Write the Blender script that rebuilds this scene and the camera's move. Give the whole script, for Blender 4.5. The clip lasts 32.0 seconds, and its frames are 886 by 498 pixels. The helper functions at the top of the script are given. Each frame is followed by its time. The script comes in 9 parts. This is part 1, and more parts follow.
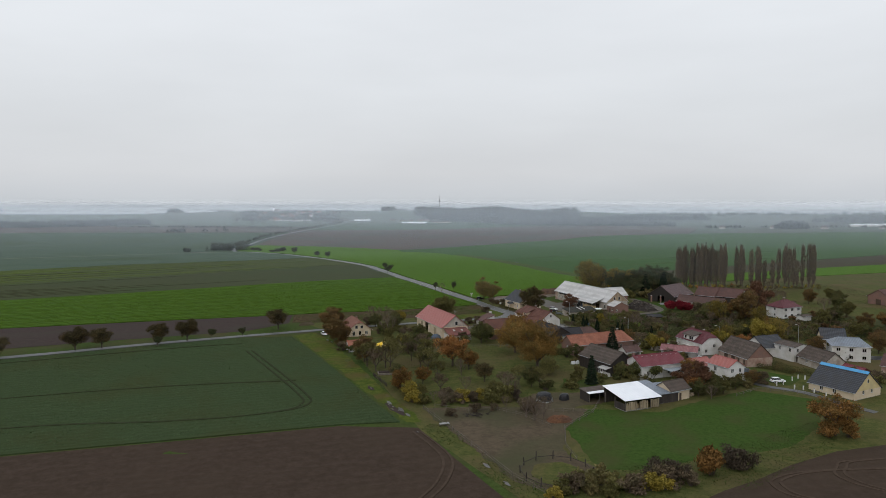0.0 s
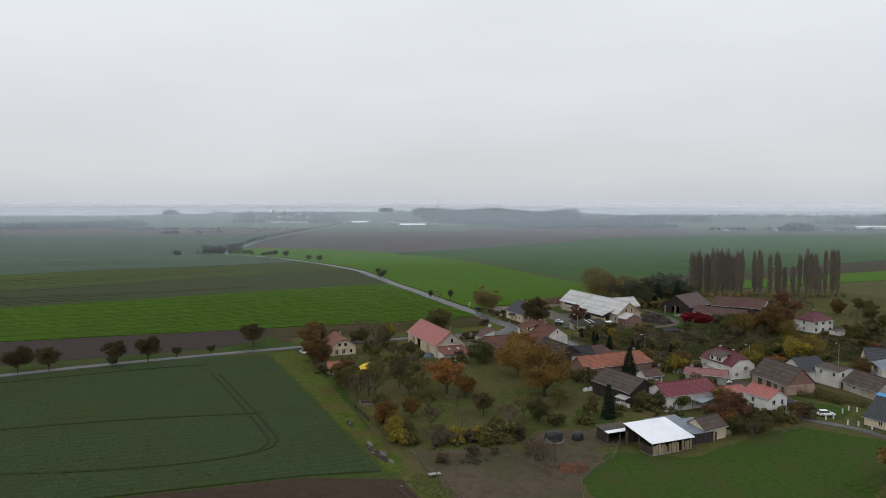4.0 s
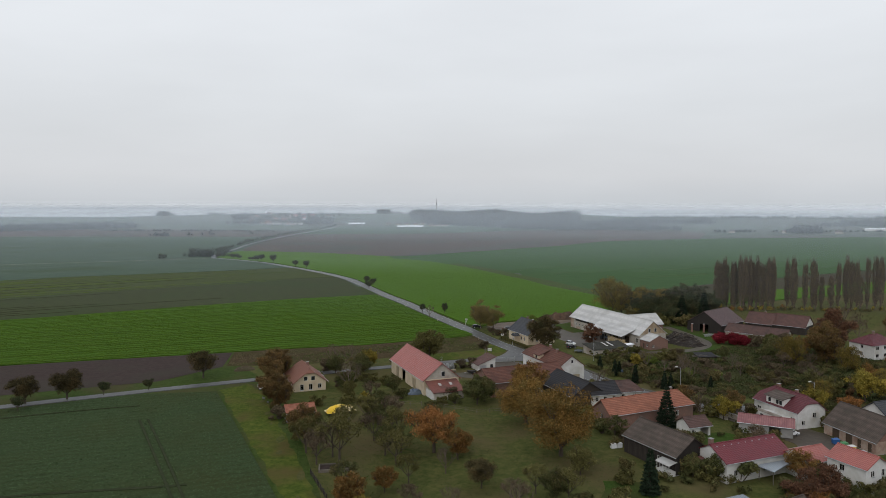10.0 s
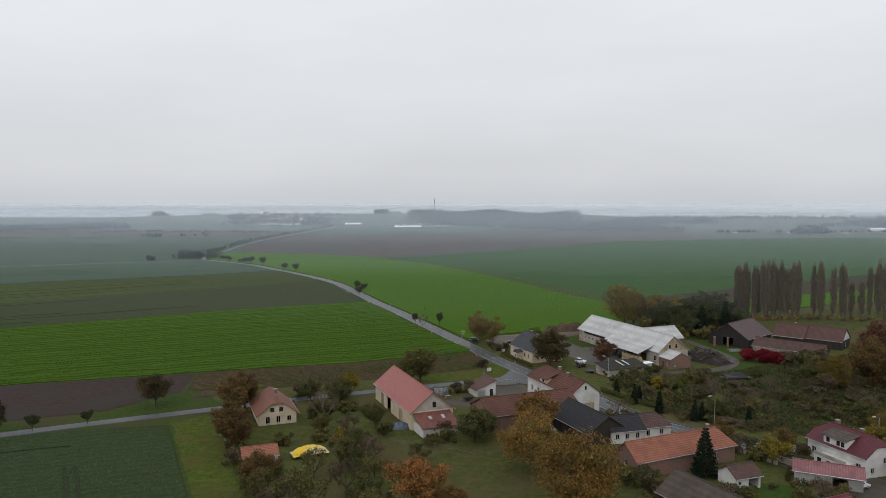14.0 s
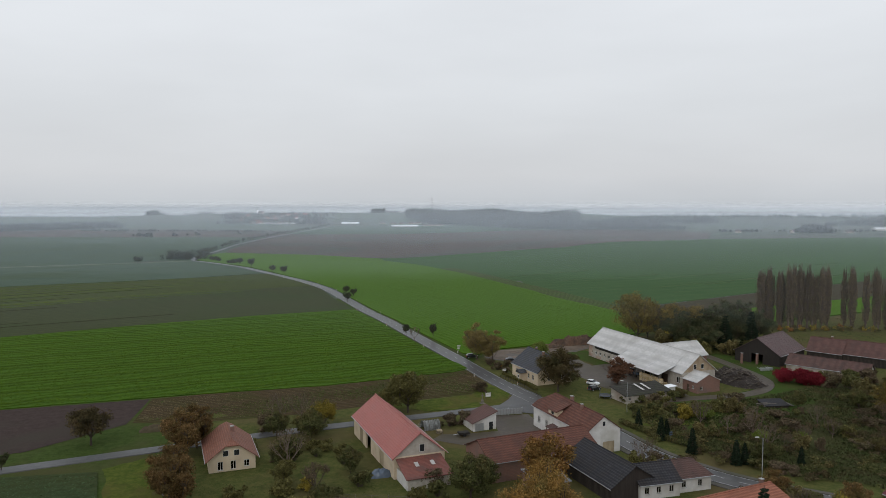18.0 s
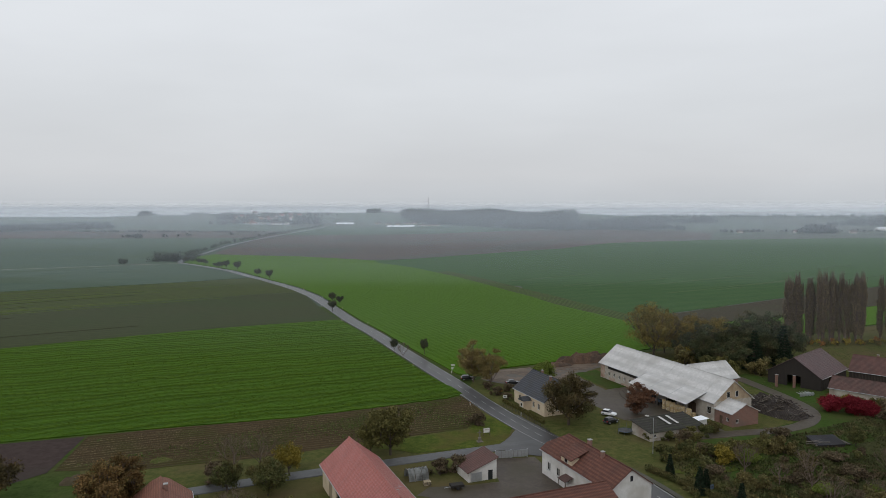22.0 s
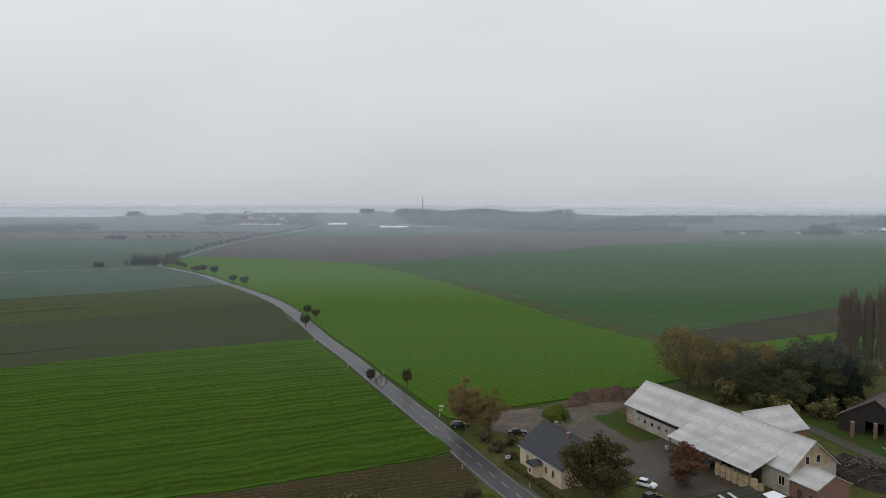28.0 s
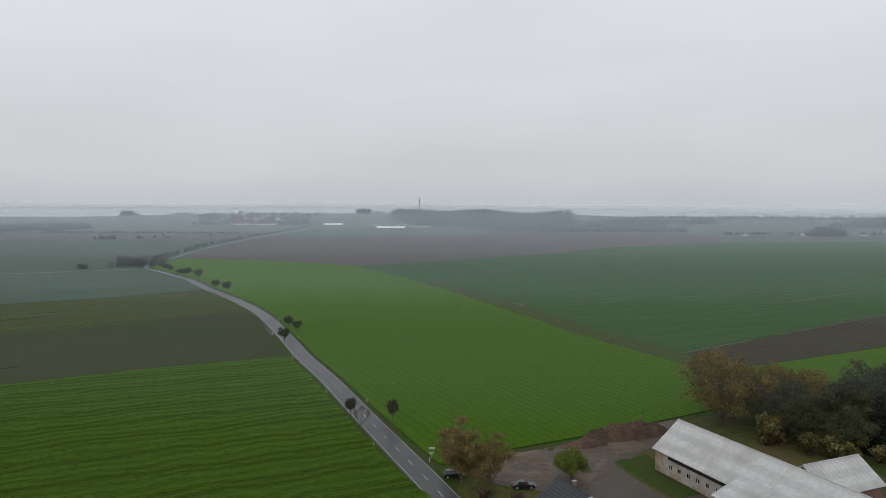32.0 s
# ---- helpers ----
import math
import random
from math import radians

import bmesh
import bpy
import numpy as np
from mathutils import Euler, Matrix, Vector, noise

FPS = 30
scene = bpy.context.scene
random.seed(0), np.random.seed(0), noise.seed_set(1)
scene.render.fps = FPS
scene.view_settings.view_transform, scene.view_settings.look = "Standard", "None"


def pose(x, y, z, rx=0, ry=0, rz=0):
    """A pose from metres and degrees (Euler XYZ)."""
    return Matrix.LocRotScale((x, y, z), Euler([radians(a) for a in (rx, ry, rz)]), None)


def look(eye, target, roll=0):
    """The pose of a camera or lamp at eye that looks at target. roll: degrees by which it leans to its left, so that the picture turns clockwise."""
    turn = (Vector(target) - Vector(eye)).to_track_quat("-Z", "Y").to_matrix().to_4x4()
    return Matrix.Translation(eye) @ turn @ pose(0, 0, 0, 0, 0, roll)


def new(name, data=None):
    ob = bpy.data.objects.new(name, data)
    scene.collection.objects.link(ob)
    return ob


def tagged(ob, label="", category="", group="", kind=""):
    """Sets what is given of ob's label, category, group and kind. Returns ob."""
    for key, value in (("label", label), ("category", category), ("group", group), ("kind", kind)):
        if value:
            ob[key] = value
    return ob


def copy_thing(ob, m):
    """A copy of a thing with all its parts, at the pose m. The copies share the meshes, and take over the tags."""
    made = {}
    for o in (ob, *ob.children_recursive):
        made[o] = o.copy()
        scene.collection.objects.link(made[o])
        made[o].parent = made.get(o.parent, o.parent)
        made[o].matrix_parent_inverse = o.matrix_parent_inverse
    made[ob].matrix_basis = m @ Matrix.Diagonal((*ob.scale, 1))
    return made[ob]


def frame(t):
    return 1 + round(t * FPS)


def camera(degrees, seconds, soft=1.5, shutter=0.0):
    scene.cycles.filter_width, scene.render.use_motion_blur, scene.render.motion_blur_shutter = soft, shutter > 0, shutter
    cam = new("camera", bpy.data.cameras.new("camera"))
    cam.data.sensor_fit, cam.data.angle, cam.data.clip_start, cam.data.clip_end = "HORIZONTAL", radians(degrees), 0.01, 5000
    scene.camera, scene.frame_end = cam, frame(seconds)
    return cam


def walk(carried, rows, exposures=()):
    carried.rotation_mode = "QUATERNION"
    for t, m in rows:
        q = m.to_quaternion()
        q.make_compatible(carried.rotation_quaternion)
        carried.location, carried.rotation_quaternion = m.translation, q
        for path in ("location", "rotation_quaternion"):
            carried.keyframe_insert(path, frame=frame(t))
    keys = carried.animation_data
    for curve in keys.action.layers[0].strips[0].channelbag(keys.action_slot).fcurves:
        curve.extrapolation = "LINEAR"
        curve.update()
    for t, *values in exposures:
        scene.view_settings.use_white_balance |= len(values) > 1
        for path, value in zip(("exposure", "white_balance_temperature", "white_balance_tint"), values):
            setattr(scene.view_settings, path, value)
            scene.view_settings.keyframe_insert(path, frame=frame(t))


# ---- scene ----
# camera and flight
cam = camera(62.98, 32.0, soft=0.65)


def flight(rows):
    """Rows of seconds, place, yaw, pitch and roll in degrees, turned into poses."""
    out = []
    for t, x, y, z, yaw, pitch, roll in rows:
        a, b = radians(yaw), radians(pitch)
        way = Vector((-math.sin(a) * math.cos(b), math.cos(a) * math.cos(b), math.sin(b)))
        eye = Vector((x, y, z))
        out.append((t, look(eye, eye + 100 * way, roll)))
    return out


PATH = flight([
    (0, 0.02, 0.00, 55.87, 3.469, -3.927, -0.013),
    (1.5, 0.01, 12.10, 55.98, 3.455, -3.884, 0.016),
    (3, -0.02, 24.24, 56.07, 3.428, -3.851, 0.025),
    (5.5, 0.04, 44.60, 56.11, 3.380, -3.783, 0.012),
    (7, 0.06, 56.73, 56.11, 3.366, -3.758, 0.021),
    (9, 0.01, 72.84, 56.09, 3.348, -3.738, 0.048),
    (11, -0.04, 89.06, 56.03, 3.329, -3.702, 0.051),
    (13, -0.02, 105.43, 55.98, 3.282, -3.711, 0.022),
    (14.5, 0.03, 117.60, 55.97, 3.233, -3.739, 0.000),
    (16.5, 0.00, 133.57, 56.00, 3.162, -3.781, 0.010),
    (18, -0.03, 145.45, 56.01, 3.102, -3.804, 0.001),
    (20, -0.06, 161.40, 56.00, 2.998, -3.808, -0.027),
    (22, -0.09, 177.54, 55.98, 2.853, -3.807, -0.059),
    (24, -0.03, 193.46, 55.96, 2.734, -3.811, -0.081),
    (25.5, 0.05, 205.29, 55.96, 2.636, -3.798, -0.082),
    (27.5, 0.02, 221.09, 55.98, 2.506, -3.808, -0.067),
    (29, 0.05, 232.91, 56.03, 2.441, -3.816, -0.019),
    (30.5, 0.08, 244.77, 56.12, 2.362, -3.812, 0.037),
    (32, 0.04, 256.72, 56.23, 2.299, -3.793, 0.094),
])
walk(cam, PATH, [(0, 0.13), (12, 0.13), (22, 0.05), (28, 0.0), (32, -0.02)])

# overcast daylight
SUN_UP, SUN_TURN = 38, 200
world = bpy.data.worlds.new("sky")
scene.world = world
world.use_nodes = True
wt = world.node_tree
wt.nodes.clear()
wo = wt.nodes.new("ShaderNodeOutputWorld")
bg = wt.nodes.new("ShaderNodeBackground")
sky = wt.nodes.new("ShaderNodeTexSky")
sky.sky_type, sky.sun_disc = "NISHITA", False
sky.sun_elevation, sky.sun_rotation = radians(SUN_UP), radians(SUN_TURN)
sky.air_density, sky.dust_density, sky.ozone_density = 1.0, 6.0, 1.0
skyscale = wt.nodes.new("ShaderNodeMix")
skyscale.data_type, skyscale.blend_type = "RGBA", "MULTIPLY"
skyscale.inputs[0].default_value = 1.0
skyscale.inputs[7].default_value = (0.07, 0.07, 0.07, 1)
wt.links.new(sky.outputs[0], skyscale.inputs[6])
# a closed cloud deck, slightly paler above the horizon, with soft wide billows
tc = wt.nodes.new("ShaderNodeTexCoord")
sep = wt.nodes.new("ShaderNodeSeparateXYZ")
wt.links.new(tc.outputs["Generated"], sep.inputs[0])
deck = wt.nodes.new("ShaderNodeValToRGB")
els = deck.color_ramp.elements
els[0].position, els[0].color = 0.0, (0.56, 0.59, 0.625, 1)
els[1].position, els[1].color = 1.0, (0.72, 0.78, 0.86, 1)
for p, c in ((0.035, (0.635, 0.652, 0.676, 1)), (0.12, (0.695, 0.72, 0.75, 1)), (0.32, (0.80, 0.83, 0.87, 1)), (0.55, (0.80, 0.845, 0.91, 1))):
    e = els.new(p)
    e.color = c
wt.links.new(sep.outputs[2], deck.inputs[0])
mp = wt.nodes.new("ShaderNodeMapping")
mp.inputs["Scale"].default_value = (1.2, 1.2, 5.0)
wt.links.new(tc.outputs["Generated"], mp.inputs[0])
bil = wt.nodes.new("ShaderNodeTexNoise")
bil.inputs["Scale"].default_value, bil.inputs["Detail"].default_value, bil.inputs["Roughness"].default_value = 2.2, 4.0, 0.5
wt.links.new(mp.outputs[0], bil.inputs["Vector"])
br = wt.nodes.new("ShaderNodeMapRange")
br.inputs[1].default_value, br.inputs[2].default_value, br.inputs[3].default_value, br.inputs[4].default_value = 0.3, 0.7, 0.955, 1.035
wt.links.new(bil.outputs[0], br.inputs[0])
cl = wt.nodes.new("ShaderNodeMix")
cl.data_type, cl.blend_type = "RGBA", "MULTIPLY"
cl.inputs[0].default_value = 1.0
wt.links.new(deck.outputs[0], cl.inputs[6])
wt.links.new(br.outputs[0], cl.inputs[7])
mixsky = wt.nodes.new("ShaderNodeMix")
mixsky.data_type = "RGBA"
mixsky.inputs[0].default_value = 0.93
wt.links.new(skyscale.outputs[2], mixsky.inputs[6])
wt.links.new(cl.outputs[2], mixsky.inputs[7])
wt.links.new(mixsky.outputs[2], bg.inputs[0])
bg.inputs[1].default_value = 1.0
wt.links.new(bg.outputs[0], wo.inputs[0])

sun = new("sun", bpy.data.lights.new("sun", "SUN"))
sun.data.energy, sun.data.angle, sun.data.color = 0.5, radians(30), (1.0, 0.97, 0.93)
sd = Vector((math.sin(radians(SUN_TURN)) * math.cos(radians(SUN_UP)), math.cos(radians(SUN_TURN)) * math.cos(radians(SUN_UP)), math.sin(radians(SUN_UP))))
sun.matrix_world = look(sd * 300, (0, 0, 0))

# ---- materials ----
def mat(name, c1, c2, scale=1.0, rough=0.8, bump=0.0, big=None, bigscale=0.05, stretch=(1, 1, 1), metal=0.0, rand=0.0, spec=0.3, detail=4, bdist=0.05):
    """Two-scale noise material; big is a third colour that comes in as wide stains."""
    m = bpy.data.materials.new(name)
    m.use_nodes = True
    nt = m.node_tree
    bs = nt.nodes["Principled BSDF"]
    bs.inputs["Roughness"].default_value, bs.inputs["Metallic"].default_value, bs.inputs["Specular IOR Level"].default_value = rough, metal, spec
    co = nt.nodes.new("ShaderNodeTexCoord")
    mpn = nt.nodes.new("ShaderNodeMapping")
    mpn.inputs["Scale"].default_value = stretch
    nt.links.new(co.outputs["Object"], mpn.inputs[0])
    n1 = nt.nodes.new("ShaderNodeTexNoise")
    n1.inputs["Scale"].default_value, n1.inputs["Detail"].default_value, n1.inputs["Roughness"].default_value = scale, detail, 0.85 if detail > 7 else 0.65
    nt.links.new(mpn.outputs[0], n1.inputs["Vector"])
    r1 = nt.nodes.new("ShaderNodeMapRange")
    r1.inputs[1].default_value, r1.inputs[2].default_value = (0.4, 0.6) if detail > 7 else (0.32, 0.68)
    nt.links.new(n1.outputs[0], r1.inputs[0])
    mx = nt.nodes.new("ShaderNodeMix")
    mx.data_type = "RGBA"
    mx.inputs[6].default_value, mx.inputs[7].default_value = (*c1, 1), (*c2, 1)
    nt.links.new(r1.outputs[0], mx.inputs[0])
    out = mx.outputs[2]
    if big:
        n2 = nt.nodes.new("ShaderNodeTexNoise")
        n2.inputs["Scale"].default_value, n2.inputs["Detail"].default_value = bigscale, 3
        nt.links.new(mpn.outputs[0], n2.inputs["Vector"])
        r2 = nt.nodes.new("ShaderNodeMapRange")
        r2.inputs[1].default_value, r2.inputs[2].default_value = 0.45, 0.7
        nt.links.new(n2.outputs[0], r2.inputs[0])
        m2 = nt.nodes.new("ShaderNodeMix")
        m2.data_type = "RGBA"
        m2.inputs[7].default_value = (*big, 1)
        nt.links.new(r2.outputs[0], m2.inputs[0])
        nt.links.new(out, m2.inputs[6])
        out = m2.outputs[2]
    if rand:
        oi = nt.nodes.new("ShaderNodeObjectInfo")
        r3 = nt.nodes.new("ShaderNodeMapRange")
        r3.inputs[3].default_value, r3.inputs[4].default_value = 1 - rand, 1 + rand
        nt.links.new(oi.outputs["Random"], r3.inputs[0])
        m3 = nt.nodes.new("ShaderNodeMix")
        m3.data_type, m3.blend_type = "RGBA", "MULTIPLY"
        m3.inputs[0].default_value = 1.0
        nt.links.new(out, m3.inputs[6])
        nt.links.new(r3.outputs[0], m3.inputs[7])
        out = m3.outputs[2]
    nt.links.new(out, bs.inputs["Base Color"])
    if bump:
        bp = nt.nodes.new("ShaderNodeBump")
        bp.inputs["Strength"].default_value, bp.inputs["Distance"].default_value = bump, bdist
        nt.links.new(n1.outputs[0], bp.inputs["Height"])
        nt.links.new(bp.outputs[0], bs.inputs["Normal"])
    return m


def bands(m, axis, period, dark, depth=0.03, jitter=0.6, width=0.5, turn=0.0, amount=1.0, drift=1.5):
    """Adds rows to a material: a second colour and relief in bands across one object axis."""
    nt = m.node_tree
    bs = nt.nodes["Principled BSDF"]
    co = nt.nodes.new("ShaderNodeTexCoord")
    mpn = nt.nodes.new("ShaderNodeMapping")
    mpn.inputs["Rotation"].default_value[2] = radians(turn)
    nt.links.new(co.outputs["Object"], mpn.inputs[0])
    w = nt.nodes.new("ShaderNodeTexWave")
    w.bands_direction = axis
    w.inputs["Scale"].default_value = 2 * math.pi / (20 * period)
    w.inputs["Distortion"].default_value, w.inputs["Detail"].default_value, w.inputs["Detail Scale"].default_value = jitter, 3, drift
    nt.links.new(mpn.outputs[0], w.inputs["Vector"])
    r = nt.nodes.new("ShaderNodeMapRange")
    r.inputs[1].default_value, r.inputs[2].default_value, r.inputs[4].default_value = width - 0.25, width + 0.25, amount
    nt.links.new(w.outputs["Fac"], r.inputs[0])
    base = bs.inputs["Base Color"].links[0].from_socket
    mx = nt.nodes.new("ShaderNodeMix")
    mx.data_type = "RGBA"
    mx.inputs[6].default_value = (*dark, 1)
    inv = nt.nodes.new("ShaderNodeMath")
    inv.operation = "SUBTRACT"
    inv.inputs[0].default_value = amount
    nt.links.new(r.outputs[0], inv.inputs[1])
    nt.links.new(inv.outputs[0], mx.inputs[0])
    nt.links.new(base, mx.inputs[6])
    mx.inputs[7].default_value = (*dark, 1)
    nt.links.new(mx.outputs[2], bs.inputs["Base Color"])
    if depth:
        bp = nt.nodes.new("ShaderNodeBump")
        bp.inputs["Distance"].default_value = depth
        nt.links.new(w.outputs["Fac"], bp.inputs["Height"])
        if bs.inputs["Normal"].links:
            nt.links.new(bs.inputs["Normal"].links[0].from_socket, bp.inputs["Normal"])
        nt.links.new(bp.outputs[0], bs.inputs["Normal"])
    return m


def leafmat(name, c1, c2, rand=0.2, third=None, spread=0.5):
    m = mat(name, c1, c2, 0.9, 0.9, rand=rand, spec=0.05, big=third, bigscale=0.28)
    nt = m.node_tree
    g = nt.nodes.new("ShaderNodeNewGeometry")
    r = nt.nodes.new("ShaderNodeMapRange")
    r.inputs[3].default_value, r.inputs[4].default_value = 1 - spread, 1 + spread
    nt.links.new(g.outputs["Random Per Island"], r.inputs[0])
    bs = nt.nodes["Principled BSDF"]
    base = bs.inputs["Base Color"].links[0].from_socket
    mx = nt.nodes.new("ShaderNodeMix")
    mx.data_type, mx.blend_type = "RGBA", "MULTIPLY"
    mx.inputs[0].default_value = 1.0
    nt.links.new(base, mx.inputs[6])
    nt.links.new(r.outputs[0], mx.inputs[7])
    nt.links.new(mx.outputs[2], bs.inputs["Base Color"])
    return m


def downy(m, weight, tint):
    """Fine hairs and leaf tips that catch the sky at a flat angle."""
    bs = m.node_tree.nodes["Principled BSDF"]
    bs.inputs["Sheen Weight"].default_value, bs.inputs["Sheen Roughness"].default_value = weight, 0.6
    bs.inputs["Sheen Tint"].default_value = (*tint, 1)


M_GRASS = mat("meadow grass", (0.029, 0.051, 0.011), (0.058, 0.082, 0.021), 0.55, 0.95, 0.7, (0.061, 0.058, 0.025), 0.06, spec=0.03, detail=10, bdist=0.15)
M_LAWN = mat("mown lawn", (0.028, 0.054, 0.010), (0.048, 0.082, 0.017), 0.9, 0.95, 0.6, (0.053, 0.059, 0.020), 0.09, spec=0.03, detail=10, bdist=0.1)
M_ORCHARD = mat("worn orchard grass", (0.045, 0.058, 0.017), (0.098, 0.097, 0.031), 0.45, 0.95, 0.7, (0.096, 0.074, 0.036), 0.05, spec=0.03, detail=10, bdist=0.15)
M_PADDOCK = mat("trodden paddock", (0.067, 0.052, 0.034), (0.103, 0.079, 0.053), 0.4, 0.95, 0.5, (0.060, 0.060, 0.031), 0.05, spec=0.04, detail=8)
M_THICKET = mat("dark brush ground", (0.039, 0.043, 0.017), (0.067, 0.067, 0.028), 0.6, 0.95, 0.8, (0.052, 0.069, 0.021), 0.07, spec=0.03, detail=10, bdist=0.3)
# dark bands paint in the furrows and the shade between crop rows
M_MUSTARD = bands(mat("green mustard crop", (0.016, 0.041, 0.002), (0.064, 0.102, 0.007), 0.8, 0.9, 1.0, (0.031, 0.059, 0.004), 0.06, spec=0.03, detail=10, bdist=0.4), "Y", 4.2, (0.010, 0.029, 0.003), 0.4, 9.0, turn=-27, amount=0.66, drift=0.8)
bands(M_MUSTARD, "Y", 13, (0.045, 0.097, 0.010), 0.0, 6.0, turn=-28, amount=0.5, drift=0.3)
bands(M_MUSTARD, "Y", 1.4, (0.050, 0.105, 0.010), 0.08, 3.0, turn=-27, amount=0.22, drift=0.8)
M_MUSTARD2 = bands(mat("young green cover crop", (0.024, 0.064, 0.002), (0.057, 0.116, 0.005), 0.9, 0.9, 0.9, (0.041, 0.088, 0.005), 0.03, spec=0.03, detail=10, bdist=0.25), "X", 2.6, (0.028, 0.061, 0.004), 0.12, 3.0, turn=-28, amount=0.38, drift=0.5)
bands(M_MUSTARD2, "X", 0.9, (0.031, 0.066, 0.005), 0.05, 1.0, turn=-28, amount=0.3)
M_VERGE = mat("lush verge grass", (0.037, 0.059, 0.010), (0.092, 0.107, 0.021), 0.5, 0.95, 0.8, (0.084, 0.068, 0.024), 0.10, spec=0.03, detail=10, bdist=0.15)
M_RAPE = bands(mat("dark green rape crop", (0.028, 0.047, 0.019), (0.064, 0.090, 0.039), 1.8, 0.9, 1.0, (0.050, 0.060, 0.023), 0.04, spec=0.03, detail=10, bdist=0.3), "Y", 2.5, (0.034, 0.044, 0.017), 0.08, 4.0, turn=-22, amount=0.35)
M_WHEAT = bands(mat("winter wheat", (0.040, 0.078, 0.024), (0.057, 0.096, 0.033), 0.08, 0.95, 0.2, (0.051, 0.096, 0.030), 0.008, spec=0.03, detail=8), "Y", 14, (0.033, 0.077, 0.022), 0.0, 2.5, turn=-28, amount=0.4)
bands(M_WHEAT, "Y", 2.2, (0.040, 0.092, 0.040), 0.04, 1.0, turn=-30, amount=0.3)
# far wheat is a paler, bluer copy with distance haze in its colour
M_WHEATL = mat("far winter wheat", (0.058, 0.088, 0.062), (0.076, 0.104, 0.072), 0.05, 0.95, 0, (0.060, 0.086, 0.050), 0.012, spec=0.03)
M_SOIL = bands(mat("dark ploughed soil", (0.041, 0.029, 0.020), (0.062, 0.043, 0.032), 0.5, 0.95, 0.8, (0.056, 0.040, 0.028), 0.03, spec=0.04, detail=8, bdist=0.15), "Y", 3.5, (0.036, 0.024, 0.018), 0.05, 2.0, turn=-22, amount=0.14, drift=0.3)
M_SOILD = mat("dark wet soil", (0.040, 0.029, 0.026), (0.060, 0.044, 0.039), 0.5, 0.95, 0.6, (0.050, 0.042, 0.034), 0.05, spec=0.04, detail=8, bdist=0.15)
M_SOILR = bands(mat("ploughed strip soil", (0.050, 0.041, 0.026), (0.072, 0.062, 0.041), 0.5, 0.95, 0.8, (0.060, 0.064, 0.034), 0.03, spec=0.04, detail=8, bdist=0.15), "Y", 2.1, (0.036, 0.031, 0.020), 0.12, 3.5, turn=-29.7, amount=0.5)
# far soil: a lighter base colour that already holds part of the haze
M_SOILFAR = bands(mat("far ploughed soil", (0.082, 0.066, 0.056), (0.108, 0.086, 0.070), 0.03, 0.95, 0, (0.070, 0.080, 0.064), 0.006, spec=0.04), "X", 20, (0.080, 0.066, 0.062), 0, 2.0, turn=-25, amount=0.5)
M_STUBBLE = bands(mat("weedy stubble plot", (0.042, 0.030, 0.015), (0.094, 0.067, 0.035), 1.2, 0.95, 0.8, (0.047, 0.053, 0.014), 0.06, spec=0.04, detail=8, bdist=0.15), "Y", 1.5, (0.040, 0.028, 0.015), 0.1, 2.5, turn=-22, amount=0.6)
M_BORDER = bands(mat("furrowed olive strip", (0.049, 0.078, 0.021), (0.086, 0.117, 0.034), 0.9, 0.95, 0.8, (0.071, 0.074, 0.034), 0.06, spec=0.04, detail=8, bdist=0.15), "X", 2.4, (0.029, 0.037, 0.014), 0.2, 3.0, turn=-23, amount=0.6, drift=0.4)
M_OLIVE = bands(mat("olive green stubble", (0.045, 0.064, 0.016), (0.068, 0.087, 0.023), 0.3, 0.95, 0.4, (0.052, 0.075, 0.023), 0.02, spec=0.03, detail=8), "Y", 6, (0.045, 0.048, 0.019), 0.0, 4.0, turn=-36, amount=0.75, drift=0.4)
bands(M_OLIVE, "Y", 2.2, (0.035, 0.040, 0.017), 0.05, 2.0, turn=-36, amount=0.5, drift=0.4)
M_BROWN2 = bands(mat("brown green field", (0.036, 0.043, 0.018), (0.051, 0.059, 0.025), 0.3, 0.95, 0.4, (0.037, 0.053, 0.019), 0.02, spec=0.03, detail=8), "Y", 5, (0.035, 0.038, 0.019), 0.0, 3.0, turn=-31, amount=0.5, drift=0.4)
# ground to the horizon, its colours greyed to include distance haze
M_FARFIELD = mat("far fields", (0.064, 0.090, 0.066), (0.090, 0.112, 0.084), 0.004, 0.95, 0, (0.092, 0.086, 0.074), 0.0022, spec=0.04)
for _m in (M_MUSTARD, M_MUSTARD2):
    downy(_m, 0.10, (0.5, 0.9, 0.15))
for _m in (M_OLIVE, M_BROWN2):
    downy(_m, 0.02, (0.8, 0.95, 0.6))
M_ROAD = mat("wet asphalt", (0.032, 0.030, 0.030), (0.048, 0.046, 0.044), 0.5, 0.42, 0.1, (0.024, 0.023, 0.024), 0.12, spec=0.36, detail=8)
M_LANE = mat("patched lane asphalt", (0.055, 0.055, 0.055), (0.086, 0.086, 0.085), 0.6, 0.5, 0.2, (0.048, 0.046, 0.044), 0.15, spec=0.3, detail=8)
M_YARD = mat("wet gravel yard", (0.046, 0.034, 0.025), (0.077, 0.060, 0.043), 0.5, 0.6, 0.4, (0.044, 0.034, 0.016), 0.10, detail=8)
M_PAVE = mat("trodden gravel pavement", (0.061, 0.055, 0.046), (0.094, 0.085, 0.072), 0.8, 0.85, 0.3, (0.050, 0.052, 0.032), 0.2, detail=8)
M_TRACK = mat("pale dry dirt track", (0.192, 0.186, 0.150), (0.276, 0.264, 0.216), 0.4, 0.9, 0.2, (0.144, 0.156, 0.096), 0.08)
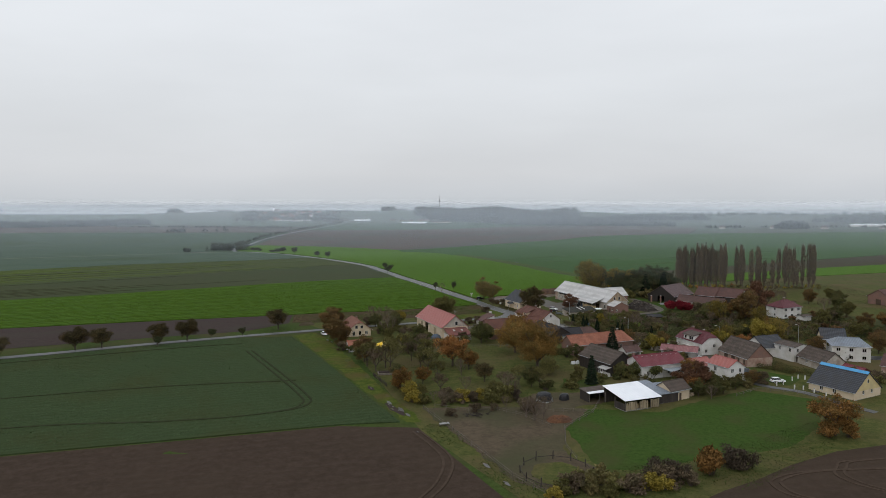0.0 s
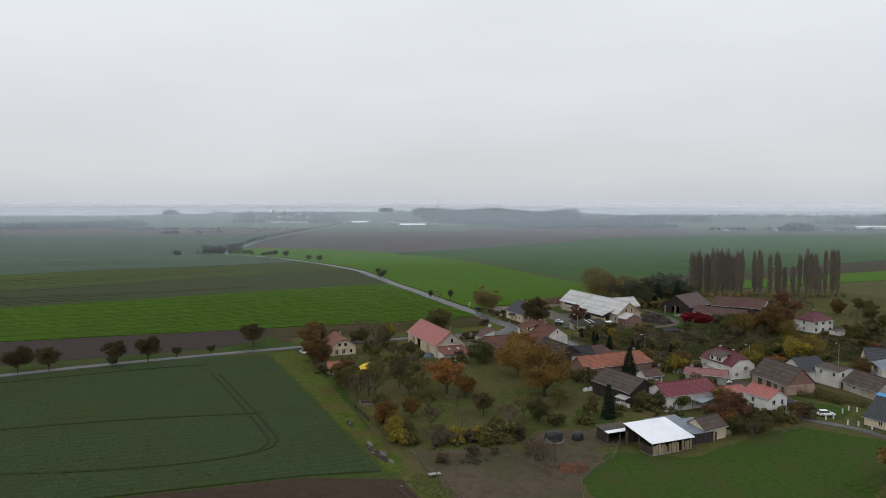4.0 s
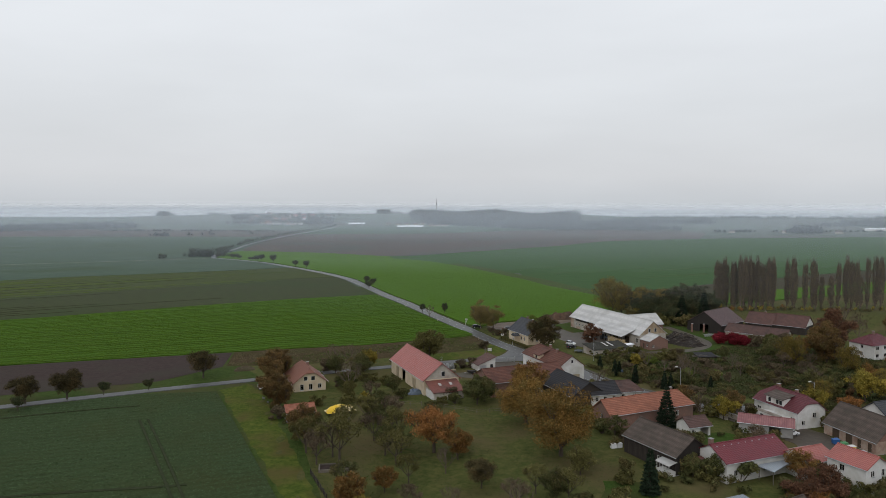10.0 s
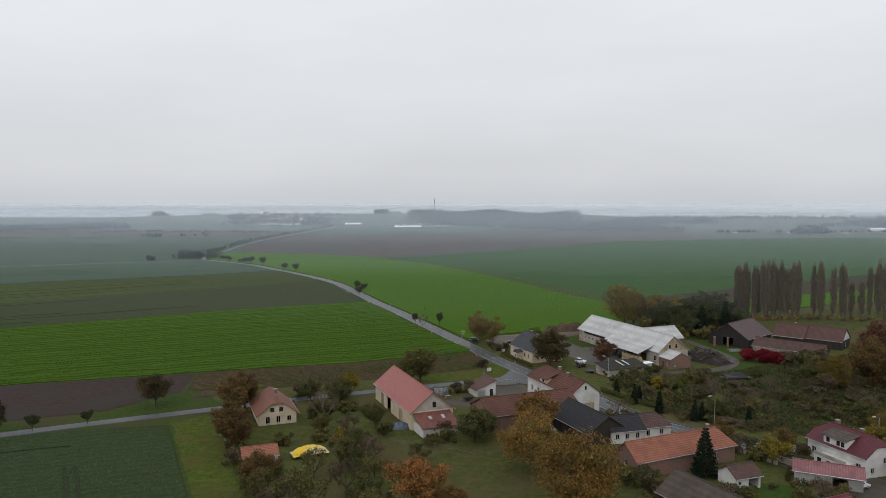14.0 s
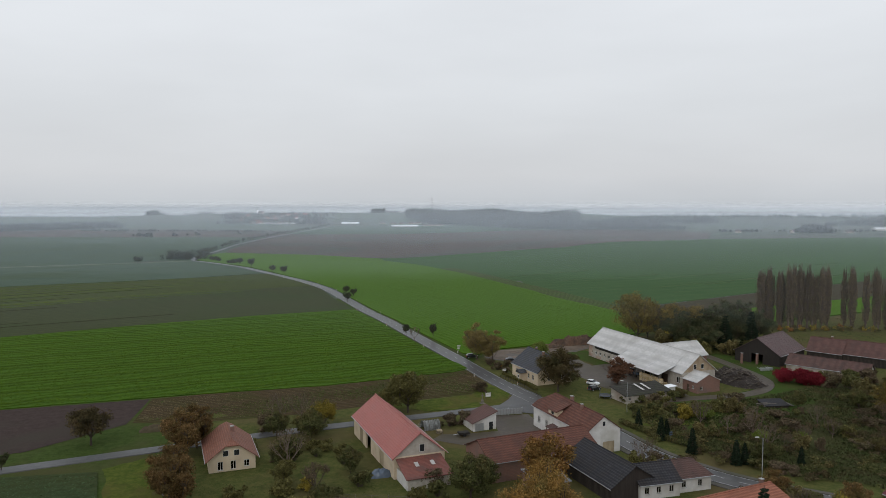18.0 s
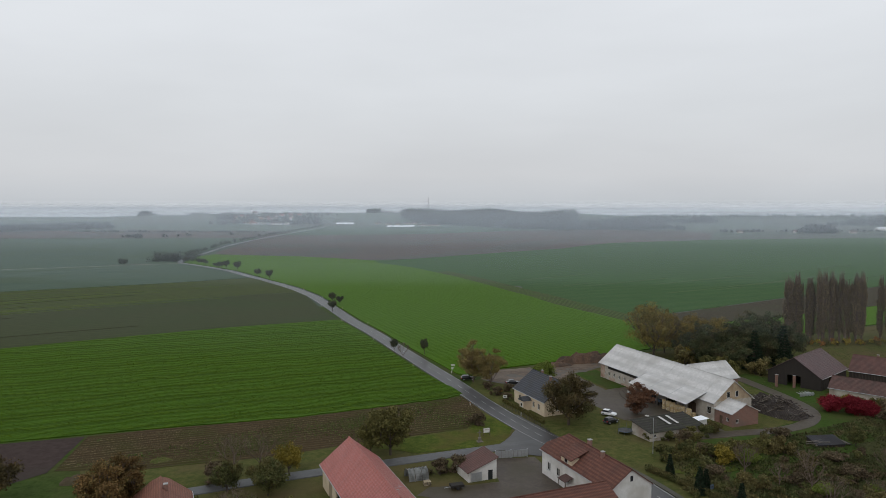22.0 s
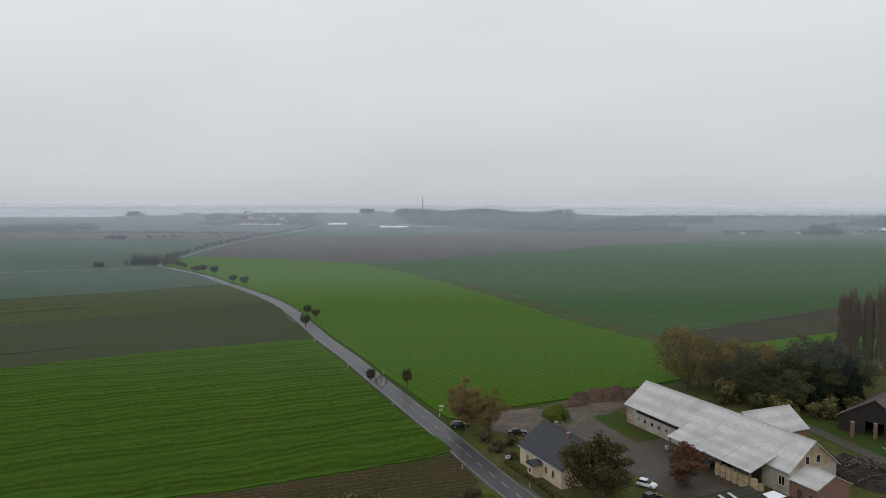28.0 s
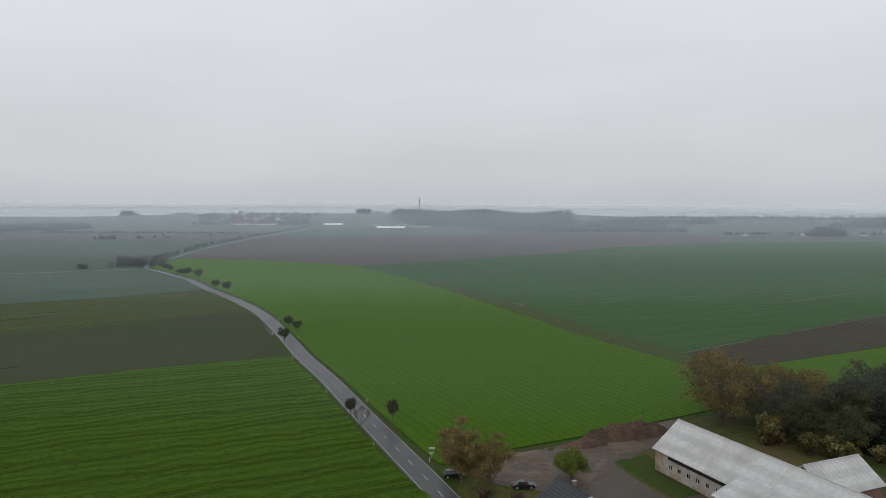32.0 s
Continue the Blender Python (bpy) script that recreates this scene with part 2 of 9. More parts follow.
M_MUD = mat("muddy earth", (0.060, 0.039, 0.024), (0.117, 0.080, 0.052), 0.5, 0.7, 0.5, (0.133, 0.100, 0.070), 0.15, detail=8)
M_PAINT = mat("worn white road paint", (0.36, 0.36, 0.35), (0.52, 0.52, 0.51), 2, 0.6, rand=0.1)
M_PUDDLE = mat("rain puddle", (0.05, 0.045, 0.04), (0.07, 0.062, 0.055), 1, 0.3, spec=0.35)

M_WHITE = mat("white plaster", (0.540, 0.529, 0.506), (0.648, 0.637, 0.616), 0.7, 0.85, 0.15, (0.453, 0.432, 0.389), 0.3)
M_CREAM = mat("cream plaster", (0.527, 0.431, 0.309), (0.627, 0.525, 0.382), 0.7, 0.85, 0.15, (0.451, 0.362, 0.259), 0.35)
M_GREYPL = mat("weathered grey plaster", (0.317, 0.290, 0.246), (0.440, 0.405, 0.352), 0.8, 0.9, 0.3, (0.264, 0.211, 0.176), 0.35)
M_OCHREPL = mat("stained ochre plaster", (0.300, 0.232, 0.150), (0.390, 0.310, 0.210), 0.8, 0.9, 0.3, (0.240, 0.165, 0.110), 0.35)
M_YELLOW = mat("yellow plaster", (0.50, 0.40, 0.20), (0.58, 0.47, 0.25), 0.5, 0.85, 0.15, (0.44, 0.36, 0.2), 0.3)
M_BRICK = bands(mat("red brick", (0.179, 0.094, 0.073), (0.250, 0.139, 0.107), 2.5, 0.9, 0.4, (0.156, 0.107, 0.090), 0.4), "Z", 0.30, (0.172, 0.115, 0.095), 0.01, 0.1, amount=0.5)
M_BRICKPL = mat("brick with fallen plaster", (0.306, 0.204, 0.153), (0.408, 0.332, 0.272), 0.7, 0.9, 0.4, (0.230, 0.136, 0.102), 0.4)
M_WOOD = bands(mat("dark weathered boards", (0.035, 0.028, 0.024), (0.065, 0.052, 0.044), 1.5, 0.85, 0.3, stretch=(1, 1, 0.2)), "X", 0.4, (0.02, 0.017, 0.015), 0.02, 0.1, amount=0.8)
M_PLANK = mat("pale planks", (0.24, 0.19, 0.12), (0.34, 0.28, 0.19), 1.5, 0.85, 0.3, stretch=(1, 1, 0.2), rand=0.25)
M_TIMBER = mat("grey timber", (0.094, 0.079, 0.065), (0.144, 0.126, 0.104), 2, 0.85, 0.3, rand=0.3)
M_DOOR = mat("brown painted door", (0.06, 0.04, 0.028), (0.09, 0.06, 0.04), 1.5, 0.6)
M_STEEL = mat("galvanised steel", (0.36, 0.37, 0.38), (0.46, 0.47, 0.48), 1.5, 0.45, metal=0.6)
M_DARK = mat("near-black matt", (0.02, 0.018, 0.016), (0.035, 0.03, 0.026), 1.0, 0.9)
M_MAST = mat("dull painted mast steel", (0.07, 0.072, 0.076), (0.10, 0.10, 0.105), 1.0, 0.6)
M_FOILW = mat("translucent white foil", (0.26, 0.27, 0.26), (0.40, 0.41, 0.40), 1.5, 0.4, 0.3, (0.12, 0.12, 0.11), 0.5)
M_CONC = mat("grey concrete", (0.26, 0.255, 0.245), (0.36, 0.355, 0.34), 1.0, 0.9, 0.3, (0.22, 0.21, 0.2), 0.2)


def roofmat(name, c1, c2, stain, rough=0.6, row=0.35, column=0.0, dirt=0.42, depth=0.04, spec=0.35, amount=0.6):
    m = mat(name, c1, c2, 1.1, rough, 0.2, stain, dirt, spec=spec, detail=8)
    d = tuple(0.6 * v for v in c1)
    if row:
        bands(m, "Y", row, d, depth, 0.15, amount=amount)
    if column:
        bands(m, "X", column, d, depth, 0.05, width=0.15, amount=amount)
    return m


R_RED = roofmat("salmon red sheet roof", (0.33, 0.100, 0.082), (0.38, 0.122, 0.10), (0.30, 0.098, 0.08), 0.5, 0.4, 0.35, amount=0.3)
R_TERRA = roofmat("orange clay tiles", (0.295, 0.104, 0.061), (0.374, 0.149, 0.091), (0.227, 0.089, 0.055), 0.75, 0.4, 0.3)
R_BROWN = roofmat("brown clay tiles", (0.103, 0.051, 0.042), (0.146, 0.074, 0.061), (0.083, 0.048, 0.041), 0.8, 0.4, 0.3)
R_HOUSE = roofmat("red brown house tiles", (0.21, 0.085, 0.055), (0.27, 0.115, 0.075), (0.18, 0.075, 0.05), 0.7, 0.4, 0.3)
R_OLD = roofmat("old dark brown tiles", (0.092, 0.051, 0.042), (0.136, 0.075, 0.064), (0.065, 0.046, 0.040), 0.85, 0.4, 0.3)
R_BARN = roofmat("old red brown barn tiles", (0.110, 0.044, 0.030), (0.166, 0.067, 0.045), (0.086, 0.041, 0.030), 0.85, 0.6, 0.3)
R_BLACK = roofmat("blackened slate roof", (0.036, 0.036, 0.040), (0.062, 0.061, 0.066), (0.05, 0.046, 0.044), 0.9, 0.5, 0.6, spec=0.1)
R_SLATE = roofmat("dark slate roof", (0.055, 0.058, 0.066), (0.085, 0.088, 0.098), (0.07, 0.068, 0.066), 0.8, 0.5, 0.6, spec=0.2)
R_GREY = roofmat("grey fibre cement roof", (0.073, 0.054, 0.044), (0.114, 0.086, 0.068), (0.059, 0.047, 0.035), 0.85, 1.1, 0.35, amount=0.4)
R_MOSS = roofmat("mossy dark corrugated roof", (0.036, 0.034, 0.029), (0.062, 0.058, 0.050), (0.044, 0.048, 0.026), 0.9, 1.1, 0.3, dirt=0.6, spec=0.15, amount=0.5)
R_MAROON = roofmat("maroon sheet roof", (0.143, 0.019, 0.028), (0.178, 0.027, 0.036), (0.136, 0.024, 0.031), 0.5, 0.4, 0.35, amount=0.35)
R_VILLA = roofmat("wine red tiles", (0.107, 0.022, 0.029), (0.143, 0.031, 0.037), (0.095, 0.024, 0.028), 0.6, 0.4, 0.3)
R_FADED = roofmat("faded red sheet roof", (0.20, 0.085, 0.085), (0.28, 0.12, 0.115), (0.16, 0.055, 0.06), 0.55, 0.0, 0.5)
R_CARPORT = roofmat("pale blue grey sheet", (0.26, 0.29, 0.32), (0.32, 0.35, 0.38), (0.24, 0.26, 0.28), 0.45, 0.0, 0.5)
R_WINE = roofmat("dark wine tiles", (0.094, 0.056, 0.054), (0.130, 0.076, 0.072), (0.080, 0.054, 0.052), 0.6, 0.4, 0.3)
R_ZINC = roofmat("pale weathered sheet roof", (0.448, 0.437, 0.420), (0.560, 0.549, 0.532), (0.358, 0.342, 0.319), 0.6, 2.6, 0.0, 0.16, 0.01, amount=0.3)
R_WHITE = roofmat("white sheet roof", (0.80, 0.81, 0.83), (0.86, 0.87, 0.89), (0.72, 0.74, 0.77), 0.4, 0.0, 1.0, 0.15, 0.01, amount=0.12)
R_BLUEGREY = roofmat("blue grey sheet roof", (0.153, 0.178, 0.212), (0.204, 0.230, 0.264), (0.136, 0.153, 0.170), 0.45, 0.0, 0.5)
R_RUST = roofmat("rust red sheet roof", (0.15, 0.05, 0.04), (0.21, 0.075, 0.055), (0.11, 0.055, 0.045), 0.7, 0.0, 0.4)
R_BLUE = mat("bright blue foil", (0.06, 0.25, 0.48), (0.09, 0.32, 0.56), 1, 0.4)

M_GLASS = bpy.data.materials.new("window glass")
M_GLASS.use_nodes = True
_g = M_GLASS.node_tree.nodes["Principled BSDF"]
_g.inputs["Base Color"].default_value = (0.10, 0.12, 0.13, 1)
_g.inputs["Roughness"].default_value, _g.inputs["Transmission Weight"].default_value, _g.inputs["IOR"].default_value = 0.04, 1.0, 1.45

M_GLASSDARK = mat("dark window", (0.018, 0.02, 0.022), (0.03, 0.032, 0.035), 1, 0.08, spec=0.6)

M_BARK = mat("grey brown bark", (0.055, 0.042, 0.033), (0.09, 0.07, 0.055), 3, 0.95, 0.4)
M_TWIG = mat("bare twigs", (0.103, 0.077, 0.061), (0.152, 0.116, 0.091), 2, 0.95, rand=0.15)
L_GREEN = leafmat("dull green leaves", (0.056, 0.064, 0.025), (0.099, 0.102, 0.038), third=(0.117, 0.090, 0.038))
L_OLIVE = leafmat("olive leaves", (0.083, 0.080, 0.028), (0.132, 0.116, 0.042))
L_BROWN = leafmat("rusty brown leaves", (0.140, 0.073, 0.024), (0.213, 0.114, 0.038), third=(0.103, 0.082, 0.029))
L_OCHRE = leafmat("ochre leaves", (0.152, 0.111, 0.029), (0.224, 0.160, 0.041), third=(0.106, 0.102, 0.029))
L_OAK = leafmat("olive and rust brown oak leaves", (0.166, 0.095, 0.027), (0.250, 0.146, 0.044), third=(0.107, 0.093, 0.032))
L_DRY = leafmat("dull ochre thicket leaves", (0.096, 0.080, 0.034), (0.138, 0.112, 0.046), third=(0.078, 0.082, 0.034))
L_CHESTNUT = leafmat("dark brown green chestnut leaves", (0.052, 0.042, 0.020), (0.098, 0.072, 0.032), third=(0.056, 0.056, 0.026))
L_ORANGE = leafmat("orange leaves", (0.230, 0.098, 0.032), (0.320, 0.150, 0.052), third=(0.170, 0.098, 0.036))
L_YELLOW = leafmat("yellow leaves", (0.189, 0.143, 0.024), (0.268, 0.207, 0.041), third=(0.099, 0.102, 0.030))
L_RED = leafmat("crimson leaves", (0.116, 0.011, 0.018), (0.182, 0.022, 0.030))
L_DARKRED = leafmat("dark red brown leaves", (0.096, 0.048, 0.031), (0.141, 0.074, 0.044))
L_DARK = leafmat("dark conifer needles", (0.012, 0.020, 0.012), (0.022, 0.034, 0.019))
L_GREY = leafmat("greyish dry leaves", (0.079, 0.060, 0.040), (0.134, 0.097, 0.064), third=(0.082, 0.077, 0.037))
# far leaf green, lightened and greyed to put distance haze into the colour
L_HAZEGREEN = leafmat("haze-dulled far leaves", (0.050, 0.060, 0.036), (0.085, 0.092, 0.055))
L_ROADTREE = leafmat("dark dull roadside leaves", (0.034, 0.044, 0.020), (0.062, 0.068, 0.030), third=(0.075, 0.06, 0.03))
L_LANETREE = leafmat("dark brown green lane tree leaves", (0.046, 0.040, 0.020), (0.086, 0.068, 0.032), third=(0.115, 0.072, 0.030))
L_BARE = leafmat("dark bare thorn twigs", (0.049, 0.039, 0.029), (0.087, 0.067, 0.047))
L_BRUSH = leafmat("dark brush twigs and withered weeds", (0.057, 0.044, 0.026), (0.113, 0.084, 0.048), third=(0.071, 0.074, 0.030))
L_RUSSET = leafmat("russet brown thicket leaves", (0.094, 0.054, 0.028), (0.154, 0.087, 0.042), third=(0.072, 0.058, 0.026))
L_TWIG = leafmat("tan brown twigs and last leaves", (0.137, 0.106, 0.044), (0.220, 0.165, 0.065))
L_FAR = leafmat("distant wood foliage", (0.030, 0.036, 0.029), (0.060, 0.062, 0.046))
L_LIME = leafmat("yellow green leaves", (0.093, 0.123, 0.025), (0.132, 0.160, 0.036))
L_RUSTGREY = leafmat("dry brown green leaves", (0.103, 0.065, 0.028), (0.165, 0.099, 0.040), third=(0.089, 0.076, 0.028))
L_PINE = leafmat("dull pine needles", (0.040, 0.052, 0.027), (0.076, 0.086, 0.044), third=(0.081, 0.069, 0.033))
L_POPLAR = leafmat("thin grey brown poplar twigs and leaves", (0.111, 0.090, 0.055), (0.189, 0.147, 0.091), spread=0.6)
L_MUSTARD = leafmat("mustard plants", (0.040, 0.079, 0.003), (0.073, 0.115, 0.008), spread=0.42)
L_RAPE = leafmat("rape plants", (0.038, 0.068, 0.028), (0.074, 0.107, 0.048), spread=0.3)
L_STRAW = leafmat("pale straw stubble", (0.098, 0.078, 0.044), (0.149, 0.123, 0.072))
L_GRASS = leafmat("green grass blades", (0.040, 0.070, 0.016), (0.078, 0.108, 0.030), third=(0.085, 0.08, 0.035))
L_WASTE = leafmat("rank green grass and weeds", (0.044, 0.058, 0.022), (0.082, 0.092, 0.036), third=(0.08, 0.066, 0.034))
L_WEED = leafmat("dry grass and weeds", (0.056, 0.048, 0.026), (0.104, 0.082, 0.046))

# ---- building blocks ----
def smooth(a, b, v):
    k = min(1.0, max(0.0, (v - a) / (b - a)))
    return k * k * (3 - 2 * k)


LEVELS = ((600, 0), (800, -3), (2200, -19), (2560, -22))
DIP = ((600, 0), (720, -4), (755, -5.5), (860, -11), (905, -13.5), (1140, -28), (1300, -27), (1480, -25.5), (2200, -21), (2560, -22))


def profile(levels, y):
    return float(np.interp(y, [a for a, _ in levels], [b for _, b in levels]))


def gz(x, y):
    """The height of the land: a low foreground, a level village, a valley that is deepest in the west, then a ridge that fades eastward."""
    z = -1.5 * (1 - smooth(150, 270, y))
    if y > 600:
        k = 1 - smooth(-150, 200, x)
        z += k * profile(DIP, y + 0.55 * max(0.0, -380 - x)) + (1 - k) * profile(LEVELS, y)
    if y > 2560:
        k = (1 - 0.8 * smooth(250, 900, x)) * (1 - 0.55 * smooth(750, 1700, -x))
        z += k * float(np.interp(y, (2560, 2700, 2900, 3600, 4600), (0, 15, 32, 0, -90)))
        z += (1 - k) * float(np.interp(y, (2560, 4600), (0, 5)))
    return z


def mesh_ob(name, bm, material, parent=None, label=""):
    me = bpy.data.meshes.new(name)
    bm.normal_update()
    bm.to_mesh(me)
    bm.free()
    me.materials.append(material)
    ob = new(name, me)
    if parent:
        ob.parent = parent
    if label:
        ob["label"] = label
    return ob


def part(name, bm, material, parent, label=""):
    return mesh_ob(name, bm, material, parent, label)


def box(bm, x0, x1, y0, y1, z0, z1):
    v = [bm.verts.new(p) for p in ((x0, y0, z0), (x1, y0, z0), (x1, y1, z0), (x0, y1, z0), (x0, y0, z1), (x1, y0, z1), (x1, y1, z1), (x0, y1, z1))]
    for f in ((3, 2, 1, 0), (4, 5, 6, 7), (0, 1, 5, 4), (1, 2, 6, 5), (2, 3, 7, 6), (3, 0, 4, 7)):
        bm.faces.new([v[i] for i in f])
    return bm


def boxes(*dims):
    bm = bmesh.new()
    for d in dims:
        box(bm, *d)
    return bm


def slab(bm, pts, down):
    """A flat plate with the given upper outline (counter-clockwise from above) and thickness."""
    top = [bm.verts.new(p) for p in pts]
    low = [bm.verts.new((p[0], p[1], p[2] - down)) for p in pts]
    bm.faces.new(top)
    bm.faces.new(low[::-1])
    n = len(pts)
    for i in range(n):
        j = (i + 1) % n
        bm.faces.new((top[j], top[i], low[i], low[j]))
    return bm


def prism(bm, pts, vec):
    """A plate from an outline, thickened along vec."""
    a = [bm.verts.new(p) for p in pts]
    b = [bm.verts.new(Vector(p) + Vector(vec)) for p in pts]
    n = len(pts)
    bm.faces.new(a[::-1])
    bm.faces.new(b)
    for i in range(n):
        j = (i + 1) % n
        bm.faces.new((a[i], a[j], b[j], b[i]))
    bmesh.ops.recalc_face_normals(bm, faces=bm.faces[:])
    return bm


def rod(bm, p, q, r0, r1, n=6):
    p, q = Vector(p), Vector(q)
    d = (q - p).normalized()
    a = d.orthogonal().normalized()
    b = d.cross(a)
    lo, hi = [], []
    for i in range(n):
        c, s = math.cos(2 * math.pi * i / n), math.sin(2 * math.pi * i / n)
        lo.append(bm.verts.new(p + r0 * (c * a + s * b)))
        hi.append(bm.verts.new(q + r1 * (c * a + s * b)))
    for i in range(n):
        j = (i + 1) % n
        bm.faces.new((lo[i], lo[j], hi[j], hi[i]))
    bm.faces.new(lo[::-1])
    bm.faces.new(hi)
    return bm


def root(name, x, y, turn, label, category, group="", kind="", z=None):
    ob = new(name)
    ob.matrix_world = pose(x, y, gz(x, y) if z is None else z, 0, 0, turn)
    return tagged(ob, label, category, group, kind)


def pierced(bm, side, L, W, h, holes, th=0.3):
    """One wall of a house, with real openings. Holes: along, sill, width, height."""
    half = L / 2 if side in "FB" else W / 2 - th
    us = sorted({-half, half, *[round(u + s * w / 2, 4) for u, z, w, hh in holes for s in (-1, 1)]})
    zs = sorted({0.0, h, *[v for u, z, w, hh in holes for v in (z, min(z + hh, h))]})
    for a, b in zip(us, us[1:]):
        for c, d in zip(zs, zs[1:]):
            m, n = (a + b) / 2, (c + d) / 2
            if any(abs(m - u) < w / 2 and z < n < z + hh for u, z, w, hh in holes):
                continue
            if side == "F":
                box(bm, a, b, -W / 2, -W / 2 + th, c, d)
            elif side == "B":
                box(bm, a, b, W / 2 - th, W / 2, c, d)
            elif side == "L":
                box(bm, -L / 2, -L / 2 + th, a, b, c, d)
            else:
                box(bm, L / 2 - th, L / 2, a, b, c, d)


def on_side(side, L, W, u0, u1, n0, n1, z0, z1):
    """A box on a wall: along the wall from u0 to u1, from n0 to n1 outward of its face."""
    if side == "F":
        return (u0, u1, -W / 2 - n1, -W / 2 - n0, z0, z1)
    if side == "B":
        return (u0, u1, W / 2 + n0, W / 2 + n1, z0, z1)
    if side == "L":
        return (-L / 2 - n1, -L / 2 - n0, u0, u1, z0, z1)
    return (L / 2 + n0, L / 2 + n1, u0, u1, z0, z1)


def fill_hole(house, side, L, W, u, z, w, h, kind, frame_mat, door_mat):
    """The window or door that sits in an opening."""
    if kind == "open":
        return
    s = lambda a, b, c, d, e, f: on_side(side, L, W, a, b, c, d, e, f)
    if kind == "win":
        t = 0.09
        bars = [s(u - w / 2, u - w / 2 + t, -0.16, -0.08, z, z + h), s(u + w / 2 - t, u + w / 2, -0.16, -0.08, z, z + h),
                s(u - w / 2 + t, u + w / 2 - t, -0.16, -0.08, z, z + t), s(u - w / 2 + t, u + w / 2 - t, -0.16, -0.08, z + h - t, z + h)]
        if w > 0.75:
            bars.append(s(u - 0.04, u + 0.04, -0.155, -0.085, z + t, z + h - t))
        win = part("window", boxes(*bars), frame_mat, house)
        part("pane", boxes(s(u - w / 2 + t, u + w / 2 - t, -0.13, -0.115, z + t, z + h - t)), M_GLASS, win).visible_shadow = False
        part("sill", boxes(s(u - w / 2 - 0.06, u + w / 2 + 0.06, -0.06, 0.08, z - 0.06, z)), M_STEEL, win)
    else:
        d = part("door" if kind == "door" else "gate", boxes(s(u - w / 2 + 0.02, u + w / 2 - 0.02, -0.18, -0.10, z, z + h - 0.02)), door_mat, house)
        n = max(1, round(w / 1.3))
        if kind == "gate":
            for i in range(n + 1):
                x = u - w / 2 + 0.06 + (w - 0.12) * i / n
                part("batten", boxes(s(x - 0.05, x + 0.05, -0.10, -0.06, z, z + h - 0.02)), door_mat, d)
        else:
            part("handle", boxes(s(u + w * 0.3, u + w * 0.3 + 0.12, -0.10, -0.04, z + 1.0, z + 1.05)), M_STEEL, d)


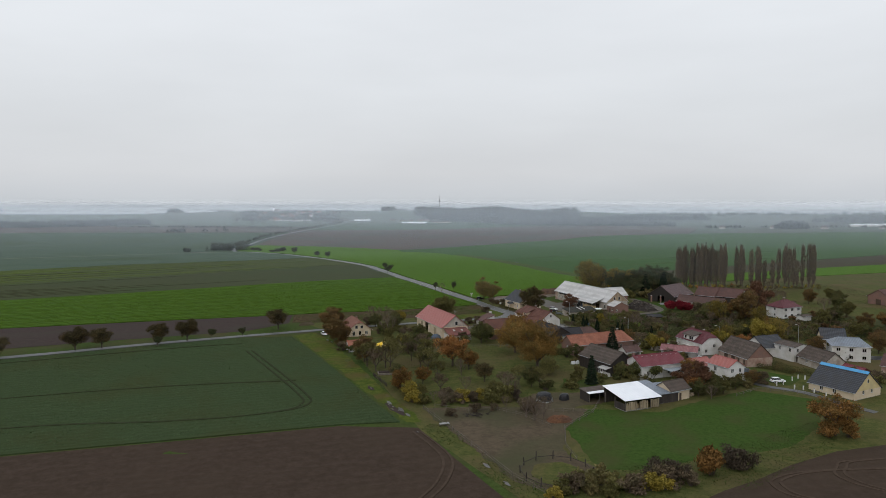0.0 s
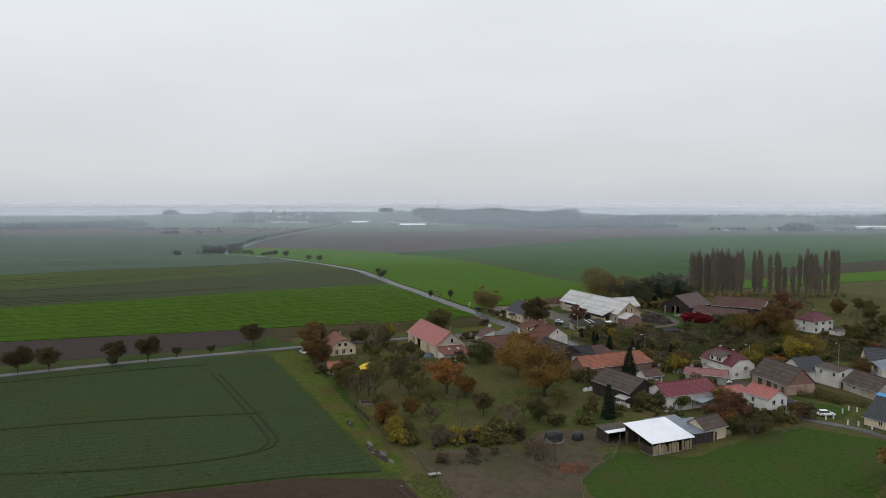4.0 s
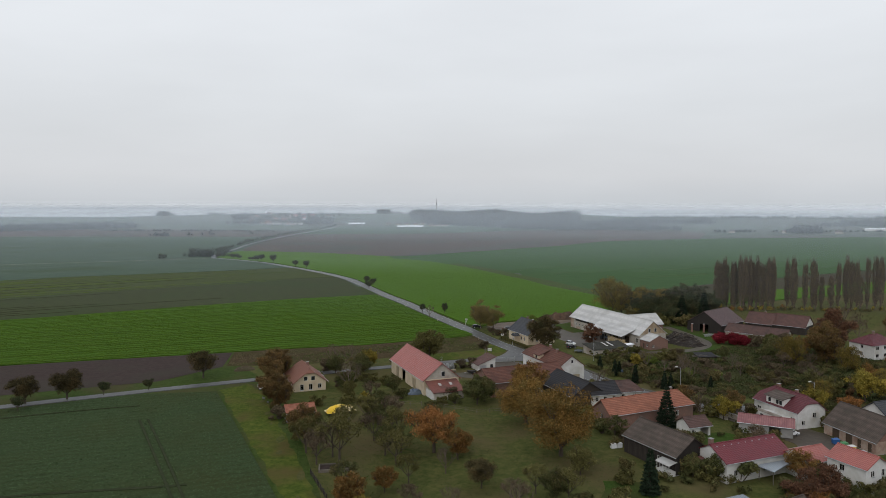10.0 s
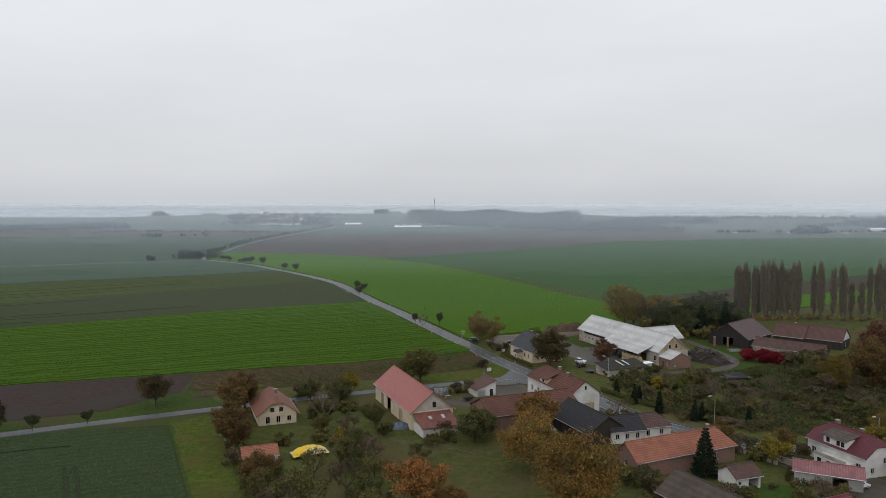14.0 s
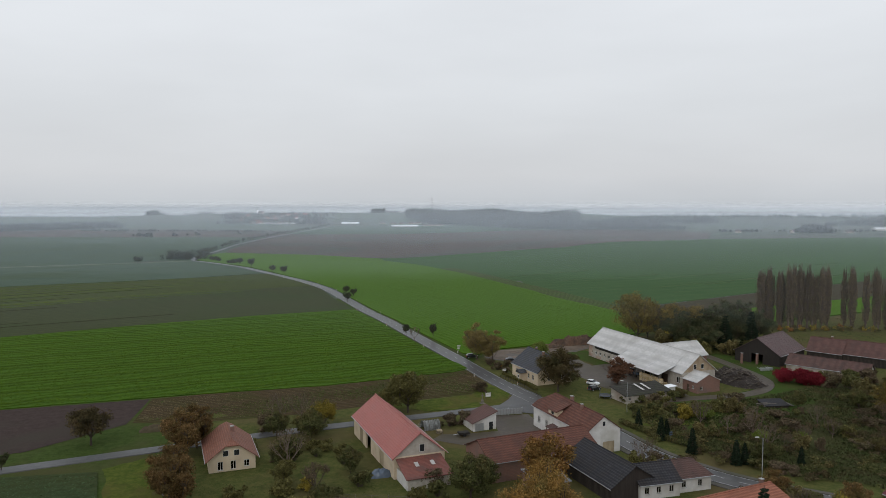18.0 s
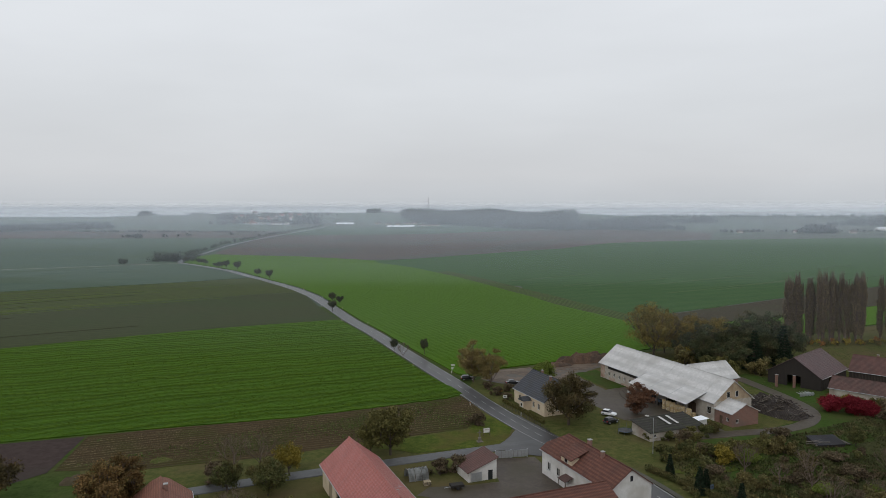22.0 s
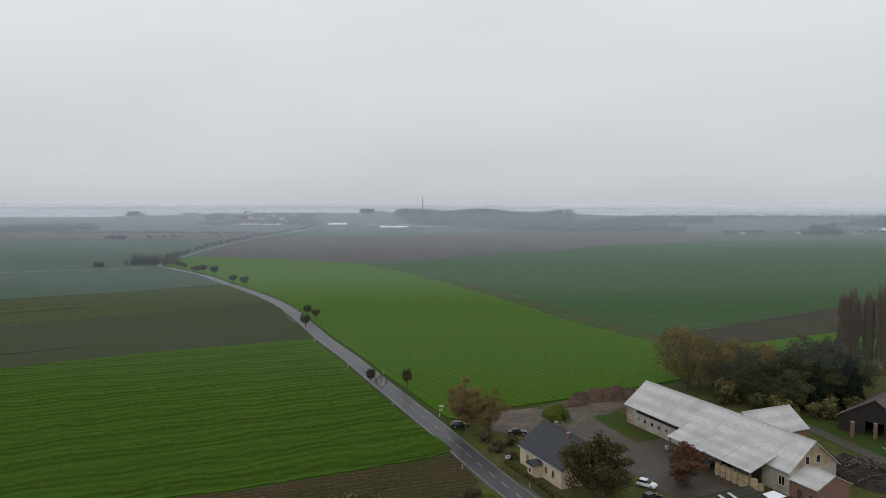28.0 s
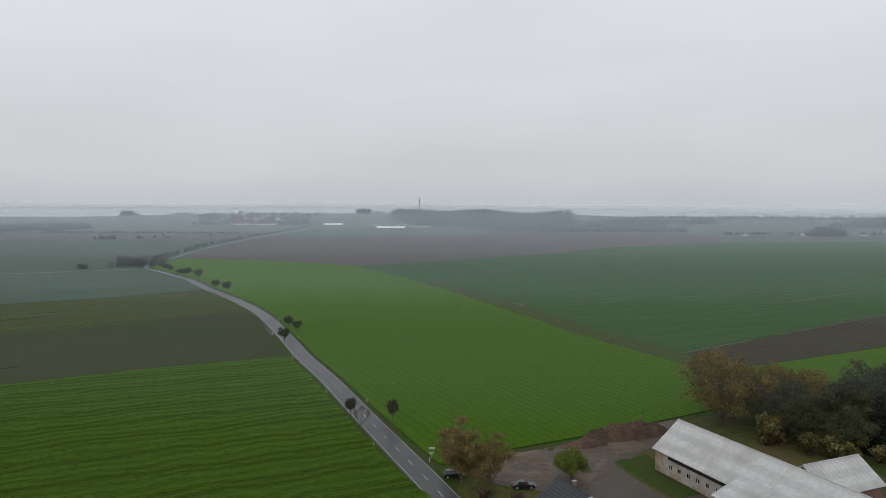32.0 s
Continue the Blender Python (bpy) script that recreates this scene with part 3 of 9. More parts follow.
def house(name, label, category, x, y, turn, L, W, eave, ridge, wall, roof, holes=(), over=0.4, hip=(0, 0, 0, 0), plinth=True,
          chimneys=(), frame_mat=None, door_mat=None, gable=None, skip="", floor_z=None, gutter=True, group=""):
    """A house with its long axis along local x. hip: inset of the ridge and height share of the hip at both ends. holes: side, along, sill, width, height, kind."""
    o = root(name, x, y, turn, label, category, group, z=floor_z)
    frame_mat, door_mat = frame_mat or M_WHITE, door_mat or M_DOOR
    base = -0.6
    for side in "FBLR":
        if side in skip:
            continue
        bm = bmesh.new()
        pierced(bm, side, L, W, eave, [h[1:5] for h in holes if h[0] == side and h[2] < eave])
        bmesh.ops.remove_doubles(bm, verts=bm.verts[:], dist=1e-4)
        part("wall", bm, wall, o)
    part("foundation", boxes((-L / 2 - 0.05, L / 2 + 0.05, -W / 2 - 0.05, W / 2 + 0.05, base, 0.0)), M_CONC, o)
    rise = ridge - eave
    yat = lambda s: W / 2 * (1 - s)
    ends = []
    for sgn, ins, share in ((-1, hip[0], hip[2]), (1, hip[1], hip[3])):
        s = share if ins else 1.0
        ends.append((ins, s))
        side = "L" if sgn < 0 else "R"
        if s > 0.01 and side not in skip:
            x0 = sgn * L / 2
            top = eave + rise * s
            pts = [(x0, -W / 2, eave), (x0, W / 2, eave)]
            pts += [(x0, yat(s), top), (x0, -yat(s), top)] if s < 0.99 else [(x0, 0, ridge)]
            ghs = [h for h in holes if h[0] == side and h[2] >= eave]
            gw = part("gable", prism(bmesh.new(), pts, (-sgn * 0.3, 0, 0)), gable or wall, o)
            for _, u, z, w, hh, kind in ghs:
                fr = part("window", boxes(on_side(side, L, W, u - w / 2 - 0.07, u + w / 2 + 0.07, 0.0, 0.05, z - 0.07, z + hh + 0.07)), frame_mat, o)
                part("pane", boxes(on_side(side, L, W, u - w / 2, u + w / 2, 0.05, 0.065, z, z + hh)), M_GLASSDARK, fr)
    # roof slopes
    k = rise / (W / 2)
    t = 0.16
    ze = eave - over * k + t
    zr = ridge + t
    xl, xr = -L / 2 - over, L / 2 + over
    rl, rr = (xl + ends[0][0] if ends[0][0] else xl), (xr - ends[1][0] if ends[1][0] else xr)
    for sgn in (-1, 1):
        yy = lambda s: sgn * (W / 2 + over) * (1 - s)
        zz = lambda s: ze + (zr - ze) * s
        pts = [(xl, yy(0), zz(0)), (xr, yy(0), zz(0))]
        if ends[1][0] and ends[1][1] > 0.01:
            pts.append((xr, yy(ends[1][1]), zz(ends[1][1])))
        pts += [(rr, 0, zr), (rl, 0, zr)]
        if ends[0][0] and ends[0][1] > 0.01:
            pts.append((xl, yy(ends[0][1]), zz(ends[0][1])))
        part("roof_slope", slab(bmesh.new(), pts if sgn < 0 else pts[::-1], t), roof, o)
        if gutter:
            yg = yy(0) + sgn * 0.06
            part("gutter", rod(bmesh.new(), (xl, yg, ze - 0.08), (xr, yg, ze - 0.08), 0.08, 0.08, 5), M_STEEL, o)
    for sgn, (ins, s), xe, re in ((-1, ends[0], xl, rl), (1, ends[1], xr, rr)):
        if ins:
            y0 = (W / 2 + over) * (1 - s)
            z0 = ze + (zr - ze) * s
            pts = [(xe, -y0 * sgn, z0), (xe, y0 * sgn, z0), (re, 0, zr)]
            part("roof_hip", slab(bmesh.new(), pts, t), roof, o)
    part("ridge_cap", rod(bmesh.new(), (rl, 0, zr), (rr, 0, zr), 0.14, 0.14, 6), roof, o)
    for h in holes:
        if h[2] < eave:
            fill_hole(o, h[0], L, W, *h[1:], frame_mat, door_mat)
    for cx, cy, up, w in chimneys:
        zc = zr - abs(cy) * k
        ch = part("chimney", boxes((cx - w / 2, cx + w / 2, cy - w / 2, cy + w / 2, zc - 0.8, zc + up)), M_BRICK, o)
        part("cap", boxes((cx - w / 2 - 0.06, cx + w / 2 + 0.06, cy - w / 2 - 0.06, cy + w / 2 + 0.06, zc + up, zc + up + 0.1)), M_CONC, ch)
    return o


# ---- land ----
CUTS = [150, 165, 180, 195, 210, 225, 240, 255, 270, 600, 720, 755, 800, 860, 905, 970, 1050, 1140, 1300, 1480, 1700, 1950, 2200, 2560, 2900, 3600, 4600]
CROSS = [-1100, -900, -700, -550, -450, -380, -300, -200, -150, -100, -50, 0, 50, 100, 150, 200, 300]


def rise(y):
    """How far the far fields lie over the ground sheet."""
    return 0.5 * smooth(600, 1000, y)


def drape(name, outline, material, lift, label, kind="structure", category="field", rough=0.0, cell=0.0, skirt=0.0, ragged=0.0):
    """A patch of land with the given outline, laid on the terrain. cell and rough give it real lumps; skirt a standing edge."""
    if ragged:
        fine = []
        for (x0, y0), (x1, y1) in zip(outline, outline[1:] + outline[:1]):
            n = max(1, int(math.hypot(x1 - x0, y1 - y0) / 2.0))
            for i in range(n):
                x, y = x0 + (x1 - x0) * i / n, y0 + (y1 - y0) * i / n
                fine.append((x + ragged * noise.noise(Vector((x * 0.5, y * 0.5, 1))) + ragged * noise.noise(Vector((x * 0.15, y * 0.15, 7))), y + ragged * noise.noise(Vector((x * 0.5, y * 0.5, 4))) + ragged * noise.noise(Vector((x * 0.15, y * 0.15, 9)))))
        outline = fine
    bm = bmesh.new()
    bm.faces.new([bm.verts.new((x, y, 0)) for x, y in outline])
    xs, ys = [p[0] for p in outline], [p[1] for p in outline]
    cuts = [((0, c, 0), (0, 1, 0)) for c in CUTS if min(ys) < c < max(ys)]
    if max(ys) > 640:
        cuts += [((c, 0, 0), (1, 0, 0)) for c in CROSS if min(xs) < c < max(xs)]
    if cell:
        y = min(ys) + cell
        while y < max(ys):
            cuts.append(((0, y, 0), (0, 1, 0)))
            y += cell
        x = min(xs) + cell
        while x < max(xs):
            cuts.append(((x, 0, 0), (1, 0, 0)))
            x += cell
    for co, no in cuts:
        bmesh.ops.bisect_plane(bm, geom=bm.verts[:] + bm.edges[:] + bm.faces[:], plane_co=co, plane_no=no, dist=1e-4)
    edge = {v for e in bm.edges if len(e.link_faces) == 1 for v in e.verts}
    for v in bm.verts:
        n = rough * noise.noise(Vector((v.co.x * 0.6, v.co.y * 0.6, 0))) + rough * noise.noise(Vector((v.co.x * 0.13, v.co.y * 0.13, 3))) if rough and v not in edge else 0
        v.co.z = gz(v.co.x, v.co.y) + lift + n + rise(v.co.y)
    if skirt or max(ys) > 640:
        rim = [e for e in bm.edges if len(e.link_faces) == 1]
        made = bmesh.ops.extrude_edge_only(bm, edges=rim)
        for v in made["geom"]:
            if isinstance(v, bmesh.types.BMVert):
                v.co.z -= max(skirt, 0.2) + rise(v.co.y)
    bmesh.ops.recalc_face_normals(bm, faces=bm.faces[:])
    if sum(f.normal.z for f in bm.faces) < 0:
        bmesh.ops.reverse_faces(bm, faces=bm.faces[:])
    return tagged(mesh_ob(name, bm, material), label, category, "", kind)


def ribbon(name, centre, width, material, lift, label, category="road", kind="structure", crown=0.0):
    """A road along a centre line; the verts follow the land."""
    pts = []
    for (x0, y0), (x1, y1) in zip(centre, centre[1:]):
        n = max(1, int(math.hypot(x1 - x0, y1 - y0) / 12))
        pts += [(x0 + (x1 - x0) * i / n, y0 + (y1 - y0) * i / n) for i in range(n)]
    pts.append(centre[-1])
    bm = bmesh.new()
    rows = []
    for i, (x, y) in enumerate(pts):
        a, b = pts[max(0, i - 1)], pts[min(len(pts) - 1, i + 1)]
        d = Vector((b[0] - a[0], b[1] - a[1], 0)).normalized()
        s = Vector((-d.y, d.x, 0))
        row = []
        for k, dz in ((-0.5, -0.25), (-0.46, 0), (0, crown), (0.46, 0), (0.5, -0.25)):
            p = Vector((x, y, 0)) + s * (k * width)
            row.append(bm.verts.new((p.x, p.y, gz(p.x, p.y) + lift + dz + rise(p.y))))
        rows.append(row)
    for r, q in zip(rows, rows[1:]):
        for k in range(4):
            bm.faces.new((r[k + 1], r[k], q[k], q[k + 1]))
    bmesh.ops.recalc_face_normals(bm, faces=bm.faces[:])
    if sum(f.normal.z for f in bm.faces) < 0:
        bmesh.ops.reverse_faces(bm, faces=bm.faces[:])
    return tagged(mesh_ob(name, bm, material), label, category, "", kind)


def curve_pts(pts, n=6):
    """A smooth line through the points."""
    out = []
    for i in range(len(pts) - 1):
        p0, p1, p2, p3 = [Vector((*pts[min(max(k, 0), len(pts) - 1)], 0)) for k in (i - 1, i, i + 1, i + 2)]
        for j in range(n):
            t = j / n
            q = 0.5 * (2 * p1 + (p2 - p0) * t + (2 * p0 - 5 * p1 + 4 * p2 - p3) * t * t + (3 * p1 - p0 - 3 * p2 + p3) * t ** 3)
            out.append((q.x, q.y))
    return out + [pts[-1]]


def ground_sheet():
    bm = bmesh.new()
    ys = [-4900, -300, 0, 60, 110, *CUTS[:9], 320, 400, 500, *CUTS[9:23], 2400, 2560, 2630, 2700, 2800, 2900, 3250, 3600, 4100, 4900]
    xs = [-4900, -3000, -2200, -1500, *CROSS, 450, 600, 750, 900, 1500, 3000, 4900]
    g = [[bm.verts.new((x, y, gz(x, y))) for x in xs] for y in ys]
    for a, b in zip(g, g[1:]):
        for i in range(len(xs) - 1):
            bm.faces.new((a[i], a[i + 1], b[i + 1], b[i]))
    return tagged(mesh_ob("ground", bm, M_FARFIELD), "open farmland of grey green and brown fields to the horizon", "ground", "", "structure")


ground_sheet()
drape("meadow", [(-620, 40), (-620, 330), (-300, 450), (-70, 560), (-20, 470), (20, 440), (120, 560), (420, 720), (900, 900), (900, 200), (500, -80), (-400, -80)], M_GRASS, 0.03,
      "rough grass verges round the fields and village", category="grass")
drape("meadow", [(-90, 330), (-60, 290), (-16, 175), (10, 130), (40, 90), (200, 60), (420, 200), (420, 640), (200, 520), (88, 455), (60, 445), (-2, 400), (-6, 360), (-30, 338)], M_ORCHARD, 0.05,
      "rough olive green village grass and orchard meadow", category="grass")

MAIN = curve_pts([(-462, 2330), (-452, 2180), (-458, 1900), (-462, 1700), (-455, 1474), (-434, 1309), (-429, 1235), (-408, 1142), (-340, 1026), (-268, 903), (-238, 853), (-186, 755), (-163, 716), (-126, 652), (-99.6, 600), (-79, 555),
                  (-60, 511), (-45, 480), (-28.6, 443), (-16.5, 416), (-8, 397), (-0.5, 379), (8, 360), (16, 345), (25, 331), (31.7, 317.5), (36.2, 306.5), (42.2, 297.5), (52, 288), (67, 279.5), (90, 272), (130, 262), (180, 250)], 4)
SIDE = curve_pts([(-420, 120), (-300, 172), (-171, 243), (-133, 267), (-101, 286), (-72, 302), (-57, 310), (-41.6, 318), (-16, 329.5), (4, 338.5), (16, 343.5)], 5)

# fields west of the main road
drape("rape_field", [(-79, 287), (-22, 181), (-37, 178), (-109, 152), (-300, 84), (-480, 30), (-480, 92), (-300, 166), (-171, 238), (-133, 262.5), (-101, 282)], M_RAPE, 0.35, "dark green rape field with tractor tramlines", skirt=0.35)
drape("soil_field", [(-17, 177), (-37, 177), (-109, 151), (-300, 83), (-480, 29), (-480, -60), (40, -60), (22, 95), (3, 137)], M_SOIL, 0.12, "dark brown ploughed field with wheel tracks", skirt=0.1, rough=0.08, cell=6)
drape("soil_field", [(38, 134), (47, 142), (55.5, 148), (66, 157), (79.5, 166), (93, 171), (118, 178), (180, 186), (260, 190), (260, 40), (66, 40), (44, 100)], M_SOIL, 0.12, "dark brown ploughed field beside the meadow", skirt=0.1)
drape("mustard_field", [(-66, 512), (-113, 488), (-158, 457), (-216, 414), (-240, 399), (-300, 360), (-600, 165), (-600, 130), (-420, 213), (-300, 262), (-150, 322), (-81, 348), (-46, 360), (-9.5, 379), (-4.5, 384), (-12, 398), (-20, 413), (-33, 442), (-49, 478), (-62, 505)], M_MUSTARD, 0.26,
      "bright green mustard field with rows of lush leaves", skirt=0.25, ragged=0.5)
drape("stubble_plot", [(-4.5, 382), (-9.5, 378.4), (-46, 359.4), (-81, 347.4), (-93, 342), (-88, 320), (-70, 322), (-44, 331), (-29, 340), (-3, 352), (1, 366)], M_STUBBLE, 0.1, "weedy brown stubble plot", rough=0.12, cell=4)
drape("soil_strip", [(-93.5, 341.8), (-150, 321), (-300, 261), (-420, 212), (-420, 150), (-300, 200), (-171, 262), (-144, 277), (-102, 298), (-89, 319)], M_SOILD, 0.1, "dark brown soil strip along the lane")
drape("olive_field", [(-102, 598), (-114, 618), (-158, 583), (-204, 549), (-268, 489), (-600, 192), (-600, 167), (-300, 361.5), (-240, 400.5), (-216, 415.5), (-158, 458.5), (-113, 489.5), (-67, 515.5), (-82, 547)], M_BROWN2, 0.1, "brown green harvested field")
drape("olive_field", [(-102.5, 599.5), (-129, 658), (-170, 728), (-180, 736), (-222, 682), (-264, 638), (-331, 578), (-600, 344), (-600, 194), (-268, 491), (-204, 551), (-158, 585), (-114, 620)], M_OLIVE, 0.1, "olive green stubble field")
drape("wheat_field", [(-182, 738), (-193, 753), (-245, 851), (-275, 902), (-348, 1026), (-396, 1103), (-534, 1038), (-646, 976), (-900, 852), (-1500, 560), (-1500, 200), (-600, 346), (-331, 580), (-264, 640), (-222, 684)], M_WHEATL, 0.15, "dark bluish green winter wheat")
ribbon("farm_track", [(-1500, 565), (-900, 857), (-646, 981), (-534, 1043), (-420, 1100), (-396, 1116)], 10, M_TRACK, 0.3, "pale dirt track between the fields", "track")

# fields east of it
drape("mustard_field", [(-410, 1276), (-261, 1240), (-146, 1178), (-40, 813), (19, 630), (42, 565), (69, 513), (76, 494), (66, 452), (54, 444), (26, 427), (7, 416.5), (-1, 405.5), (-7, 408), (-13, 421), (-24.5, 445), (-41, 482), (-56, 513), (-75, 556), (-95, 602), (-121, 655), (-158, 716), (-180, 757), (-231, 855), (-261, 904), (-333, 1027), (-402, 1142), (-420, 1230)], M_MUSTARD2, 0.35,
      "bright green cover crop with fine drill rows", skirt=0.35)
drape("field_border", [(-40, 815), (19, 631), (42, 566), (69, 514), (76, 495), (92, 498), (79, 524), (55, 575), (32, 637), (-27, 821)], M_BORDER, 0.2, "furrowed olive strip between two fields")
drape("wheat_field", [(-152, 1184), (-46, 830), (-37, 812), (27, 635), (50, 572), (74, 524), (207, 625), (700, 1000), (1501, 1401), (1501, 1701), (900, 1561), (384, 1401), (203, 1287), (117, 1180), (-36, 1203), (-124, 1184)], M_WHEAT, 0.15,
      "wide dark green winter wheat field")
drape("soil_strip", [(75, 522), (86, 500), (160, 541), (650, 822), (1501, 1251), (1501, 1391), (700, 998), (207, 623)], M_SOILR, 0.13, "dark ploughed strip with pale furrows", rough=0.1, cell=8)
drape("mustard_field", [(88, 499), (160, 539.5), (650, 820), (1501, 1248), (1501, 1151), (650, 760), (320, 575), (200, 522), (92, 462)], M_MUSTARD2, 0.3, "bright green crop strip behind the poplars", skirt=0.3)
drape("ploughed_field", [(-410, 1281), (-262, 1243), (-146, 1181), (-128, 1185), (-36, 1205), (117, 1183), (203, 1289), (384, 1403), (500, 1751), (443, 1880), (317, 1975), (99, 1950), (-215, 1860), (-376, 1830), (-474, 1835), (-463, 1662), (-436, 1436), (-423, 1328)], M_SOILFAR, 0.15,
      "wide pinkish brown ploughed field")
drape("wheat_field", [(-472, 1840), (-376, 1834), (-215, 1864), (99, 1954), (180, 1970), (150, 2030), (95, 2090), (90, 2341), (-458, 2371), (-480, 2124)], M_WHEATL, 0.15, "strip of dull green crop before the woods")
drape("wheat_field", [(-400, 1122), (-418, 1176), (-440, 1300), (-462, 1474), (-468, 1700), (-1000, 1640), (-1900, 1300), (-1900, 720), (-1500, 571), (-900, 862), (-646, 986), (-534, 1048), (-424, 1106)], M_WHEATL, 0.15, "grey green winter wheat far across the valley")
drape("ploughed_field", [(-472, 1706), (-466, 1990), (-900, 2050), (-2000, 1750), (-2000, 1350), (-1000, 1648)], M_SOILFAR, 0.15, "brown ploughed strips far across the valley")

ribbon("road", MAIN, 6.4, M_ROAD, 0.22, "wet grey asphalt country road winding through the fields", crown=0.05)
ribbon("lane", SIDE, 4.2, M_LANE, 0.2, "pale wet asphalt side lane", crown=0.03)
drape("pavement", [(6, 336), (5, 341), (7.5, 347), (9.5, 353), (6, 364), (10, 364), (20, 345), (21, 337), (15, 333)], M_ROAD, 0.2, "wet asphalt junction mouth", category="road", ragged=0.25)

# ---- houses of the village ----
W1 = lambda s, u, z, w=1.0, h=1.3: (s, u, z, w, h, "win")
RBARN = house("barn", "long barn with a salmon red sheet roof and cream walls", "barn", -19.1, 303.1, -65.1, 31, 11, 4.6, 9.0, M_CREAM, R_RED,
      [("F", -3.0, 0, 3.6, 3.8, "open"), ("F", -9, 0, 3.0, 3.4, "gate"), ("F", 7, 0, 3.0, 3.2, "gate"), W1("R", 0.5, 5.2, 1.0, 1.4), W1("B", -8, 1.5), W1("B", 4, 1.5)], over=0.5, gable=M_GREYPL, door_mat=M_PLANK)
house("house", "cream house with a half-hipped red brown tile roof", "house", -54.6, 296.2, -65.4, 14, 9.4, 2.9, 6.5, M_CREAM, R_HOUSE,
      [W1("R", -2.4, 0.4, 1.1, 1.8), W1("R", 0.2, 0.4, 1.1, 1.8), W1("R", 2.9, 0.7, 1.1, 1.4), W1("R", -1.3, 3.3, 1.0, 1.1), W1("R", 0.9, 3.3, 1.0, 1.1), W1("F", -3, 1.0), W1("F", 2, 1.0)], over=0.7, hip=(1.6, 1.6, 0.74, 0.74), chimneys=((-1, 0.8, 1.0, 0.7),))
house("garage", "small white outbuilding with an orange tile roof", "shed", -48.0, 263.2, 24.4, 7.2, 5.6, 2.3, 3.7, M_WHITE, R_TERRA, [("F", -1, 0, 1.0, 2.0, "door")], over=0.3)
FARM = house("farmhouse", "white-gabled farmhouse with a brown tile roof", "house", 22.0, 315.2, -65.2, 23.5, 9, 5.2, 8.4, M_WHITE, R_BARN,
      [W1("R", 0.2, 6.2, 0.6, 1.0), W1("F", -9, 1.6, 1.2, 1.6), W1("F", -5.5, 1.6, 1.2, 1.6), W1("F", -2, 1.6, 1.2, 1.6), ("R", 1.5, 0, 3.0, 2.6, "gate"), ("R", -2.4, 0.9, 0.9, 1.5, "door"), W1("B", -6, 1.6), W1("B", 0, 1.6), W1("B", 6, 1.6)],
      hip=(3.2, 0, 0.35, 0), chimneys=((-2, 0.5, 1.2, 0.7), (4, -0.6, 1.0, 0.6)), gable=M_WHITE, door_mat=M_PLANK)
COT = house("house", "cream cottage with a dark slate roof and small porch", "house", 18.8, 372.6, -63.8, 16, 12, 4.0, 8.4, M_CREAM, R_SLATE,
      [W1("F", -5, 1.2, 1.1, 1.5), W1("F", -2.6, 1.2, 1.1, 1.5), W1("F", 2.4, 1.2, 1.1, 1.5), W1("F", 5, 1.2, 1.1, 1.5), W1("R", -2, 1.2), W1("R", 2, 1.2), W1("R", 0, 4.6, 0.9, 1.1), W1("L", -2, 1.2), W1("L", 2, 1.2)], chimneys=((-4.5, 0.8, 1.0, 0.6), (2.5, -0.8, 1.0, 0.6)))
COW = house("cowshed", "long old cowshed with a pale weathered sheet roof", "barn", 54.8, 386.8, -65.2, 50, 12.4, 4.9, 9.8, M_GREYPL, R_ZINC,
      [W1("F", -23 + i * 2.6, 1.6, 1.0, 1.0) for i in range(8)] + [("F", 0, 0, 3.0, 3.0, "open"), ("F", 9, 0, 4.0, 3.2, "open"), ("F", 17, 0, 3.0, 3.0, "gate"), W1("F", 23.2, 1.5, 1.4, 1.8), W1("R", -1.6, 5.6, 0.9, 1.4), W1("R", 1.2, 5.6, 0.9, 1.4)], over=0.5, gable=M_OCHREPL)
house("barn", "brick barn with a brown tile roof", "barn", 10.6, 296.6, 26, 25, 12, 4.2, 7.0, M_BRICK, R_BARN, [("F", -3, 1.5, 0.6, 0.6, "open"), ("F", 0, 1.5, 0.6, 0.6, "open"), ("F", 3, 1.5, 0.6, 0.6, "open")])
house("barn", "barn with a dark slate roof", "barn", 25.2, 287.4, -65, 17, 10.6, 3.0, 6.4, M_WOOD, R_BLACK, [])
house("cottage", "low white cottage with a dark roof", "house", 32.5, 284.4, 18, 8.4, 8, 3.0, 5.4, M_WHITE, R_BLACK, [W1("F", -2.8, 1.0), W1("F", -0.3, 1.0), W1("F", 2.4, 1.0), ("L", 0, 0, 1.0, 2.1, "door")])
house("cottage", "low white cottage with brown tile roof", "house", 39.6, 287.4, 20, 8.2, 7, 3.0, 5.2, M_WHITE, R_OLD, [W1("F", -2, 1.0), W1("F", 1.6, 1.0)], hip=(0, 2.5, 0, 0))
house("farm_building", "long farm building with an orange clay tile roof", "barn", 41.0, 267.4, 28, 26.5, 7.4, 3.7, 6.6, M_BRICK, R_TERRA, [W1("L", 0, 2.0, 0.9, 1.2), W1("F", 4, 1.2), W1("F", 8, 1.2)], hip=(0, 2.5, 0, 0), chimneys=((9.2, 0.3, 0.9, 0.6),))
# boarded gable; the dark front wall stands in for an open, shaded bay
GREYB = house("barn", "old boarded barn, dark front wall standing for shade, grey fibre cement roof", "barn", 39.6, 238.6, -60.5, 16.0, 9.4, 4.0, 7.2, M_WOOD, R_GREY, [("R", 0, 0, 4, 3.0, "gate"), W1("F", 3, 1.4)], gable=M_WOOD, door_mat=M_WOOD)
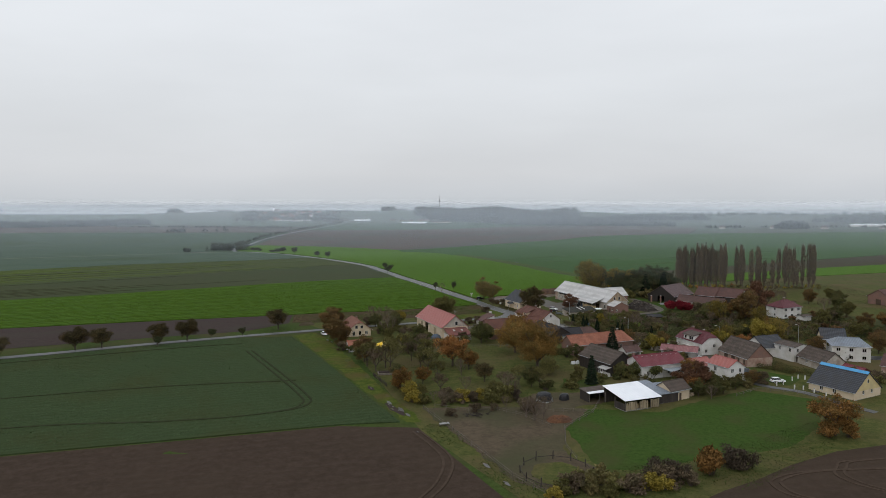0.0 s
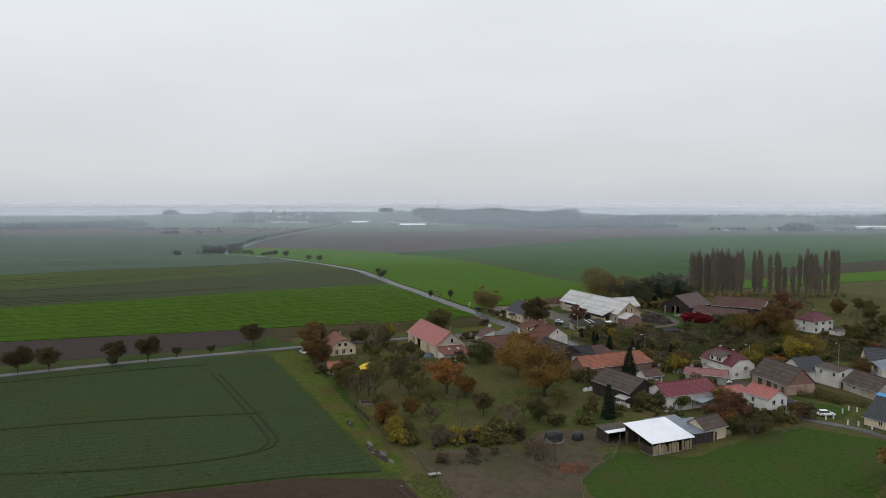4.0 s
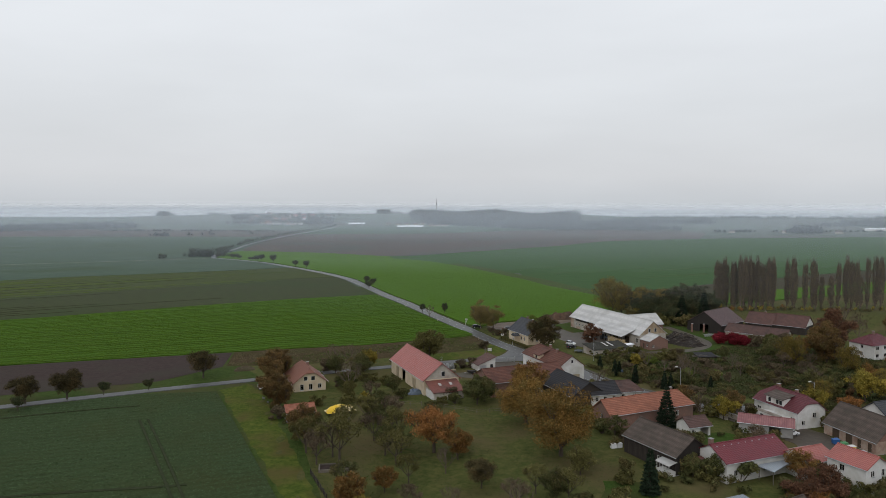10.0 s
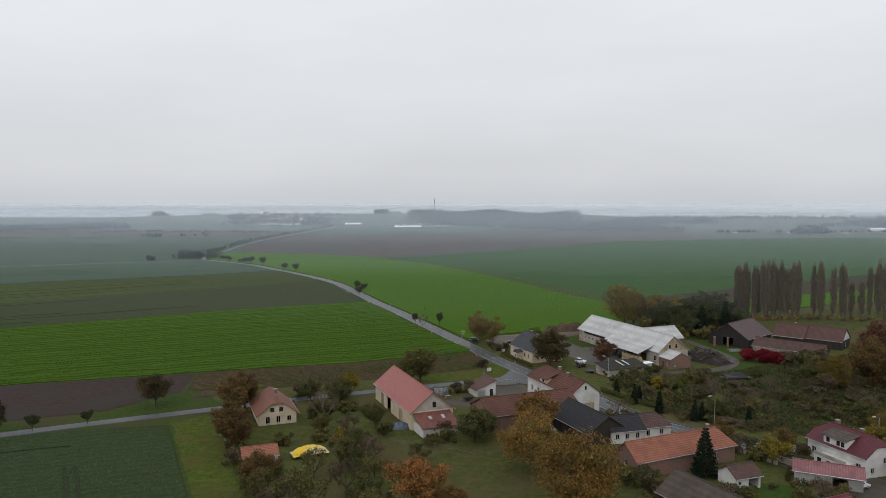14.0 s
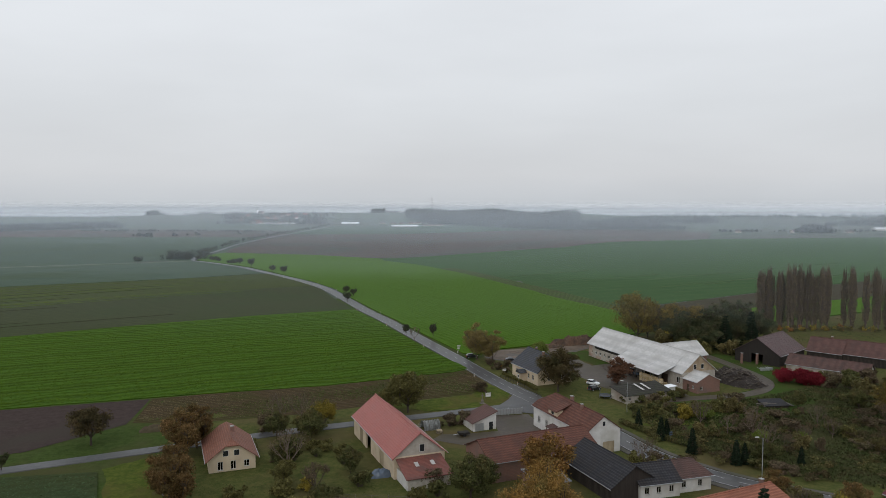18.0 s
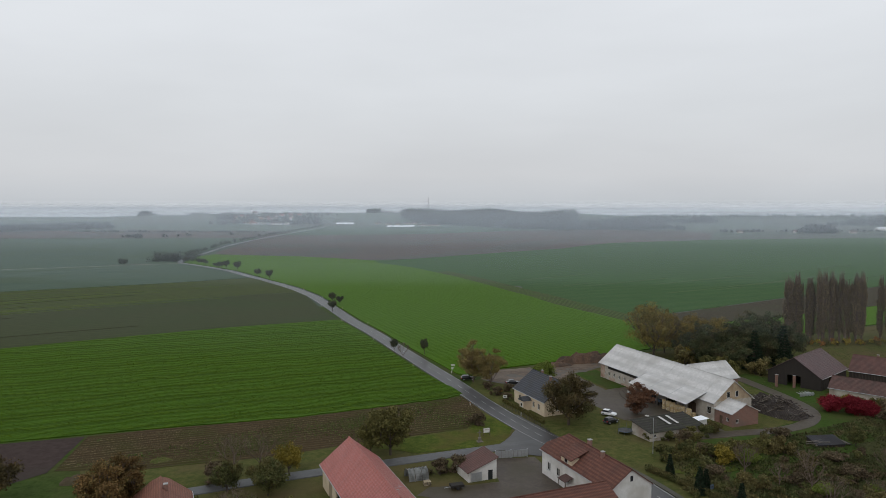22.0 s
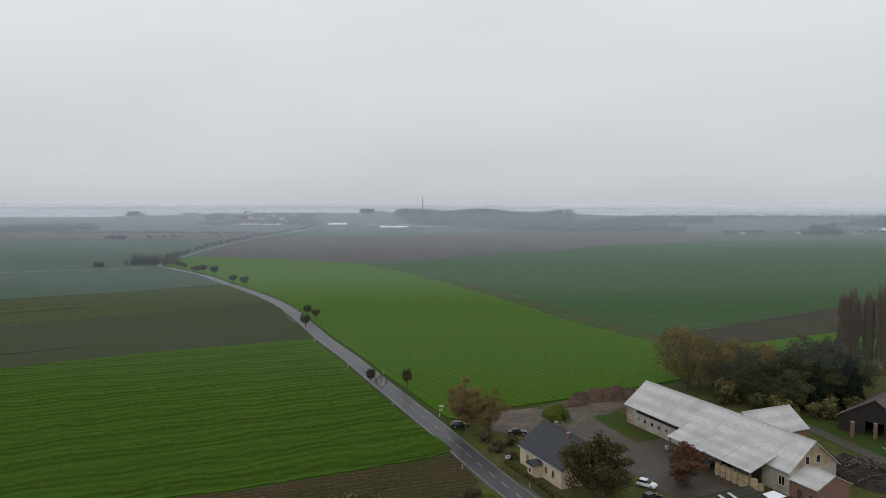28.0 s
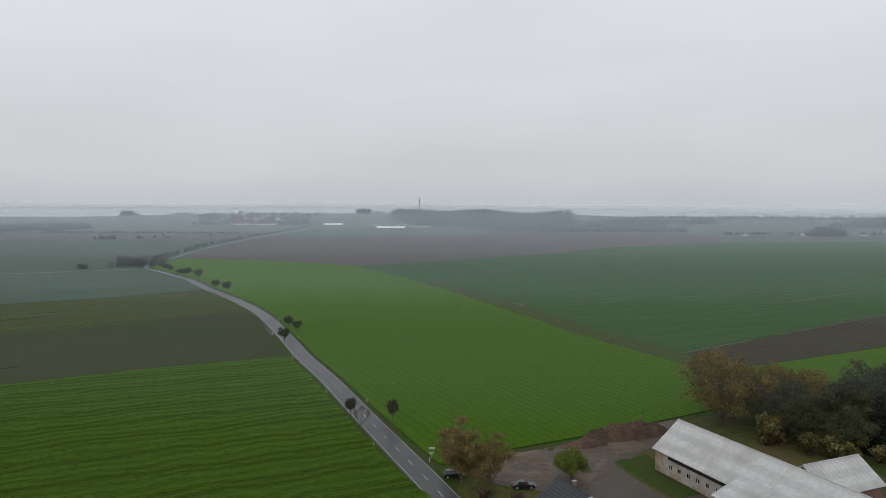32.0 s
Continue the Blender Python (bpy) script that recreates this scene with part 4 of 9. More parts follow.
house("summer_house", "small white shed with a brown roof and open porch", "shed", 50.7, 256.8, 22.6, 5.8, 5.2, 2.6, 4.2, M_WHITE, R_OLD, [("F", 1.2, 0, 2.4, 2.2, "open"), ("F", -2, 1.0, 0.8, 0.9, "win")])
MAR = house("house", "white house with a maroon sheet roof", "house", 54.2, 233.5, 26, 17, 9, 4.2, 6.6, M_WHITE, R_MAROON, [W1("F", -6, 1.2), W1("F", -2, 1.2), W1("F", 2, 1.2), W1("F", 6, 1.2)], chimneys=((-8.0, 0.6, 1.2, 0.8),))
WINE = house("villa", "white villa with a wine red half-hipped roof and dormer", "house", 78.4, 269.4, -68, 14.6, 8.8, 4.3, 7.6, M_WHITE, R_VILLA,
      [W1("F", -5.6, 1.2, 1.2, 1.5), W1("F", 5.6, 1.2, 1.2, 1.5), W1("R", 1.0, 2.6, 1.1, 1.2), W1("R", -2.4, 0.9, 1.0, 1.2), W1("L", 0, 1.2)], hip=(2.6, 1.6, 0.5, 0.6), chimneys=((-4.0, 0.4, 1.0, 0.8), (2.0, 0.5, 0.9, 0.6)))
house("garage", "low outbuilding with a faded red sheet roof", "shed", 68.6, 258.6, -22, 12, 5.4, 2.7, 4.0, M_CONC, R_FADED, [("F", 2, 0, 2.6, 2.2, "open")])
house("barn", "long brick barn with a grey roof", "barn", 89.4, 252.9, -73, 15.6, 9.6, 2.9, 7.4, M_BRICKPL, R_GREY, [("F", -4, 0, 2.2, 2.3, "gate"), ("F", 0, 0, 2.0, 2.3, "gate"), ("F", 3, 0, 1.1, 2.0, "door"), ("F", 6, 0, 1.1, 2.0, "door")], gable=M_BRICK)
house("villa", "two-storey white villa with a salmon red roof", "house", 74.2, 226.3, -63, 8.4, 6.6, 5.4, 7.3, M_WHITE, R_RED,
      [W1("R", -1.4, 3.6, 1.1, 1.2), W1("R", 1.6, 3.4, 1.0, 1.4), W1("R", 1.5, 0.9, 1.0, 1.4), W1("F", -1, 3.4, 1.1, 1.3)])
house("annexe", "single-storey annexe with a salmon red roof", "house", 67.2, 232.6, 27, 7.4, 7.6, 4.0, 5.6, M_WHITE, R_RED, [W1("F", -2, 1.2)])
house("cottage", "small grey-roofed outbuilding with cream walls", "shed", 53.2, 207.4, 34, 7.4, 6, 3.0, 5.0, M_CREAM, R_GREY, [("F", 0, 0, 1.0, 2.0, "door")])
house("house", "two-storey white house with a low grey roof", "house", 107.3, 258.0, -66, 8.6, 7.6, 5.0, 5.9, M_WHITE, R_GREY, [W1("R", -2, 3.2), W1("R", 2, 3.2), W1("R", 2, 0.8), W1("F", -2, 3.2), W1("F", 2.5, 3.2), ("R", -2, 0, 1.2, 2.1, "door")])
house("house", "white house with a dark slate roof", "house", 100.6, 264.5, 24, 10, 9, 3.6, 6.8, M_WHITE, R_SLATE, [W1("R", 0, 1.2), W1("F", -3, 1.2), W1("F", 2, 1.2)])
house("barn", "old house with a dark grey roof", "house", 112.0, 246.6, -74, 12.4, 8, 2.7, 5.8, M_GREYPL, R_GREY, [W1("F", -2, 1.2), W1("R", 0, 1.2)])
house("house", "two-storey white house with a grey hipped roof", "house", 127.0, 259.5, -14, 12, 10, 5.3, 7.4, M_WHITE, R_BLUEGREY, [W1("F", u, z, 1.3, 1.2) for u in (-4, 0, 4) for z in (0.8, 3.4)] + [W1("L", 0, 3.4)], hip=(3, 3, 0, 0))
YEL = house("house", "yellow house with a dark slate roof", "house", 105.0, 216.0, -58, 14, 12.4, 2.3, 7.2, M_CREAM, R_SLATE, [W1("R", -2, 1.2), W1("R", 2, 1.2), W1("R", 0, 4.3, 0.6, 1.0), W1("F", -3, 0.7), W1("F", 1, 0.7)], gable=M_YELLOW)
house("villa", "white villa with a pinkish red hipped roof", "house", 141.0, 350.0, 26, 11.6, 9.8, 5.4, 8.2, M_WHITE, R_VILLA, [W1("F", u, z, 1.5, 1.3) for u in (-4, 0, 4) for z in (0.9, 3.6)] + [W1("L", 0, 3.6), W1("L", 0, 0.9)], hip=(4, 4, 0, 0), chimneys=((0, 0, 1.0, 0.7),))
house("barn", "dark boarded barn with a maroon brown roof", "barn", 101.8, 404.4, 45, 20, 15.6, 3.8, 8.8, M_WOOD, R_WINE, [("F", -2, 0, 4, 3.4, "open"), ("L", 0, 0, 4, 3.4, "open")])
house("barn", "long farm building with a brown roof", "barn", 123.0, 406.6, -40, 11, 11, 3.2, 7.2, M_WOOD, R_BROWN, [], chimneys=((1, 0.4, 0.9, 0.6),))
house("barn", "farm building with a brown roof and white gable", "barn", 133.0, 399.6, -40, 13.5, 11, 3.4, 7.4, M_WOOD, R_BROWN, [W1("R", 0, 1.0, 1.6, 1.4)], gable=M_WHITE)
house("barn", "low farm wing with an old brown roof", "barn", 112.4, 383.0, -40, 24, 8, 2.4, 5.0, M_GREYPL, R_OLD, [W1("R", 0, 0.8, 0.9, 1.2)], gable=M_WHITE)
house("barn", "brick barn with an orange brown roof", "barn", 216.0, 398.0, 27, 20, 12, 4.4, 8.0, M_BRICK, R_BROWN, [("L", 0, 0, 3, 3, "gate")])


def mono(name, label, category, x, y, turn, L, W, low, high, wall, roof, holes=(), skip="", over=0.3, door_mat=None):
    """A shed with one roof slope, low along its front (local -y)."""
    o = root(name, x, y, turn, label, category)
    k = (high - low) / W
    part("foundation", boxes((-L / 2 - 0.03, L / 2 + 0.03, -W / 2 - 0.03, W / 2 + 0.03, -0.6, 0.0)), M_CONC, o)
    for side, h in (("F", low), ("B", high)):
        if side not in skip:
            bm = bmesh.new()
            pierced(bm, side, L, W, h, [q[1:5] for q in holes if q[0] == side], 0.2)
            bmesh.ops.remove_doubles(bm, verts=bm.verts[:], dist=1e-4)
            part("wall", bm, wall, o)
    for side, x0 in (("L", -L / 2), ("R", L / 2 - 0.2)):
        if side not in skip:
            pts = [(x0, -W / 2 + 0.2, 0), (x0, W / 2 - 0.2, 0), (x0, W / 2 - 0.2, high - 0.2 * k), (x0, -W / 2 + 0.2, low + 0.2 * k)]
            part("wall", prism(bmesh.new(), pts, (0.2, 0, 0)), wall, o)
    e = over
    part("roof_slope", slab(bmesh.new(), [(-L / 2 - e, -W / 2 - e, low - e * k + 0.12), (L / 2 + e, -W / 2 - e, low - e * k + 0.12), (L / 2 + e, W / 2 + e, high + e * k + 0.12), (-L / 2 - e, W / 2 + e, high + e * k + 0.12)], 0.12), roof, o)
    for q in holes:
        fill_hole(o, q[0], L, W, *q[1:], M_WHITE, door_mat or M_DOOR)
    return o


def annex_roof(o, x0, x1, ya, za, yb, zb, roof, name="lean_to_roof", t=0.12):
    """A lean-to roof on a house, from the upper edge (ya, za) to the lower one (yb, zb)."""
    pts = [(x0, ya, za), (x1, ya, za), (x1, yb, zb), (x0, yb, zb)]
    return part(name, slab(bmesh.new(), pts if yb > ya else pts[::-1], t), roof, o)


def posts(o, spots, top, w=0.18, material=None, name="post"):
    for x, y in spots:
        part(name, boxes((x - w / 2, x + w / 2, y - w / 2, y + w / 2, -0.3, top)), material or M_TIMBER, o)


# cowshed: lean-to over the bale store, yard-side fittings
annex_roof(COW, -3.2, 20.8, -4.8, 6.25, -11.5, 3.8, R_ZINC)
posts(COW, [(-2.8 + 3.85 * i, -11.0) for i in range(7)], 3.85, 0.24)
part("tie_beam", boxes((-3.0, 20.6, -11.15, -10.9, 3.62, 3.84)), M_TIMBER, COW)
for i, xs in enumerate((-3.2, 4.8, 12.8, 20.8)):
    part("seam", slab(bmesh.new(), [(xs - 0.06, -4.8, 6.3), (xs - 0.06, -11.5, 3.85), (xs + 0.06, -11.5, 3.85), (xs + 0.06, -4.8, 6.3)], 0.05), M_STEEL, COW)
for i in range(13):
    xs = -25 + 4.1 * i
    part("seam", slab(bmesh.new(), [(xs - 0.05, 0, 10.0), (xs - 0.05, -6.7, 4.72), (xs + 0.05, -6.7, 4.72), (xs + 0.05, 0, 10.0)], 0.05), R_ZINC, COW)
house("annexe", "brick annexe with a pale sheet roof", "shed", 64.9, 360.8, -65.2, 6.4, 8.4, 3.4, 5.4, M_BRICK, R_ZINC, [("F", -0.6, 0, 1.1, 2.1, "door"), W1("F", 1.6, 1.2, 0.9, 0.9), W1("R", -2.5, 1.0, 0.9, 0.9)], over=0.3)
WING = house("barn_wing", "barn wing with a ribbed pale sheet roof", "barn", 66.6, 390.3, 25.5, 13.8, 10.6, 4.9, 8.5, M_BRICK, R_ZINC, [], over=0.4)
for i in range(14):
    xs = -6.6 + i
    for sg in (-1, 1):
        part("rib", slab(bmesh.new(), [(xs - 0.05, 0, 8.72), (xs - 0.05, sg * 5.65, 4.84), (xs + 0.05, sg * 5.65, 4.84), (xs + 0.05, 0, 8.72)][::-sg], 0.06), R_ZINC, WING)
LOW = mono("shed", "low shed with an old grey corrugated roof", "shed", 45.2, 350.8, 27, 15.6, 6.6, 2.2, 3.3, M_GREYPL, R_MOSS, [("F", -6.4, 0.9, 0.8, 0.7, "win")], over=0.4)
for xs in (-0.4, 1.9):
    part("skylight", slab(bmesh.new(), [(xs - 0.35, -1.6, 2.9), (xs + 0.35, -1.6, 2.9), (xs + 0.35, 2.6, 3.6), (xs - 0.35, 2.6, 3.6)], 0.03), R_ZINC, LOW)
can = root("kiosk", 54.6, 356.0, 27, "small white hut with a flat pale roof", "hut")
part("wall", boxes((-1.2, 1.2, -1, 1, -0.2, 2.2)), M_WHITE, can)
part("roof_slope", slab(bmesh.new(), [(-2.6, -1.4, 2.3), (1.6, -1.4, 2.5), (1.6, 1.4, 2.5), (-2.6, 1.4, 2.3)], 0.1), R_WHITE, can)
posts(can, [(-2.3, -1.1), (-2.3, 1.1)], 2.2, 0.1)

# near-black strip on the yard wall, just below the eaves
part("eaves_board", boxes((-21.0, -3.4, -6.27, -6.2, 3.55, 4.75)), M_DARK, COW, "dark strip under the eaves")
part("bare_brick_patch", boxes((-24.9, -22.6, -6.23, -6.2, 0.3, 4.4)), M_BRICKPL, COW, "bare brick where plaster has fallen")
part("bare_brick_patch", boxes((-20.4, -17.2, -6.23, -6.2, 0.1, 1.0)), M_BRICKPL, COW, "bare brick where plaster has fallen")
part("bare_brick_patch", boxes((-14.0, -10.5, -6.23, -6.2, 0.1, 0.7)), M_BRICKPL, COW, "bare brick where plaster has fallen")
tank = root("water_tank", 43.6, 386.2, 25, "white plastic water tank in a steel cage", "tank")
part("pallet", boxes((-0.6, 0.6, -0.5, 0.5, 0.0, 0.14)), M_TIMBER, tank)
bm = boxes((-0.55, 0.55, -0.45, 0.45, 0.15, 1.12))
bmesh.ops.bevel(bm, geom=bm.edges[:], offset=0.08, segments=2, affect="EDGES")
part("container", bm, M_FOILW, tank)
part("lid", rod(bmesh.new(), (0, 0, 1.1), (0, 0, 1.18), 0.16, 0.16, 10), M_DARK, tank)
for u in (-0.58, -0.2, 0.2, 0.58):
    for sg in (-1, 1):
        part("cage_bar", boxes((u - 0.015, u + 0.015, sg * 0.49 - 0.015, sg * 0.49 + 0.015, 0.14, 1.14)), M_STEEL, tank)

# red barn: rust-red lean-to at its gable, aerial, hatch
L0 = 15.5
part("wall", boxes((L0 + 0.01, L0 + 6.5, -4.9, -4.7, -0.3, 2.4), ), M_WHITE, RBARN)
part("wall", boxes((L0 + 6.3, L0 + 6.5, -4.7, 4.2, -0.3, 2.3)), M_GREYPL, RBARN)
part("lean_to_roof", slab(bmesh.new(), [(L0 + 0.02, -5.2, 4.3), (L0 + 6.9, -5.2, 2.4), (L0 + 6.9, 4.6, 2.4), (L0 + 0.02, 4.6, 4.3)], 0.12), R_RUST, RBARN)
for ys in (-1.6, 1.8):
    part("skylight", slab(bmesh.new(), [(L0 + 2.0, ys - 0.4, 3.86), (L0 + 3.4, ys - 0.4, 3.47), (L0 + 3.4, ys + 0.4, 3.47), (L0 + 2.0, ys + 0.4, 3.86)], 0.03), R_ZINC, RBARN)
part("aerial", rod(rod(rod(bmesh.new(), (15.2, 0, 8.8), (15.2, 0, 11.0), 0.04, 0.03, 5), (15.2, -0.6, 10.6), (15.2, 0.6, 10.6), 0.03, 0.03, 4), (15.2, -0.4, 10.2), (15.2, 0.4, 10.2), 0.03, 0.03, 4), M_STEEL, RBARN)

# farmhouse: cross gable with window, porch roof, downpipe
part("dormer_wall", prism(bmesh.new(), [(-4.4, -4.52, 5.2), (-0.4, -4.52, 5.2), (-0.4, -4.52, 6.6), (-4.4, -4.52, 6.6)], (0, 2.6, 0)), M_CREAM, FARM)
dw = part("dormer_window", boxes((-3.0, -1.8, -4.60, -4.53, 5.4, 6.5)), M_WHITE, FARM)
part("pane", boxes((-2.9, -1.9, -4.62, -4.60, 5.5, 6.4)), M_GLASSDARK, dw)
part("dormer_roof", slab(bmesh.new(), [(-4.8, -5.0, 6.55), (0.0, -5.0, 6.55), (0.0, -0.9, 8.15), (-4.8, -0.9, 8.15)], 0.14), R_BARN, FARM)
part("porch_roof", slab(bmesh.new(), [(-2.6, -6.4, 2.7), (0.2, -6.4, 2.7), (0.2, -4.5, 3.2), (-2.6, -4.5, 3.2)], 0.1), R_OLD, FARM)
posts(FARM, [(-2.4, -6.2), (0.0, -6.2)], 2.6, 0.12)
part("downpipe", rod(bmesh.new(), (11.6, 4.62, 0), (11.6, 4.62, 5.0), 0.06, 0.06, 5), M_STEEL, FARM)

# cottage porch
part("porch", boxes((-1.1, 1.1, -8.2, -6.0, -0.2, 2.7)), M_CREAM, COT)
pd = part("porch_door", boxes((-0.5, 0.5, -8.28, -8.2, 0, 2.1)), M_WHITE, COT)
part("pane", boxes((-0.3, 0.3, -8.30, -8.28, 1.1, 1.9)), M_GLASSDARK, pd)
part("porch_roof", prism(bmesh.new(), [(-1.5, -8.6, 2.7), (1.5, -8.6, 2.7), (0, -8.6, 3.7)], (0, 2.8, 0)), R_SLATE, COT)

# wine villa: dormer and balcony
part("dormer_wall", boxes((-3.2, 2.6, -4.3, -1.6, 4.2, 6.3)), M_WHITE, WINE)
for xs in (-2.0, 0.6, 1.7):
    w = part("dormer_window", boxes((xs - 0.5, xs + 0.5, -4.36, -4.3, 4.7, 5.9)), M_WHITE, WINE)
    part("pane", boxes((xs - 0.42, xs + 0.42, -4.38, -4.36, 4.78, 5.82)), M_GLASSDARK, w)
part("dormer_roof", slab(bmesh.new(), [(-3.6, -4.9, 6.3), (3.0, -4.9, 6.3), (3.0, -0.9, 7.25), (-3.6, -0.9, 7.25)], 0.12), R_GREY, WINE)
part("terrace", boxes((-2.6, 5.2, -7.4, -4.42, -0.3, 2.5)), M_WHITE, WINE)
part("balustrade", boxes((-2.7, 5.3, -7.5, -7.3, 2.5, 3.2)), M_GREYPL, WINE)
for xs in (-1.2, 1.2, 3.6):
    tw = part("terrace_window", boxes((xs - 0.6, xs + 0.6, -7.46, -7.4, 0.9, 2.1)), M_WHITE, WINE)
    part("pane", boxes((xs - 0.52, xs + 0.52, -7.48, -7.46, 0.98, 2.02)), M_GLASSDARK, tw)
# maroon house: terrace roof
port = root("carport", 60, 231, 0, "carport with a flat pale blue grey sheet roof", "carport")
part("roof_plate", slab(bmesh.new(), [(-4.4, -2.5, 2.9), (-2.3, -5.6, 2.8), (4.3, 1.4, 2.8), (1.8, 4.6, 2.9)], 0.12), R_CARPORT, port)
posts(port, [(-4.1, -2.6), (-2.3, -5.2), (3.9, 1.4), (1.8, 4.1)], 2.7, 0.14)
for i in range(9):
    part("snow_guard", boxes((-7.8 + 1.9 * i, -7.5 + 1.9 * i, -0.9, -0.7, 6.2, 6.42)), M_STEEL, MAR)
# yellow house: blue foil along the ridge
part("blue_foil", slab(bmesh.new(), [(-7.4, -0.9, 6.92), (7.4, -0.9, 6.92), (7.4, 0.0, 7.56), (-7.4, 0.0, 7.56)], 0.04), R_BLUE, YEL)
# grey barn: glazed lean-to and red low roof
part("lean_to_roof", slab(bmesh.new(), [(8.4, -1, 3.4), (12.6, -1, 2.3), (12.6, 5.2, 2.3), (8.4, 5.2, 3.4)], 0.1), R_RUST, GREYB)
posts(GREYB, [(12.3, -0.7), (12.3, 2.2), (12.3, 4.9)], 2.3, 0.14)
gl = part("veranda", boxes((4.4, 8.0, -6.6, -4.76, -0.2, 0.9)), M_WHITE, GREYB)
for i in range(5):
    part("mullion", boxes((4.4 + 0.875 * i, 4.5 + 0.875 * i, -6.6, -6.5, 0.9, 2.3)), M_WHITE, gl)
part("lean_to_roof", slab(bmesh.new(), [(4.1, -6.9, 2.4), (8.3, -6.9, 2.4), (8.3, -4.6, 2.9), (4.1, -4.6, 2.9)], 0.08), R_ZINC, GREYB)

# black felt shelter in the wasteland, blue grey lean-to by the slate barn
FELT = mono("shelter", "low collapsed shelter with a black felt roof", "shed", 79.6, 344.6, 10, 6.4, 4.2, 0.7, 1.3, M_WOOD, R_BLACK, [], over=0.3)
part("fallen_board", slab(bmesh.new(), [(3.6, -1.6, 0.5), (5.6, -1.2, 0.25), (5.4, 1.2, 0.3), (3.6, 1.4, 0.9)], 0.08), M_TIMBER, FELT)
mono("shed", "lean-to shed with a blue grey sheet roof", "shed", 12.5, 283.5, 26, 7, 6, 2.3, 3.4, M_BRICK, R_BLUEGREY)

# small garage with sloping white front
GAR = mono("garage", "small white garage with a brown tile roof", "shed", -0.6, 322.2, -65, 6.4, 6.2, 2.1, 4.3, M_WHITE, R_BROWN, [], over=0.35)
part("door", boxes((3.2, 3.26, -2.6, -0.2, 0, 1.9)), M_STEEL, GAR)
part("door", boxes((3.2, 3.26, 1.2, 2.2, 0, 2.0)), M_GLASSDARK, GAR)

# white-roofed hay shed with its lean-tos
SH = mono("hay_shed", "open hay shed with a white sheet roof", "shed", 40.3, 200.1, 27, 11.6, 9.6, 2.9, 4.6, M_WOOD, R_WHITE, [], skip="FL", over=0.35)
posts(SH, [(-5.6, -4.6), (-2.8, -4.6), (0, -4.6), (2.8, -4.6), (5.6, -4.6), (-5.6, 0), (-5.6, 4.4)], 2.9, 0.2)
for i in range(15):
    if i in (5, 10):
        continue
    part("plank", boxes((-5.4 + 0.74 * i, -4.85 + 0.74 * i, -4.78, -4.72, 0.1, 2.2 + 0.25 * ((i * 7) % 3) / 2)), M_PLANK, SH)
part("plank", boxes((-5.72, -5.66, -4.4, 0.0, 0.0, 1.9)), M_WOOD, SH)
mono("shed", "dark shed with a blue grey sheet roof", "shed", 49.3, 205.4, 27, 7, 7, 2.6, 3.7, M_WOOD, R_BLUEGREY)
mono("shed", "narrow shed with a blue grey sheet roof", "shed", 43.6, 209.0, 27, 9, 2.6, 3.3, 3.6, M_WOOD, R_BLUEGREY)
LT = mono("shelter", "open animal shelter with a flat grey and white roof", "shed", 31.0, 204.4, 27, 7.4, 4.4, 2.6, 3.0, M_WOOD, R_GREY, [], skip="F")
posts(LT, [(-3.5, -2.0), (0, -2.0), (3.5, -2.0)], 2.5, 0.2)
part("fascia", slab(bmesh.new(), [(-4.1, -2.8, 2.72), (4.1, -2.8, 2.72), (4.1, -1.4, 2.9), (-4.1, -1.4, 2.9)], 0.08), R_WHITE, LT)
house("shed", "low shed with a grey roof", "shed", 146, 340, 26, 5, 4, 2.3, 2.8, M_WHITE, R_GREY, [])
house("shed", "small rear house with a grey brown roof", "house", 147, 362, 26, 9, 7, 3.5, 5.6, M_CREAM, R_OLD, [])
house("shed", "low outbuilding with a red sheet roof", "shed", 116, 232, -66, 7, 5, 2.6, 3.8, M_BRICK, R_MAROON, [])
house("house", "brick house with a brown red roof", "house", 131, 232, -40, 11, 9, 4.2, 7.0, M_BRICKPL, R_BROWN, [W1("F", -2, 1.2), W1("F", 2, 1.2)])
house("house", "dark-roofed house behind the villas", "house", 127.5, 273, -14, 8, 8, 5.0, 8.2, M_CREAM, R_SLATE, [])

# ---- yards, lawns, tracks ----
drape("lawn", [(28, 195.5), (46.5, 193), (60, 204), (78, 216.5), (95, 206), (84, 184), (70, 168), (50.4, 160), (31, 152), (24, 152.5), (19.7, 178.5)], M_LAWN, 0.09, "mown green meadow before the hay shed", category="grass", ragged=0.7)
drape("lawn", [(81, 231), (87.5, 243), (98.5, 230), (91, 221.5)], M_LAWN, 0.09, "mown garden lawn with parked cars", category="grass", ragged=0.7)
drape("lawn", [(-3, 351), (2.2, 364), (8.6, 355), (7, 346.5), (4.6, 340.6), (-14, 334), (-28, 339)], M_VERGE, 0.14, "mown grass triangle at the junction", category="grass", ragged=0.7)
drape("lawn", [(31, 411), (39, 415.5), (46, 396), (38.5, 391)], M_LAWN, 0.12, "grass patch before the cowshed", category="grass", ragged=0.7)
drape("lawn", [(-79, 289), (-72, 297), (-65, 287), (-30, 210), (-16, 182), (-20.5, 181)], M_VERGE, 0.08, "green grass verge along the rape field", category="grass", ragged=0.7)
drape("lawn", [(52, 331), (76, 343), (98, 366), (92, 380), (86, 365), (70, 353), (50, 345)], M_LAWN, 0.08, "green grass beside the farm track", category="grass", ragged=0.7)
